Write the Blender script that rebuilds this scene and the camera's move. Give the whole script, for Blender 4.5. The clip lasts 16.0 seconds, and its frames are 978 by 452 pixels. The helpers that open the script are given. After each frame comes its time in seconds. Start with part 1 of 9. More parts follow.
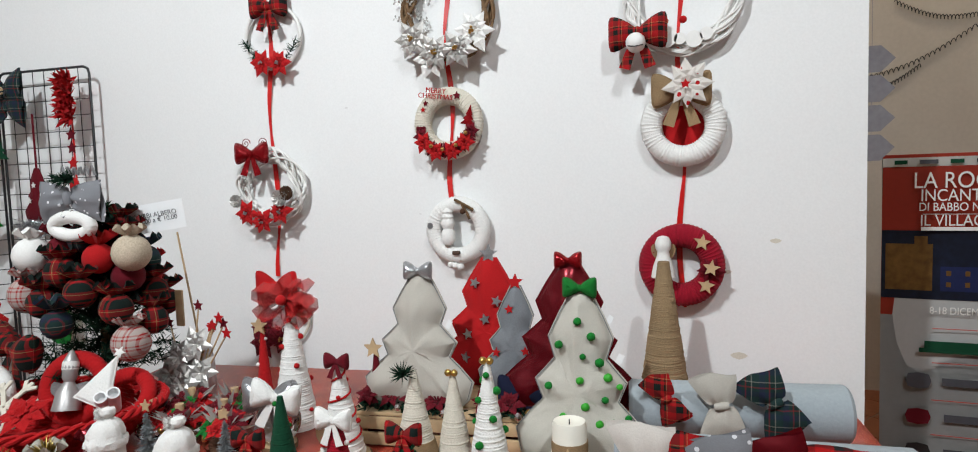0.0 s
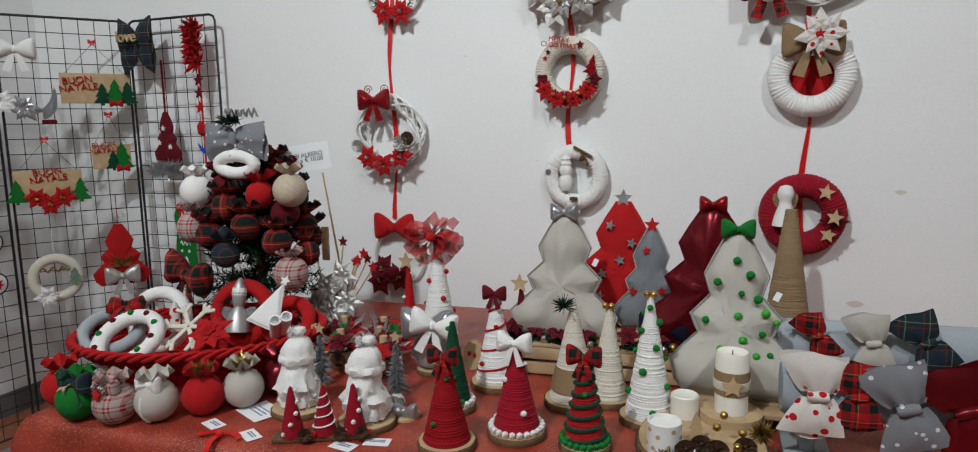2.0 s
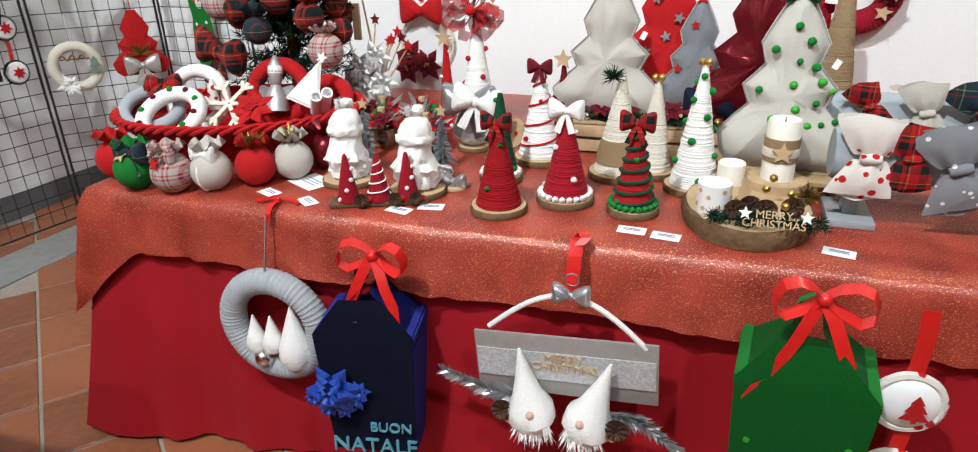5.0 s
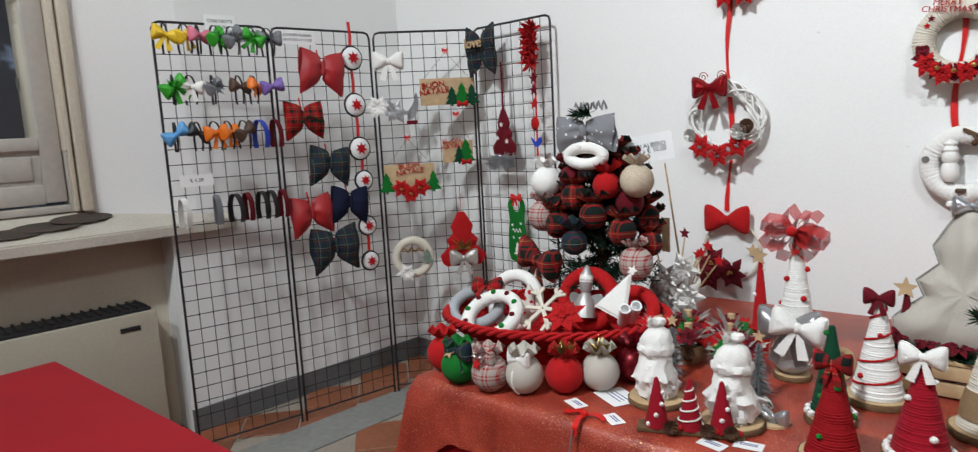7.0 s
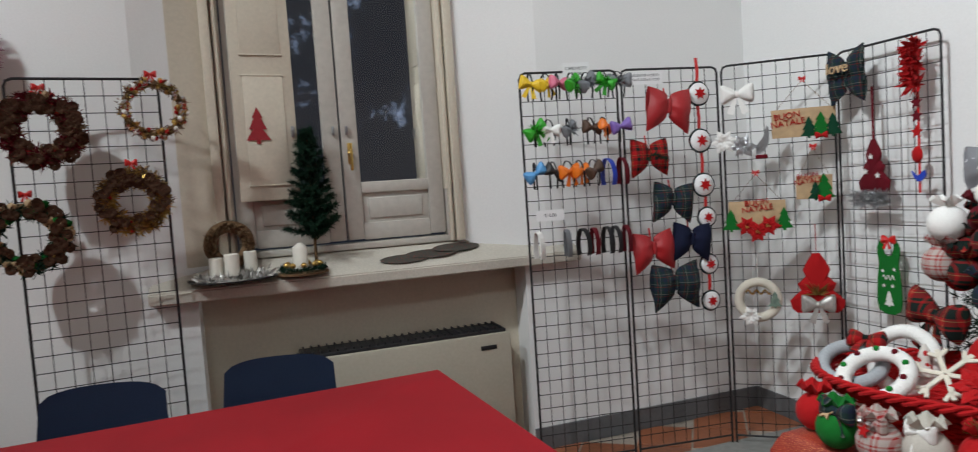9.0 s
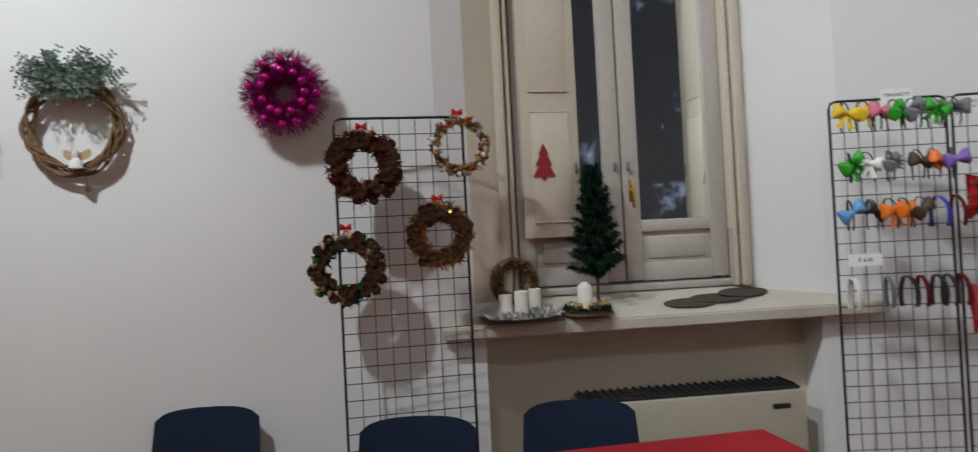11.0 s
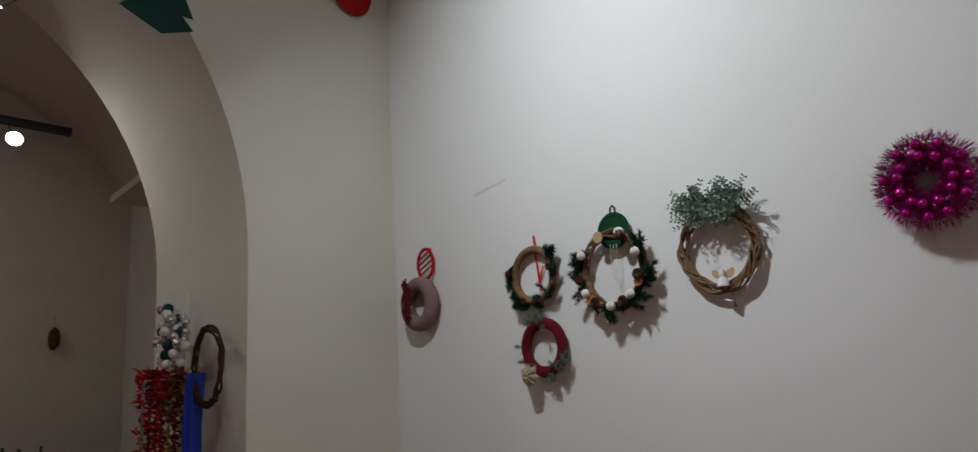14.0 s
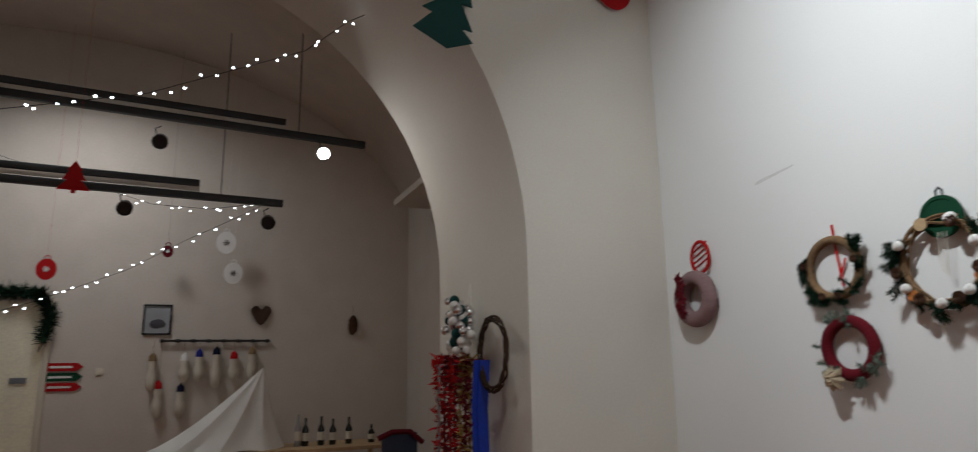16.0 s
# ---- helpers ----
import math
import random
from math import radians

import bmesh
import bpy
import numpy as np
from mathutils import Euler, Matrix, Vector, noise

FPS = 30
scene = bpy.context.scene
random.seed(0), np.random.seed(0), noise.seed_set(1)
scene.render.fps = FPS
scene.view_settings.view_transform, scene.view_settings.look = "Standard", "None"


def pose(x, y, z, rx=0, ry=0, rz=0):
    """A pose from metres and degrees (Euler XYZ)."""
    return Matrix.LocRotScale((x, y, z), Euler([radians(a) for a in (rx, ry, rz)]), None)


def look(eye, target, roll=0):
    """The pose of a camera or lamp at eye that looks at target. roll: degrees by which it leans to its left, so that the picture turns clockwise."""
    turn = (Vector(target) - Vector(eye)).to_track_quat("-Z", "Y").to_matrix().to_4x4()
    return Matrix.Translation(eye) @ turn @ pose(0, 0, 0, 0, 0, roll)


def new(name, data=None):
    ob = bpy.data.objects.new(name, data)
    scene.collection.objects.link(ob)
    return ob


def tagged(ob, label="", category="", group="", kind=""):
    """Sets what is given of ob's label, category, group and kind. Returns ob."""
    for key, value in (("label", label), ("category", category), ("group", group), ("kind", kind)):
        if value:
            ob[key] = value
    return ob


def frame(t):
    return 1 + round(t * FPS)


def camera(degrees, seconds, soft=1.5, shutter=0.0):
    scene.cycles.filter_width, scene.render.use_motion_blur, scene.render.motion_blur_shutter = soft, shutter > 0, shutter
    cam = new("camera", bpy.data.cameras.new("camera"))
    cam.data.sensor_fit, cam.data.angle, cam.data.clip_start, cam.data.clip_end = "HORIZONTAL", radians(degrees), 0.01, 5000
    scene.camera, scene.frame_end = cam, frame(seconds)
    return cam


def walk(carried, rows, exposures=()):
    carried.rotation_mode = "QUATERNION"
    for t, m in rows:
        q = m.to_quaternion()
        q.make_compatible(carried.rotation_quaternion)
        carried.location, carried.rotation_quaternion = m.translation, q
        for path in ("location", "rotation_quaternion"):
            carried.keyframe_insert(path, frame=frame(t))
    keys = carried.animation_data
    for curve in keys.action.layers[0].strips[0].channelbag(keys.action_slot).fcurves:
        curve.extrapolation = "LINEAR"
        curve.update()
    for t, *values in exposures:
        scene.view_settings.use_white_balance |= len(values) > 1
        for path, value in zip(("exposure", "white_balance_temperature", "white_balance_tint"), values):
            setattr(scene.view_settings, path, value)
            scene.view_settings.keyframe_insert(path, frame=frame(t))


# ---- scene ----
cam = camera(72.4, 16.0, 1.0, 0.3)
PATH = [
    (0, (0.523, 0.7, 1.497), (-0.058, 2.608, 1.345), -1.8),
    (0.5, (0.514, 0.683, 1.494), (-0.088, 2.579, 1.291), -1.6),
    (1, (0.439, 0.647, 1.493), (-0.202, 2.527, 1.258), -1.9),
    (1.5, (0.339, 0.575, 1.488), (-0.329, 2.443, 1.23), -1.8),
    (2, (0.269, 0.505, 1.479), (-0.427, 2.358, 1.195), -1.0),
    (2.5, (0.222, 0.469, 1.466), (-0.446, 2.326, 1.146), 0.5),
    (3, (0.21, 0.461, 1.447), (-0.426, 2.305, 1.004), -0.3),
    (3.2, (0.21, 0.462, 1.429), (-0.376, 2.314, 0.957), 0.4),
    (5.3, (0.174, 0.444, 1.382), (-0.546, 2.105, 0.531), -1.2),
    (5.5, (0.179, 0.454, 1.405), (-0.648, 2.071, 0.568), -2.7),
    (5.9, (0.133, 0.429, 1.423), (-0.841, 2.001, 0.66), -4.2),
    (6, (0.119, 0.421, 1.442), (-0.913, 1.97, 0.708), -4.3),
    (6.5, (0.088, 0.413, 1.466), (-1.165, 1.9, 0.997), -3.1),
    (6.6, (0.091, 0.412, 1.485), (-1.198, 1.883, 1.065), -3.1),
    (7, (0.087, 0.413, 1.479), (-1.304, 1.822, 1.201), -3.0),
    (7.5, (0.077, 0.403, 1.48), (-1.434, 1.696, 1.266), -3.5),
    (8, (0.068, 0.385, 1.489), (-1.585, 1.498, 1.317), -4.0),
    (8.5, (0.057, 0.349, 1.504), (-1.738, 1.222, 1.367), -3.9),
    (8.7, (0.049, 0.345, 1.498), (-1.796, 1.108, 1.368), -3.7),
    (10.8, (-0.281, -0.277, 1.517), (-2.255, 0.043, 1.506), -3.9),
    (11, (-0.265, -0.267, 1.515), (-2.255, -0.071, 1.547), -2.9),
    (11.5, (-0.294, -0.241, 1.517), (-2.289, -0.332, 1.611), -1.4),
    (12, (-0.286, -0.203, 1.504), (-2.221, -0.675, 1.69), -0.8),
    (12.5, (-0.273, -0.177, 1.476), (-2.056, -1.033, 1.774), -1.8),
    (13, (-0.243, -0.22, 1.497), (-1.901, -1.273, 1.869), -2.7),
    (13.5, (-0.211, -0.26, 1.526), (-1.748, -1.483, 1.902), -2.9),
    (14, (-0.327, -0.207, 1.616), (-1.681, -1.624, 2.013), -3.5),
    (14.5, (-0.278, -0.24, 1.625), (-1.503, -1.756, 2.076), -4.1),
    (15, (-0.227, -0.27, 1.618), (-1.361, -1.841, 2.114), -2.2),
    (15.5, (-0.154, -0.313, 1.621), (-1.18, -1.969, 2.071), -1.3),
    (16, (-0.099, -0.36, 1.617), (-0.881, -2.155, 2.026), -0.9),
]
walk(cam, [(t, look(eye, target, roll)) for t, eye, target, roll in PATH],
     [(0, 0.2), (0.5, 0.0), (1.0, -0.27), (2.0, -0.26), (3.2, -0.05), (5.4, 0.75), (6.2, 0.65), (7, 0.2), (8, 0.05), (8.7, 0.15), (11, 0.05), (11.5, 0.1), (12, -0.02), (13, -0.35), (14, -0.45), (15, -0.38), (16, -0.12)])

# ---- light ----
world = bpy.data.worlds.new("dusk")
scene.world = world
world.use_nodes = True
wn = world.node_tree
sky = wn.nodes.new("ShaderNodeTexSky")
sky.sky_type = "NISHITA"
sky.sun_disc = False
sky.sun_elevation, sky.sun_rotation = radians(3), radians(250)
wn.links.new(sky.outputs[0], wn.nodes["Background"].inputs[0])
wn.nodes["Background"].inputs[1].default_value = 0.12


def lamp(name, eye, target, watts, size, colour=(0.93, 1.0, 1.04), spread=150):
    data = bpy.data.lights.new(name, "AREA")
    data.shape, data.size, data.energy, data.color, data.spread = "DISK", size, watts, colour, radians(spread)
    ob = new(name, data)
    ob.matrix_world = look(eye, target)
    return ob


lamp("track_spot_wall", (-1.15, -2.35, 4.75), (-3.4, -1.8, 2.0), 56, 0.16, spread=135)
lamp("track_spot_table", (-1.0, -0.9, 4.7), (-0.6, 3.2, 1.85), 70, 0.2, spread=116)
lamp("track_spot_entrance", (1.9, -0.9, 4.7), (0.9, 3.2, 1.2), 34, 0.2, spread=120)
# added soft fill under the hall vault, no fixture hangs there
lamp("hall_fill", (1.3, -7.9, 4.95), (1.2, -8.0, 0.0), 38, 0.7, (0.97, 0.98, 1.0), 165)

lamp("hall_track_spot", (-1.2, -7.2, 3.86), (-1.3, -4.6, 1.6), 12, 0.12, (1.0, 0.98, 0.95), 140)
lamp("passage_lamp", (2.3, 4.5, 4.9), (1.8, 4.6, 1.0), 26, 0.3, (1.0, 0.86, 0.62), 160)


# ---- materials ----
def mat(name, base, rough=0.7, metal=0.0, vary=0.12, scale=40.0, bump=0.15, sheen=0.0, second=None, big=3.0, spec=0.5, coat=0.0, random_amount=0.0):
    """Base colour with two scales of variation, fine relief, and a difference from piece to piece."""
    m = bpy.data.materials.new(name)
    m.use_nodes = True
    t = m.node_tree
    n, l = t.nodes, t.links
    b = n["Principled BSDF"]
    co = n.new("ShaderNodeTexCoord")
    fine = n.new("ShaderNodeTexNoise")
    fine.inputs["Scale"].default_value = scale
    fine.inputs["Detail"].default_value = 5
    wide = n.new("ShaderNodeTexNoise")
    wide.inputs["Scale"].default_value = big
    l.new(co.outputs["Object"], fine.inputs["Vector"])
    l.new(co.outputs["Object"], wide.inputs["Vector"])
    add = n.new("ShaderNodeMath")
    l.new(fine.outputs[0], add.inputs[0])
    l.new(wide.outputs[0], add.inputs[1])
    last = add.outputs[0]
    if random_amount:
        info = n.new("ShaderNodeObjectInfo")
        more = n.new("ShaderNodeMath")
        more.operation = "MULTIPLY_ADD"
        l.new(info.outputs["Random"], more.inputs[0])
        more.inputs[1].default_value = random_amount
        l.new(last, more.inputs[2])
        last = more.outputs[0]
    ramp = n.new("ShaderNodeValToRGB")
    dark = [c * (1 - vary * 1.6) for c in base]
    lite = second or [min(1, c * (1 + vary)) for c in base]
    ramp.color_ramp.elements[0].position, ramp.color_ramp.elements[1].position = 0.35, 0.72
    ramp.color_ramp.elements[0].color = (*dark, 1)
    ramp.color_ramp.elements[1].color = (*lite, 1)
    half = n.new("ShaderNodeMath")
    half.operation = "MULTIPLY"
    half.inputs[1].default_value = 0.5
    l.new(last, half.inputs[0])
    l.new(half.outputs[0], ramp.inputs[0])
    l.new(ramp.outputs[0], b.inputs["Base Color"])
    b.inputs["Roughness"].default_value = rough
    b.inputs["Metallic"].default_value = metal
    b.inputs["Specular IOR Level"].default_value = spec if rough < 0.78 else 0.15
    b.inputs["Sheen Weight"].default_value = sheen
    b.inputs["Coat Weight"].default_value = coat
    if bump:
        bp = n.new("ShaderNodeBump")
        bp.inputs["Strength"].default_value = bump
        bp.inputs["Distance"].default_value = 0.01
        l.new(fine.outputs[0], bp.inputs["Height"])
        l.new(bp.outputs[0], b.inputs["Normal"])
    return m


def glitter(name, base, rough=0.25, metal=0.6, scale=700.0):
    """Small tilted flakes that catch the light."""
    m = mat(name, base, rough, metal, 0.3, scale, 0)
    n, l = m.node_tree.nodes, m.node_tree.links
    b = n["Principled BSDF"]
    v = n.new("ShaderNodeTexVoronoi")
    v.inputs["Scale"].default_value = scale
    co = n.new("ShaderNodeTexCoord")
    l.new(co.outputs["Object"], v.inputs["Vector"])
    bp = n.new("ShaderNodeBump")
    bp.inputs["Strength"].default_value = 0.9
    bp.inputs["Distance"].default_value = 0.004
    l.new(v.outputs["Color"], bp.inputs["Height"])
    l.new(bp.outputs[0], b.inputs["Normal"])
    return m


def checked(name, base, bands, size=0.06, rough=0.85):
    """Woven tartan: crossing bands in both directions of the cloth."""
    m = bpy.data.materials.new(name)
    m.use_nodes = True
    n, l = m.node_tree.nodes, m.node_tree.links
    b = n["Principled BSDF"]
    co = n.new("ShaderNodeTexCoord")
    sep = n.new("ShaderNodeSeparateXYZ")
    l.new(co.outputs["Object"], sep.inputs[0])
    colour = None
    for axis in ("X", "Z"):
        mul = n.new("ShaderNodeMath")
        mul.operation = "MULTIPLY"
        mul.inputs[1].default_value = 1 / size
        l.new(sep.outputs[axis], mul.inputs[0])
        fr = n.new("ShaderNodeMath")
        fr.operation = "FRACT"
        l.new(mul.outputs[0], fr.inputs[0])
        r = n.new("ShaderNodeValToRGB")
        r.color_ramp.interpolation = "CONSTANT"
        e = r.color_ramp.elements
        e[0].position, e[0].color = 0, (*base, 1)
        e[1].position, e[1].color = bands[0][0], (*bands[0][1], 1)
        for pos, c in bands[1:]:
            el = e.new(pos)
            el.color = (*c, 1)
        l.new(fr.outputs[0], r.inputs[0])
        if colour is None:
            colour = r.outputs[0]
        else:
            mx = n.new("ShaderNodeMix")
            mx.data_type = "RGBA"
            mx.inputs[0].default_value = 0.5
            l.new(colour, mx.inputs[6])
            l.new(r.outputs[0], mx.inputs[7])
            colour = mx.outputs[2]
    l.new(colour, b.inputs["Base Color"])
    b.inputs["Roughness"].default_value = rough
    b.inputs["Sheen Weight"].default_value = 0.03
    b.inputs["Specular IOR Level"].default_value = 0.15
    w = n.new("ShaderNodeTexNoise")
    w.inputs["Scale"].default_value = 900
    l.new(co.outputs["Object"], w.inputs["Vector"])
    bp = n.new("ShaderNodeBump")
    bp.inputs["Strength"].default_value = 0.2
    bp.inputs["Distance"].default_value = 0.003
    l.new(w.outputs[0], bp.inputs["Height"])
    l.new(bp.outputs[0], b.inputs["Normal"])
    return m


def dotted(name, base, dot, scale, size):
    """Cloth printed with scattered spots."""
    m = mat(name, base, 0.85, scale=300, bump=0.1, vary=0.05)
    n, l = m.node_tree.nodes, m.node_tree.links
    b = n["Principled BSDF"]
    co = n.new("ShaderNodeTexCoord")
    v = n.new("ShaderNodeTexVoronoi")
    v.inputs["Scale"].default_value = scale
    l.new(co.outputs["Object"], v.inputs["Vector"])
    lt = n.new("ShaderNodeMath")
    lt.operation = "LESS_THAN"
    lt.inputs[1].default_value = size
    l.new(v.outputs["Distance"], lt.inputs[0])
    mx = n.new("ShaderNodeMix")
    mx.data_type = "RGBA"
    l.new(lt.outputs[0], mx.inputs[0])
    l.new(b.inputs["Base Color"].links[0].from_socket, mx.inputs[6])
    mx.inputs[7].default_value = (*dot, 1)
    l.new(mx.outputs[2], b.inputs["Base Color"])
    return m


def glowing(name, colour, strength):
    m = bpy.data.materials.new(name)
    m.use_nodes = True
    b = m.node_tree.nodes["Principled BSDF"]
    b.inputs["Base Color"].default_value = (*colour, 1)
    b.inputs["Emission Color"].default_value = (*colour, 1)
    b.inputs["Emission Strength"].default_value = strength
    return m


def clear(name, tint=(1, 1, 1), rough=0.02):
    m = bpy.data.materials.new(name)
    m.use_nodes = True
    b = m.node_tree.nodes["Principled BSDF"]
    b.inputs["Base Color"].default_value = (*tint, 1)
    b.inputs["Transmission Weight"].default_value = 1
    b.inputs["Roughness"].default_value = rough
    b.inputs["IOR"].default_value = 1.45
    return m


WALL = mat("white_plaster", (0.80, 0.80, 0.79), 0.85, vary=0.03, scale=120, bump=0.05, big=0.7)
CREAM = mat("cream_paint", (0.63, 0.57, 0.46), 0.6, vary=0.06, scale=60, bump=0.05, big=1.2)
CEIL = mat("ceiling_plaster", (0.72, 0.70, 0.66), 0.9, vary=0.04, scale=50, bump=0.06)
HALLWALL = mat("hall_plaster", (0.60, 0.55, 0.49), 0.9, vary=0.05, scale=40, bump=0.06)
STONE = mat("sill_stone", (0.55, 0.51, 0.44), 0.6, vary=0.1, scale=90, bump=0.08)
SKIRT = mat("grey_skirting", (0.13, 0.135, 0.14), 0.6, vary=0.12, scale=50, bump=0.05)
COTTO = mat("terracotta_tile", (0.25, 0.085, 0.038), 0.45, vary=0.25, scale=30, bump=0.12, random_amount=0.5)
GROUT = mat("grey_grout", (0.36, 0.31, 0.26), 0.9, vary=0.15, scale=80)
CEMENT = mat("grey_floor_band", (0.25, 0.25, 0.235), 0.55, vary=0.15, scale=25)
BLACKWIRE = mat("black_wire", (0.012, 0.012, 0.014), 0.45, vary=0.2, bump=0)
REDCLOTH = mat("red_cloth", (0.32, 0.006, 0.013), 0.8, vary=0.12, scale=500, bump=0.12, sheen=0.04)
ORGANZA = mat("red_gold_organza", (0.31, 0.018, 0.014), 0.4, 0.1, vary=0.3, scale=420, bump=0.12, second=(0.50, 0.07, 0.04), big=9)
ARCHPAINT = mat("pale_cream_plaster", (0.66, 0.63, 0.56), 0.75, vary=0.05, scale=60, bump=0.05, big=0.9)
RED = mat("red_felt", (0.43, 0.010, 0.012), 0.85, sheen=0.04, scale=300, bump=0.2)
REDSATIN = mat("red_satin", (0.60, 0.012, 0.010), 0.32, vary=0.1, scale=60, bump=0.03)
BURG = mat("burgundy_felt", (0.125, 0.006, 0.013), 0.85, sheen=0.04, scale=300, bump=0.2)
REDGLIT = glitter("red_glitter", (0.42, 0.006, 0.012))
DKREDGLIT = glitter("dark_red_glitter", (0.22, 0.008, 0.016))
WHITE = mat("white_wool", (0.80, 0.79, 0.76), 0.9, vary=0.06, scale=220, bump=0.3, sheen=0.08)
WINDOWPAINT = mat("old_window_paint", (0.51, 0.48, 0.43), 0.5, vary=0.08, scale=30, bump=0.08, big=2.0)
TAFFETA = mat("red_taffeta", (0.36, 0.012, 0.016), 0.55, vary=0.2, scale=300, bump=0.12)
WHITEPLAIN = mat("white_paint", (0.78, 0.77, 0.74), 0.55, vary=0.05, scale=60, bump=0.05)
PAPER = mat("white_paper", (0.82, 0.82, 0.82), 0.7, vary=0.02, bump=0)
CREAMWOOL = mat("cream_wool", (0.68, 0.63, 0.53), 0.92, vary=0.1, scale=240, bump=0.3, sheen=0.08)
LINEN = mat("grey_linen", (0.50, 0.465, 0.41), 0.92, vary=0.1, scale=420, bump=0.3, sheen=0.04)
GREYFELT = mat("grey_felt", (0.20, 0.21, 0.225), 0.92, vary=0.15, scale=320, bump=0.25, sheen=0.04)
GREYWOOL = mat("grey_wool", (0.36, 0.38, 0.40), 0.92, vary=0.1, scale=320, bump=0.25, sheen=0.04)
SILVER = glitter("silver_glitter", (0.55, 0.56, 0.58), 0.3, 0.8)
SILVERLEAF = mat("silver_leaf", (0.55, 0.53, 0.50), 0.4, 0.5, vary=0.2, scale=70)
CHROMEBALL = mat("silver_bauble", (0.75, 0.75, 0.77), 0.15, 1.0, vary=0.03, bump=0)
GOLD = mat("gold", (0.62, 0.40, 0.12), 0.28, 0.95, vary=0.15, scale=50, bump=0.05)
GOLDTIN = mat("gold_tinsel", (0.48, 0.33, 0.10), 0.3, 0.85, vary=0.3, scale=120, bump=0.05)
BURLAP = mat("burlap", (0.33, 0.22, 0.12), 0.95, vary=0.25, scale=500, bump=0.4)
JUTE = mat("jute_rope", (0.36, 0.25, 0.14), 0.95, vary=0.25, scale=300, bump=0.4)
WOOD = mat("pale_wood", (0.52, 0.36, 0.20), 0.7, vary=0.15, scale=30, bump=0.15)
BARK = mat("bark", (0.16, 0.095, 0.05), 0.95, vary=0.3, scale=60, bump=0.6)
TWIG = mat("vine_twig", (0.23, 0.14, 0.075), 0.85, vary=0.3, scale=60, bump=0.4)
CONE = mat("pine_cone", (0.10, 0.05, 0.03), 0.85, vary=0.4, scale=90, bump=0.4)
GREEN = mat("green_felt", (0.008, 0.15, 0.022), 0.85, sheen=0.04, scale=300, bump=0.2)
DKGREEN = mat("dark_green_felt", (0.006, 0.055, 0.026), 0.85, sheen=0.04, scale=300, bump=0.2)
POM = mat("green_pompom", (0.01, 0.22, 0.03), 0.95, vary=0.3, scale=300, bump=0.4, sheen=0.08)
FIR = mat("fir_needles", (0.010, 0.038, 0.020), 0.8, vary=0.4, scale=60, bump=0)
EUCA = mat("eucalyptus_leaf", (0.17, 0.24, 0.19), 0.7, vary=0.3, scale=40, bump=0.05)
NAVY = mat("navy_felt", (0.010, 0.013, 0.035), 0.9, vary=0.2, scale=300, bump=0.15)
BLUE = mat("blue_felt", (0.022, 0.028, 0.22), 0.85, vary=0.15, scale=300, bump=0.15)
BLUEROSE = mat("blue_rose", (0.012, 0.07, 0.48), 0.5, vary=0.3, scale=60, bump=0.1)
BLACK = mat("black_plastic", (0.015, 0.015, 0.017), 0.5, vary=0.15, bump=0.03)
CHAIR = mat("blue_plastic", (0.024, 0.044, 0.098), 0.42, vary=0.12, scale=200, bump=0.05)
METAL = mat("grey_metal", (0.35, 0.35, 0.36), 0.4, 0.9, vary=0.1)
BRASS = mat("brass", (0.62, 0.42, 0.13), 0.3, 1.0, vary=0.1)
HEATER = mat("beige_enamel", (0.44, 0.40, 0.32), 0.5, vary=0.05, scale=60, bump=0.03)
MAGENTA = mat("magenta_tinsel", (0.36, 0.012, 0.17), 0.35, 0.45, vary=0.35, scale=80, bump=0)
MAGBALL = mat("magenta_bauble", (0.50, 0.008, 0.24), 0.2, 0.6, vary=0.05, bump=0)
MAUVE = mat("mauve_knit", (0.27, 0.17, 0.17), 0.95, vary=0.2, scale=150, bump=0.5)
WAX = mat("candle_wax", (0.80, 0.77, 0.68), 0.5, vary=0.04, scale=30, bump=0.03)
SKIN = mat("pale_cloth", (0.62, 0.42, 0.31), 0.9, vary=0.05)
SILVERCARD = mat("silver_card", (0.42, 0.41, 0.40), 0.4, 0.5, vary=0.08, scale=60, bump=0.03)
GLASS = clear("clear_glass")
TARTAN = checked("red_tartan", (0.34, 0.008, 0.010), [(0.40, (0.006, 0.012, 0.010)), (0.72, (0.34, 0.008, 0.01)), (0.86, (0.006, 0.02, 0.012)), (0.94, (0.34, 0.008, 0.01)), (0.975, (0.35, 0.25, 0.10))], 0.05)
BIGTARTAN = checked("broad_red_tartan", (0.26, 0.008, 0.010), [(0.10, (0.006, 0.012, 0.010)), (0.52, (0.26, 0.008, 0.01)), (0.62, (0.006, 0.02, 0.012)), (0.74, (0.26, 0.008, 0.01)), (0.97, (0.35, 0.25, 0.10))], 0.062)
DKTARTAN = checked("dark_tartan", (0.012, 0.03, 0.028), [(0.3, (0.015, 0.02, 0.045)), (0.55, (0.012, 0.03, 0.028)), (0.7, (0.16, 0.012, 0.014)), (0.76, (0.010, 0.024, 0.022)), (0.95, (0.20, 0.20, 0.17))], 0.05)
CANDY = dotted("red_white_print", (0.66, 0.62, 0.57), (0.42, 0.012, 0.014), 34, 0.27)
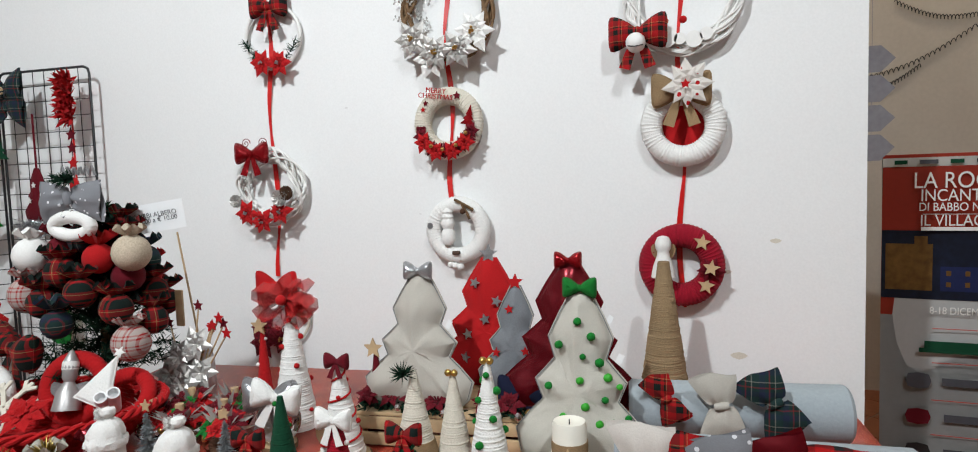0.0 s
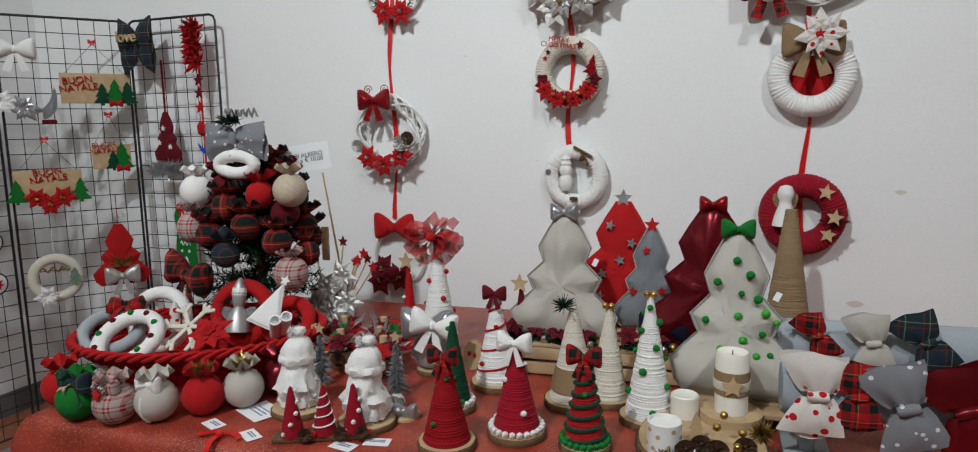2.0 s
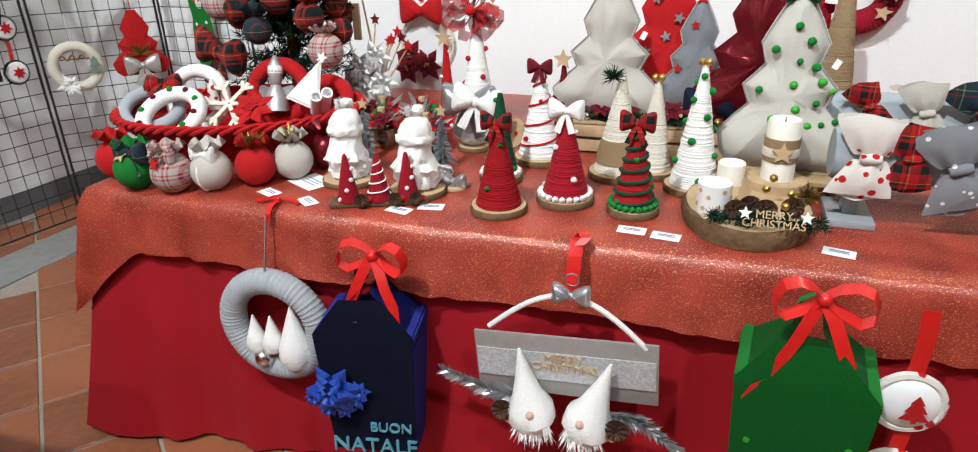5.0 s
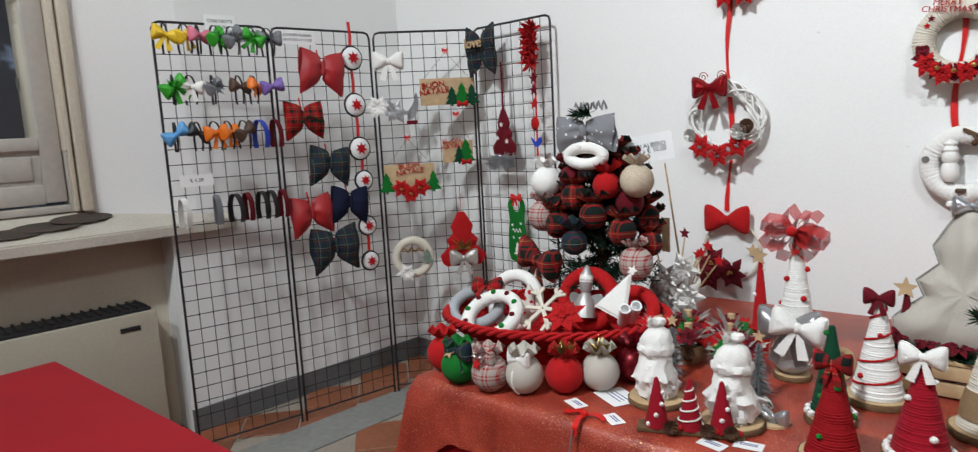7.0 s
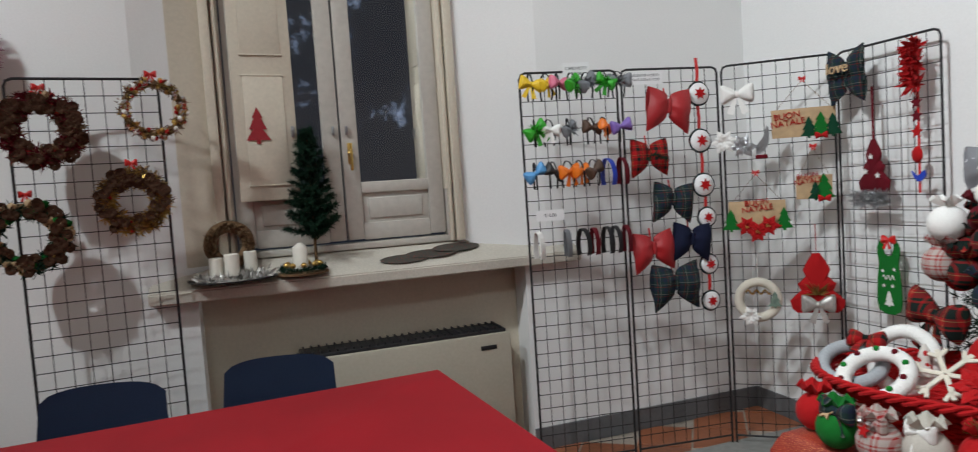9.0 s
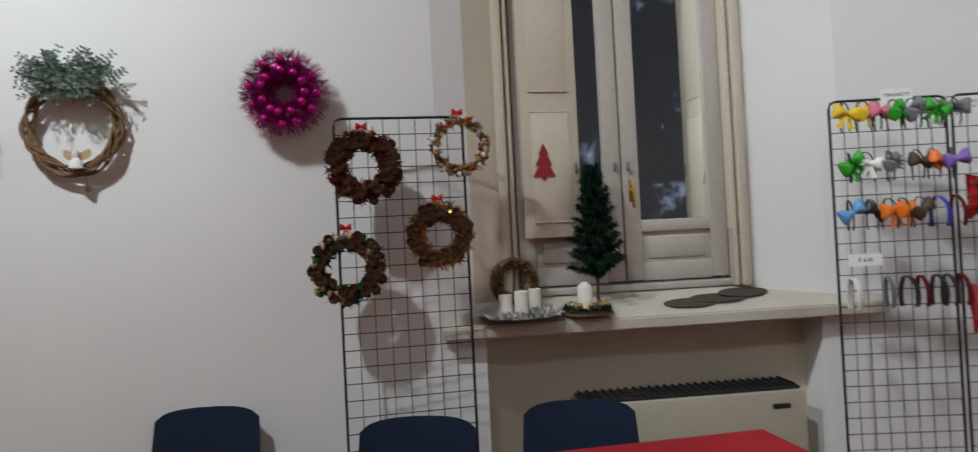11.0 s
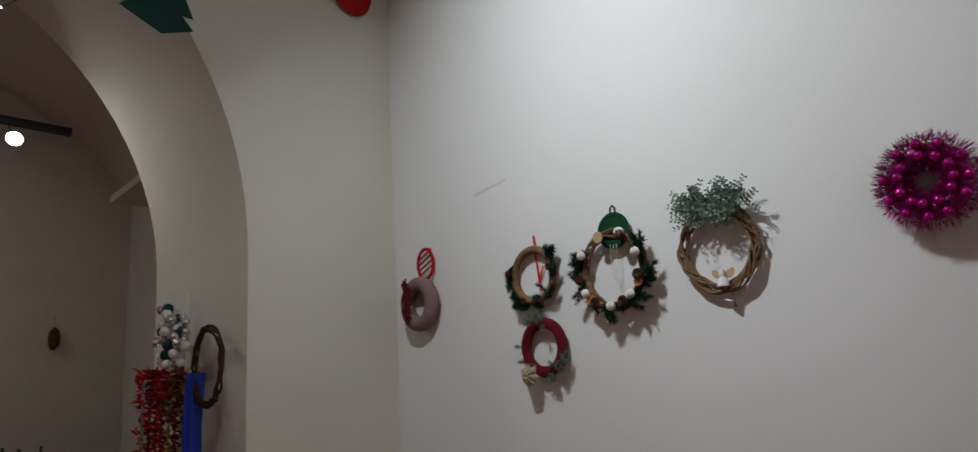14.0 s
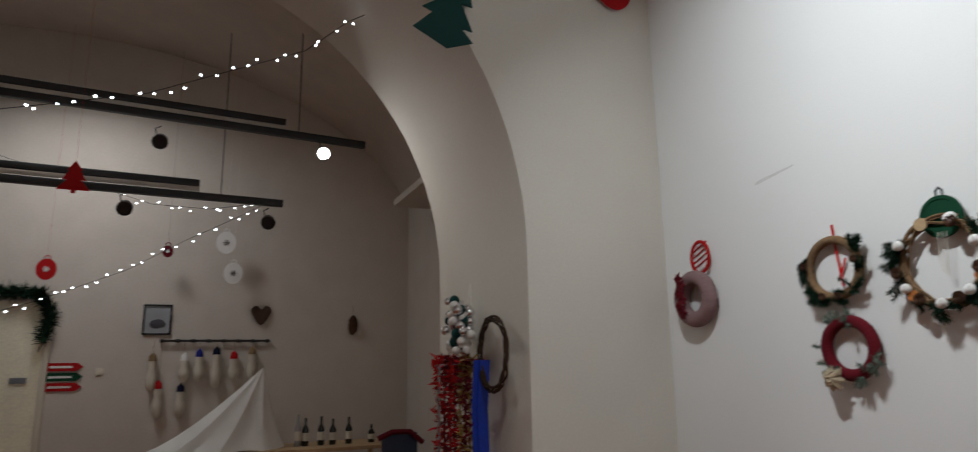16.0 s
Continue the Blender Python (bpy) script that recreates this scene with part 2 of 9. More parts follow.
STRIPE = checked("striped_red_grey", (0.40, 0.34, 0.31), [(0.5, (0.30, 0.014, 0.016)), (0.68, (0.42, 0.37, 0.34)), (0.85, (0.32, 0.02, 0.02))], 0.03)
SPECK = dotted("grey_star_print", (0.20, 0.205, 0.22), (0.66, 0.66, 0.68), 42, 0.2)
YELLOW = mat("yellow_ribbon", (0.75, 0.50, 0.02), 0.5, bump=0.05)
PINK = mat("pink_ribbon", (0.62, 0.16, 0.25), 0.5, bump=0.05)
ORANGE = mat("orange_ribbon", (0.75, 0.17, 0.01), 0.5, bump=0.05)
BRIGHTGREEN = mat("bright_green_ribbon", (0.03, 0.35, 0.02), 0.5, bump=0.05)
SKYBLUE = mat("sky_blue_ribbon", (0.10, 0.32, 0.62), 0.5, bump=0.05)
ROYAL = mat("royal_blue_ribbon", (0.02, 0.06, 0.48), 0.4, bump=0.05)
VIOLET = mat("violet_ribbon", (0.20, 0.12, 0.42), 0.5, bump=0.05)
BROWN = mat("brown_ribbon", (0.07, 0.035, 0.02), 0.6, bump=0.05)
PRINT = mat("dark_print", (0.06, 0.06, 0.07), 0.7, bump=0)


# ---- shapes ----
STUFF = {"felt_flower", "fir_sprig", "frosted_fir", "tinsel", "crown", "bristles", "beard", "fir_bed", "fir_ring", "fir_tuft", "gold_tuft", "gold_twig", "gold_sprig", "eucalyptus", "silver_leaves", "foliage", "bark_cover", "cone_cover", "bauble_cover", "tuft", "leaf_bed", "silver_branch", "silver_leaf", "pine_cones", "baubles", "berries", "flower_centre", "pine_cone", "light_string", "ruffles"}

def part(name, bm, material, parent, label="", smooth=True):
    me = bpy.data.meshes.new(name)
    bmesh.ops.recalc_face_normals(bm, faces=bm.faces)
    if smooth:
        for f in bm.faces:
            f.smooth = True
        for e in bm.edges:
            if len(e.link_faces) == 2 and e.calc_face_angle(0) > 0.7:
                e.smooth = False
    bm.to_mesh(me)
    bm.free()
    me.materials.append(material)
    ob = new(name, me)
    ob.parent = parent
    if label:
        ob["label"] = label
    if name in STUFF:
        ob["kind"] = "stuff"
    return ob


def thing(name, at, label, category, group="", turn=0.0, kind="", tilt=(0, 0)):
    ob = new(name)
    ob.empty_display_size = 0.05
    ob.matrix_world = pose(*at, tilt[0], tilt[1], turn)
    return tagged(ob, label, category, group, kind)


def structure(name, bm, material, label, category, smooth=False):
    ob = part(name, bm, material, None, "", smooth)
    return tagged(ob, label, category, "", "structure")


def xf(bm, verts, at=(0, 0, 0), rot=(0, 0, 0), scale=(1, 1, 1)):
    m = Matrix.LocRotScale(at, Euler([radians(a) for a in rot]), scale)
    bmesh.ops.transform(bm, matrix=m, verts=verts)


def box(size, at=(0, 0, 0), rot=(0, 0, 0), bevel=0.0, bm=None, segs=2):
    """A box centred at at."""
    bm = bm or bmesh.new()
    r = bmesh.ops.create_cube(bm, size=1)
    vs = r["verts"]
    xf(bm, vs, (0, 0, 0), (0, 0, 0), size)
    if bevel:
        es = list({e for v in vs for e in v.link_edges})
        r = bmesh.ops.bevel(bm, geom=es, offset=bevel, segments=segs, affect="EDGES", profile=0.5)
        vs = list({v for f in r["faces"] for v in f.verts} | {v for v in vs if v.is_valid})
    xf(bm, vs, at, rot)
    return bm


def cyl(r1, r2, h, at=(0, 0, 0), rot=(0, 0, 0), seg=20, bm=None):
    """A cone or cylinder that stands on at."""
    bm = bm or bmesh.new()
    r = bmesh.ops.create_cone(bm, cap_ends=True, segments=seg, radius1=r1, radius2=max(r2, 0.0005), depth=h)
    xf(bm, r["verts"], (0, 0, h / 2))
    xf(bm, r["verts"], at, rot)
    return bm


def lathe(profile, seg=24, at=(0, 0, 0), rot=(0, 0, 0), bm=None, wob=0.0):
    """Turns (radius, height) pairs round the upright axis."""
    bm = bm or bmesh.new()
    rings = []
    for r, z in profile:
        rings.append([bm.verts.new((r * math.cos(a) * (1 + wob * noise.noise((math.cos(a) * 3, math.sin(a) * 3, z * 40))), r * math.sin(a) * (1 + wob * noise.noise((math.cos(a) * 3 + 9, math.sin(a) * 3, z * 40))), z)) for a in (2 * math.pi * k / seg for k in range(seg))])
    for a, b in zip(rings, rings[1:]):
        for k in range(seg):
            bm.faces.new((a[k], a[(k + 1) % seg], b[(k + 1) % seg], b[k]))
    bm.faces.new(rings[0][::-1])
    bm.faces.new(rings[-1])
    xf(bm, [v for r in rings for v in r], at, rot)
    return bm


def ball(r, at=(0, 0, 0), scale=(1, 1, 1), bm=None, seg=12, rot=(0, 0, 0)):
    bm = bm or bmesh.new()
    q = bmesh.ops.create_uvsphere(bm, u_segments=seg, v_segments=max(6, seg * 2 // 3), radius=r)
    xf(bm, q["verts"], at, rot, scale)
    return bm


def lump(r, at, bm=None, rough=0.3, scale=(1, 1, 1), seed=0, sub=2):
    """An uneven little ball."""
    bm = bm or bmesh.new()
    q = bmesh.ops.create_icosphere(bm, subdivisions=sub, radius=r)
    for v in q["verts"]:
        v.co *= 1 + rough * noise.noise(v.co / r * 2.1 + Vector((seed * 3.7, 1, 2)))
    xf(bm, q["verts"], at, (0, 0, 0), scale)
    return bm


def tube(pts, r, seg=8, bm=None, closed=False, r2=None):
    """A round bar along points, tapering to r2."""
    bm = bm or bmesh.new()
    pts = [Vector(p) for p in pts]
    n = len(pts)
    rings = []
    up = Vector((0.13, 0.31, 0.94)).normalized()
    for k, p in enumerate(pts):
        a, b = (pts[k - 1], pts[(k + 1) % n]) if closed else (pts[max(k - 1, 0)], pts[min(k + 1, n - 1)])
        d = (b - a).normalized()
        u = d.cross(up)
        if u.length < 0.05:
            u = d.cross(Vector((1, 0, 0)))
        u.normalize()
        w = d.cross(u)
        rr = r if r2 is None else r + (r2 - r) * k / max(1, n - 1)
        rings.append([bm.verts.new(p + rr * (math.cos(t) * u + math.sin(t) * w)) for t in (2 * math.pi * j / seg for j in range(seg))])
    for k in range(n if closed else n - 1):
        a, b = rings[k], rings[(k + 1) % n]
        for j in range(seg):
            bm.faces.new((a[j], a[(j + 1) % seg], b[(j + 1) % seg], b[j]))
    if not closed:
        bm.faces.new(rings[0][::-1])
        bm.faces.new(rings[-1])
    return bm


def circle(R, n=32, at=(0, 0, 0), squash=1.0, wob=0.0, seed=0):
    """Points of a ring in the upright xz plane."""
    out = []
    for k in range(n):
        a = 2 * math.pi * k / n
        w = 1 + wob * noise.noise((math.cos(a) * 1.7 + seed * 5.1, math.sin(a) * 1.7, seed))
        out.append((at[0] + R * w * math.cos(a), at[1] + wob * R * noise.noise((math.cos(a) * 2 + 7, math.sin(a) * 2, seed * 2.3)), at[2] + R * squash * w * math.sin(a)))
    return out


def strip(pts, width, side, thick=0.0015, bm=None):
    """A ribbon along points; side: the way across it, one vector or one a point."""
    bm = bm or bmesh.new()
    rows = []
    n = len(pts)
    for k, p in enumerate(pts):
        p = Vector(p)
        s = Vector(side[k] if isinstance(side, list) else side).normalized() * (width[k] if isinstance(width, list) else width) / 2
        d = (Vector(pts[min(k + 1, n - 1)]) - Vector(pts[max(k - 1, 0)])).normalized()
        nn = d.cross(s).normalized() * thick / 2
        rows.append([bm.verts.new(p + o) for o in (s + nn, -s + nn, -s - nn, s - nn)])
    for a, b in zip(rows, rows[1:]):
        for j in range(4):
            bm.faces.new((a[j], a[(j + 1) % 4], b[(j + 1) % 4], b[j]))
    bm.faces.new(rows[0][::-1])
    bm.faces.new(rows[-1])
    return bm


def plate(outline, thick, at=(0, 0, 0), rot=(0, 0, 0), bm=None):
    """A flat sheet cut to an outline in x and z, facing -y."""
    bm = bm or bmesh.new()
    f = [bm.verts.new((x, -thick / 2, z)) for x, z in outline]
    b = [bm.verts.new((x, thick / 2, z)) for x, z in outline]
    bm.faces.new(f)
    bm.faces.new(b[::-1])
    n = len(f)
    for k in range(n):
        bm.faces.new((f[k], b[k], b[(k + 1) % n], f[(k + 1) % n]))
    xf(bm, f + b, at, rot)
    return bm


def pillow(outline, thick, centre, at=(0, 0, 0), rot=(0, 0, 0), bm=None, seed=0, stuffed=0.0):
    """A stuffed cloth shape: the outline in x and z, full in the middle, flat at a seam round it."""
    bm = bm or bmesh.new()
    cx, cz = centre
    vs = []
    steps = (1.0, 0.95, 0.93, 0.88, 0.8, 0.7, 0.58, 0.45, 0.32, 0.18) if stuffed else (1.0, 0.94, 0.88, 0.78, 0.62, 0.42, 0.2)
    edge = [(Vector(a), Vector(b)) for a, b in zip(outline, outline[1:] + outline[:1])]

    def from_edge(x, z):
        p, best = Vector((x, z)), 9.0
        for a, b in edge:
            d = b - a
            f = max(0.0, min(1.0, (p - a).dot(d) / max(1e-9, d.length_squared)))
            best = min(best, (p - a - d * f).length)
        return best
    for side in (-1, 1):
        rings = []
        for s in steps:
            lift = 0.003 if s > 0.93 else 0.003 + (thick / 2) * max(0.0, 1 - (s / 0.93) ** 2.2) ** 0.55
            ring = []
            for x, z in outline:
                px, pz = cx + (x - cx) * s, cz + (z - cz) * s
                w = 1 + 0.25 * noise.noise((px * 14 + seed, pz * 14, seed * 1.7))
                if stuffed:
                    d = max(0.0, from_edge(px, pz) - 0.007)
                    lift = 0.003 + thick / 2 * min(1.0, d / stuffed) ** 0.55
                    w = 1 + 0.22 * noise.noise((px * 18 + seed, pz * 18, seed * 1.7)) + 0.14 * noise.noise((px * 55, pz * 40 + seed, 2.0))
                ring.append(bm.verts.new((px, side * lift * w, pz)))
            rings.append(ring)
        n = len(outline)
        for a, b in zip(rings, rings[1:]):
            for k in range(n):
                bm.faces.new((a[k], a[(k + 1) % n], b[(k + 1) % n], b[k]))
        mid = bm.verts.new((cx, side * thick * 0.52, cz))
        for k in range(n):
            bm.faces.new((rings[-1][k], rings[-1][(k + 1) % n], mid))
        vs += [v for r in rings for v in r] + [mid]
        if side == 1:
            for k in range(n):
                bm.faces.new((first[k], first[(k + 1) % n], rings[0][(k + 1) % n], rings[0][k]))
        first = rings[0]
    xf(bm, vs, at, rot)
    return bm


def smoothed(pts, n=4):
    """Closed Catmull-Rom through outline points."""
    out = []
    k = len(pts)
    for i in range(k):
        p0, p1, p2, p3 = (pts[(i + j - 1) % k] for j in range(4))
        for s in range(n):
            t = s / n
            out.append(tuple(0.5 * (2 * b + (c - a) * t + (2 * a - 5 * b + 4 * c - d) * t * t + (3 * b - a - 3 * c + d) * t ** 3) for a, b, c, d in zip(p0, p1, p2, p3)))
    return out


def star(R, r=None, n=5, turn=90):
    r = r or R * 0.45
    return [((R if k % 2 == 0 else r) * math.cos(radians(turn) + math.pi * k / n), (R if k % 2 == 0 else r) * math.sin(radians(turn) + math.pi * k / n)) for k in range(2 * n)]


def fir_outline(w, h, tiers=3):
    """A cut-out fir tree with its foot at z = 0."""
    right = []
    for k in range(tiers):
        z0, z1 = h * (0.1 + 0.9 * k / tiers), h * (0.1 + 0.9 * (k + 1) / tiers)
        ww = w / 2 * (1 - 0.27 * k)
        right += [(ww, z0), (ww * 0.42 if k < tiers - 1 else 0.0, z1)]
    left = [(-x, z) for x, z in right[:-1]][::-1]
    return [(w * 0.08, 0), (w * 0.08, h * 0.1)] + right + left + [(-w * 0.08, h * 0.1), (-w * 0.08, 0)]


def fuzz(centre_of, count, length, width, seed=0, bm=None, curl=0.3):
    """Many thin blades; centre_of(rng) gives a root and a direction."""
    bm = bm or bmesh.new()
    rng = random.Random(seed)
    for _ in range(count):
        p, d = centre_of(rng)
        p, d = Vector(p), Vector(d).normalized()
        side = d.cross(Vector((rng.uniform(-1, 1), rng.uniform(-1, 1), rng.uniform(-1, 1))))
        if side.length < 1e-3:
            continue
        side.normalize()
        ln = length * rng.uniform(0.6, 1.15)
        bend = d.cross(side) * ln * rng.uniform(-curl, curl)
        a, b = bm.verts.new(p + side * width / 2), bm.verts.new(p - side * width / 2)
        c, e = bm.verts.new(p + d * ln * 0.6 + bend * 0.5 - side * width / 2), bm.verts.new(p + d * ln * 0.6 + bend * 0.5 + side * width / 2)
        q = bm.verts.new(p + d * ln + bend)
        bm.faces.new((a, b, c, e))
        bm.faces.new((e, c, q))
    return bm


def ring_root(R, r, arc=(0, 360), squash=1.0, out=0.6):
    """Roots on a wreath's tube, for fuzz."""
    def f(rng):
        a = radians(rng.uniform(*arc))
        t = rng.uniform(0, 2 * math.pi)
        n = Vector((math.cos(a) * math.cos(t), -abs(math.sin(t)), math.sin(a) * math.cos(t)))
        p = Vector((math.cos(a) * R, 0, math.sin(a) * R * squash)) + n * r
        along = Vector((-math.sin(a), 0, math.cos(a)))
        return p, n + along * rng.uniform(-1, 1) * out
    return f


def words(text, size, at, rot, material, parent, depth=0.001, label="", name="lettering", align="CENTER", squeeze=1.0):
    cu = bpy.data.curves.new(name, "FONT")
    cu.body, cu.size, cu.extrude, cu.align_x, cu.align_y = text, size, depth, align, "CENTER"
    cu.space_line = 0.8
    tmp = bpy.data.objects.new(name, cu)
    me = bpy.data.meshes.new_from_object(tmp)
    bpy.data.objects.remove(tmp)
    bpy.data.curves.remove(cu)
    me.transform(Matrix.LocRotScale(at, Euler([radians(a) for a in rot]), (squeeze, 1, 1)))
    me.materials.append(material)
    ob = new(name, me)
    ob.parent = parent
    if label:
        ob["label"] = label
    return ob


def bow(parent, at, w, material, name="bow", rot=(0, 0, 0), tails=True, label="", ratio=0.62, puff=0.35):
    """A tied bow that faces -y: two puffed loops, two tails and a knot."""
    b = bmesh.new()
    h = w * ratio
    for s in (-1, 1):
        out = [(0, 0.10 * h), (0.25 * w, 0.42 * h), (0.47 * w, 0.5 * h), (0.5 * w, 0.1 * h), (0.47 * w, -0.42 * h), (0.25 * w, -0.36 * h), (0, -0.10 * h)]
        pillow(smoothed([(s * x, z) for x, z in out], 3), w * puff, (s * 0.3 * w, 0.03 * h), bm=b, seed=s * 3.1)
        if tails:
            strip([(s * 0.02 * w, -0.005, -0.05 * h), (s * 0.12 * w, -0.01, -0.5 * h), (s * 0.22 * w, -0.012, -0.95 * h)], [0.08 * w, 0.16 * w, 0.2 * w], (1, 0, s * 0.3), 0.002, b)
    lump(0.09 * w, (0, -0.06 * w, 0), b, 0.15, (1, 0.8, 1.25))
    m = Matrix.LocRotScale(at, Euler([radians(a) for a in rot]), None)
    bmesh.ops.transform(b, matrix=m, verts=b.verts[:])
    return part(name, b, material, parent, label)


def cloth_bow(parent, at, w, material, rot=(0, 0, 0), label="", ratio=0.72, puff=0.3):
    """A wide folded cloth bow that faces -y: flaring wings, each a hollow fold, creased towards a wrapped knot."""
    b = bmesh.new()
    h = w * ratio
    nu, nv = 9, 15
    for s in (-1, 1):
        def sheet(lift, reach, seed):
            rows = []
            for i in range(nu):
                u = i / (nu - 1)
                row = []
                for j in range(nv):
                    v = -1 + 2 * j / (nv - 1)
                    tall = (0.25 + 0.27 * u ** 0.7) * h
                    edge = 1 - 0.10 * abs(v) + 0.05 * math.sin(3 * v + seed)
                    x = s * (0.03 + 0.47 * u * reach * edge) * w
                    z = v * tall - 0.09 * u * h
                    pleat = 0.020 * w * math.cos(v * 7.5 + seed) * (1 - u) ** 1.2
                    y = -lift * w * math.sin(math.pi * min(1.0, 0.12 + 0.75 * u)) * (1 - v * v * 0.85) - pleat - 0.012 * w * noise.noise((u * 3 + seed, v * 3, s * 2.0))
                    row.append(b.verts.new((x, y, z)))
                rows.append(row)
            for p, q in zip(rows, rows[1:]):
                for j in range(nv - 1):
                    b.faces.new((p[j], p[j + 1], q[j + 1], q[j]))
            return rows
        front = sheet(puff * 0.55, 1.0, s * 1.3 + w * 20)
        back = sheet(-0.02, 1.06, s * 2.1 + w * 33)
        for j in (0, nv - 1):
            for i in range(nu - 1):
                b.faces.new((front[i][j], front[i + 1][j], back[i + 1][j], back[i][j]))
        inner = [[b.verts.new(v.co + Vector((0, 0.004, 0))) for v in row] for row in front[-2:]]
        for j in range(nv - 1):
            b.faces.new((inner[0][j], inner[0][j + 1], inner[1][j + 1], inner[1][j]))
    lathe([(0.05 * w, -0.16 * h), (0.064 * w, -0.08 * h), (0.066 * w, 0.08 * h), (0.05 * w, 0.16 * h)], 12, (0, -0.045 * w, 0), bm=b, wob=0.15)
    bmesh.ops.transform(b, matrix=Matrix.LocRotScale(at, Euler([radians(a) for a in rot]), None), verts=b.verts[:])
    return part("bow", b, material, parent, label)


def ruffle(bm, at, r, h, n=40, waves=7, seed=0):
    """A gathered frill that flares from a narrow neck."""
    rings = []
    for j in range(5):
        f = j / 4
        rings.append([bm.verts.new((at[0] + (0.2 + 0.8 * f) * r * math.cos(a) * (1 + 0.16 * f * math.sin(waves * a + seed)), at[1] + (0.2 + 0.8 * f) * r * math.sin(a) * (1 + 0.16 * f * math.sin(waves * a + seed)), at[2] + h * f ** 1.3 + 0.3 * h * f * math.cos(waves * a * 1.0 + 1.3 + seed))) for a in (2 * math.pi * k / n for k in range(n))])
    for p, q in zip(rings, rings[1:]):
        for k in range(n):
            bm.faces.new((p[k], p[(k + 1) % n], q[(k + 1) % n], q[k]))
    return bm


def flower(bm, at, R, layers=2, n=6, seed=0, lift=0.35, face=(0, -1, 0)):
    """A poinsettia of pointed petals, facing face."""
    rng = random.Random(seed)
    q = Vector((0, -1, 0)).rotation_difference(Vector(face)).to_matrix().to_4x4()
    heart = bm.verts.new(at)
    for layer in range(layers):
        rr = R * (1 - 0.32 * layer)
        for k in range(n):
            a = 2 * math.pi * (k + 0.5 * layer) / n + rng.uniform(-0.15, 0.15)
            L = rr * rng.uniform(0.85, 1.1)
            d, s = Vector((math.cos(a), 0, math.sin(a))), Vector((-math.sin(a), 0, math.cos(a)))
            up = Vector((0, -1, 0))
            pts = [d * 0.05 * L, d * 0.5 * L + s * 0.27 * L + up * L * lift * 0.4, d * 0.5 * L + up * L * (lift * 0.4 + 0.10), d * 0.5 * L - s * 0.27 * L + up * L * lift * 0.4, d * L + up * L * (lift * 0.25 + 0.1 * layer)]
            vs = [heart] + [bm.verts.new(Matrix.Translation(at) @ q @ (p + up * 0.006 * layer)) for p in pts[1:]]
            bm.faces.new((vs[0], vs[1], vs[2]))
            bm.faces.new((vs[0], vs[2], vs[3]))
            bm.faces.new((vs[1], vs[4], vs[2]))
            bm.faces.new((vs[2], vs[4], vs[3]))
    return bm


def cone_scales(bm, at, r, h, seed=0):
    """A pine cone of overlapping scales, pointing at -y."""
    rng = random.Random(seed)
    for k in range(7):
        f = k / 6
        rr = r * math.sin(0.35 + 2.4 * f) + 0.002
        for j in range(8):
            a = 2 * math.pi * (j + 0.5 * (k % 2)) / 8 + rng.uniform(-0.1, 0.1)
            d = Vector((math.cos(a), 0, math.sin(a)))
            s = Vector((-math.sin(a), 0, math.cos(a)))
            base = Vector(at) + Vector((0, -h * f, 0))
            v = [bm.verts.new(base + d * rr * 0.2), bm.verts.new(base + d * rr + s * rr * 0.36 + Vector((0, -0.25 * r, 0))), bm.verts.new(base + d * rr * 1.12 + Vector((0, -0.4 * r, 0))), bm.verts.new(base + d * rr - s * rr * 0.36 + Vector((0, -0.25 * r, 0)))]
            bm.faces.new(v)
    return bm

# ---- the room ----
XW, YN, YA = -3.383, 3.186, -4.50
XE, YEND, HIGH = 5.2, 1.08, 5.7


def slab(points, z0, z1, bm=None):
    """An upright prism over a plan outline."""
    bm = bm or bmesh.new()
    lo = [bm.verts.new((x, y, z0)) for x, y in points]
    hi = [bm.verts.new((x, y, z1)) for x, y in points]
    bm.faces.new(lo[::-1])
    bm.faces.new(hi)
    n = len(lo)
    for k in range(n):
        bm.faces.new((lo[k], lo[(k + 1) % n], hi[(k + 1) % n], hi[k]))
    return bm


# north wall, free at its east end
structure("wall_north", slab([(XW - 0.6, YN), (YEND, YN), (YEND, YN + 0.32), (XW - 0.6, YN + 0.32)], 0, HIGH), WALL, "smooth white plaster wall hung with wreaths", "wall")

# west wall: solid pieces round a splayed window niche and a heater recess below it
NL, NR, WL, WR, XG = -0.19, 1.80, 0.13, 1.33, -3.50
west = slab([(XW, YA - 0.02), (XW, NL), (XG, WL), (XG - 0.25, WL), (XG - 0.25, YA - 0.02)], 1.05, HIGH)
slab([(XW, NR), (XW, YN + 0.002), (XG - 0.25, YN + 0.002), (XG - 0.25, WR), (XG, WR)], 1.05, HIGH, west)
slab([(XW, YA - 0.02), (XW, 0.0), (XG - 0.25, 0.0), (XG - 0.25, YA - 0.02)], 0, 1.05, west)
slab([(XW, 1.66), (XW, YN + 0.002), (XG - 0.25, YN + 0.002), (XG - 0.25, 1.66)], 0, 1.05, west)
structure("wall_west", west, WALL, "white plaster wall with a deep window niche", "wall")
structure("heater_recess", slab([(XG - 0.05, 0.0), (XG - 0.05, 1.66), (XG - 0.25, 1.66), (XG - 0.25, 0.0)], 0, 1.045), CREAM, "cream painted recess wall behind the heater", "wall")
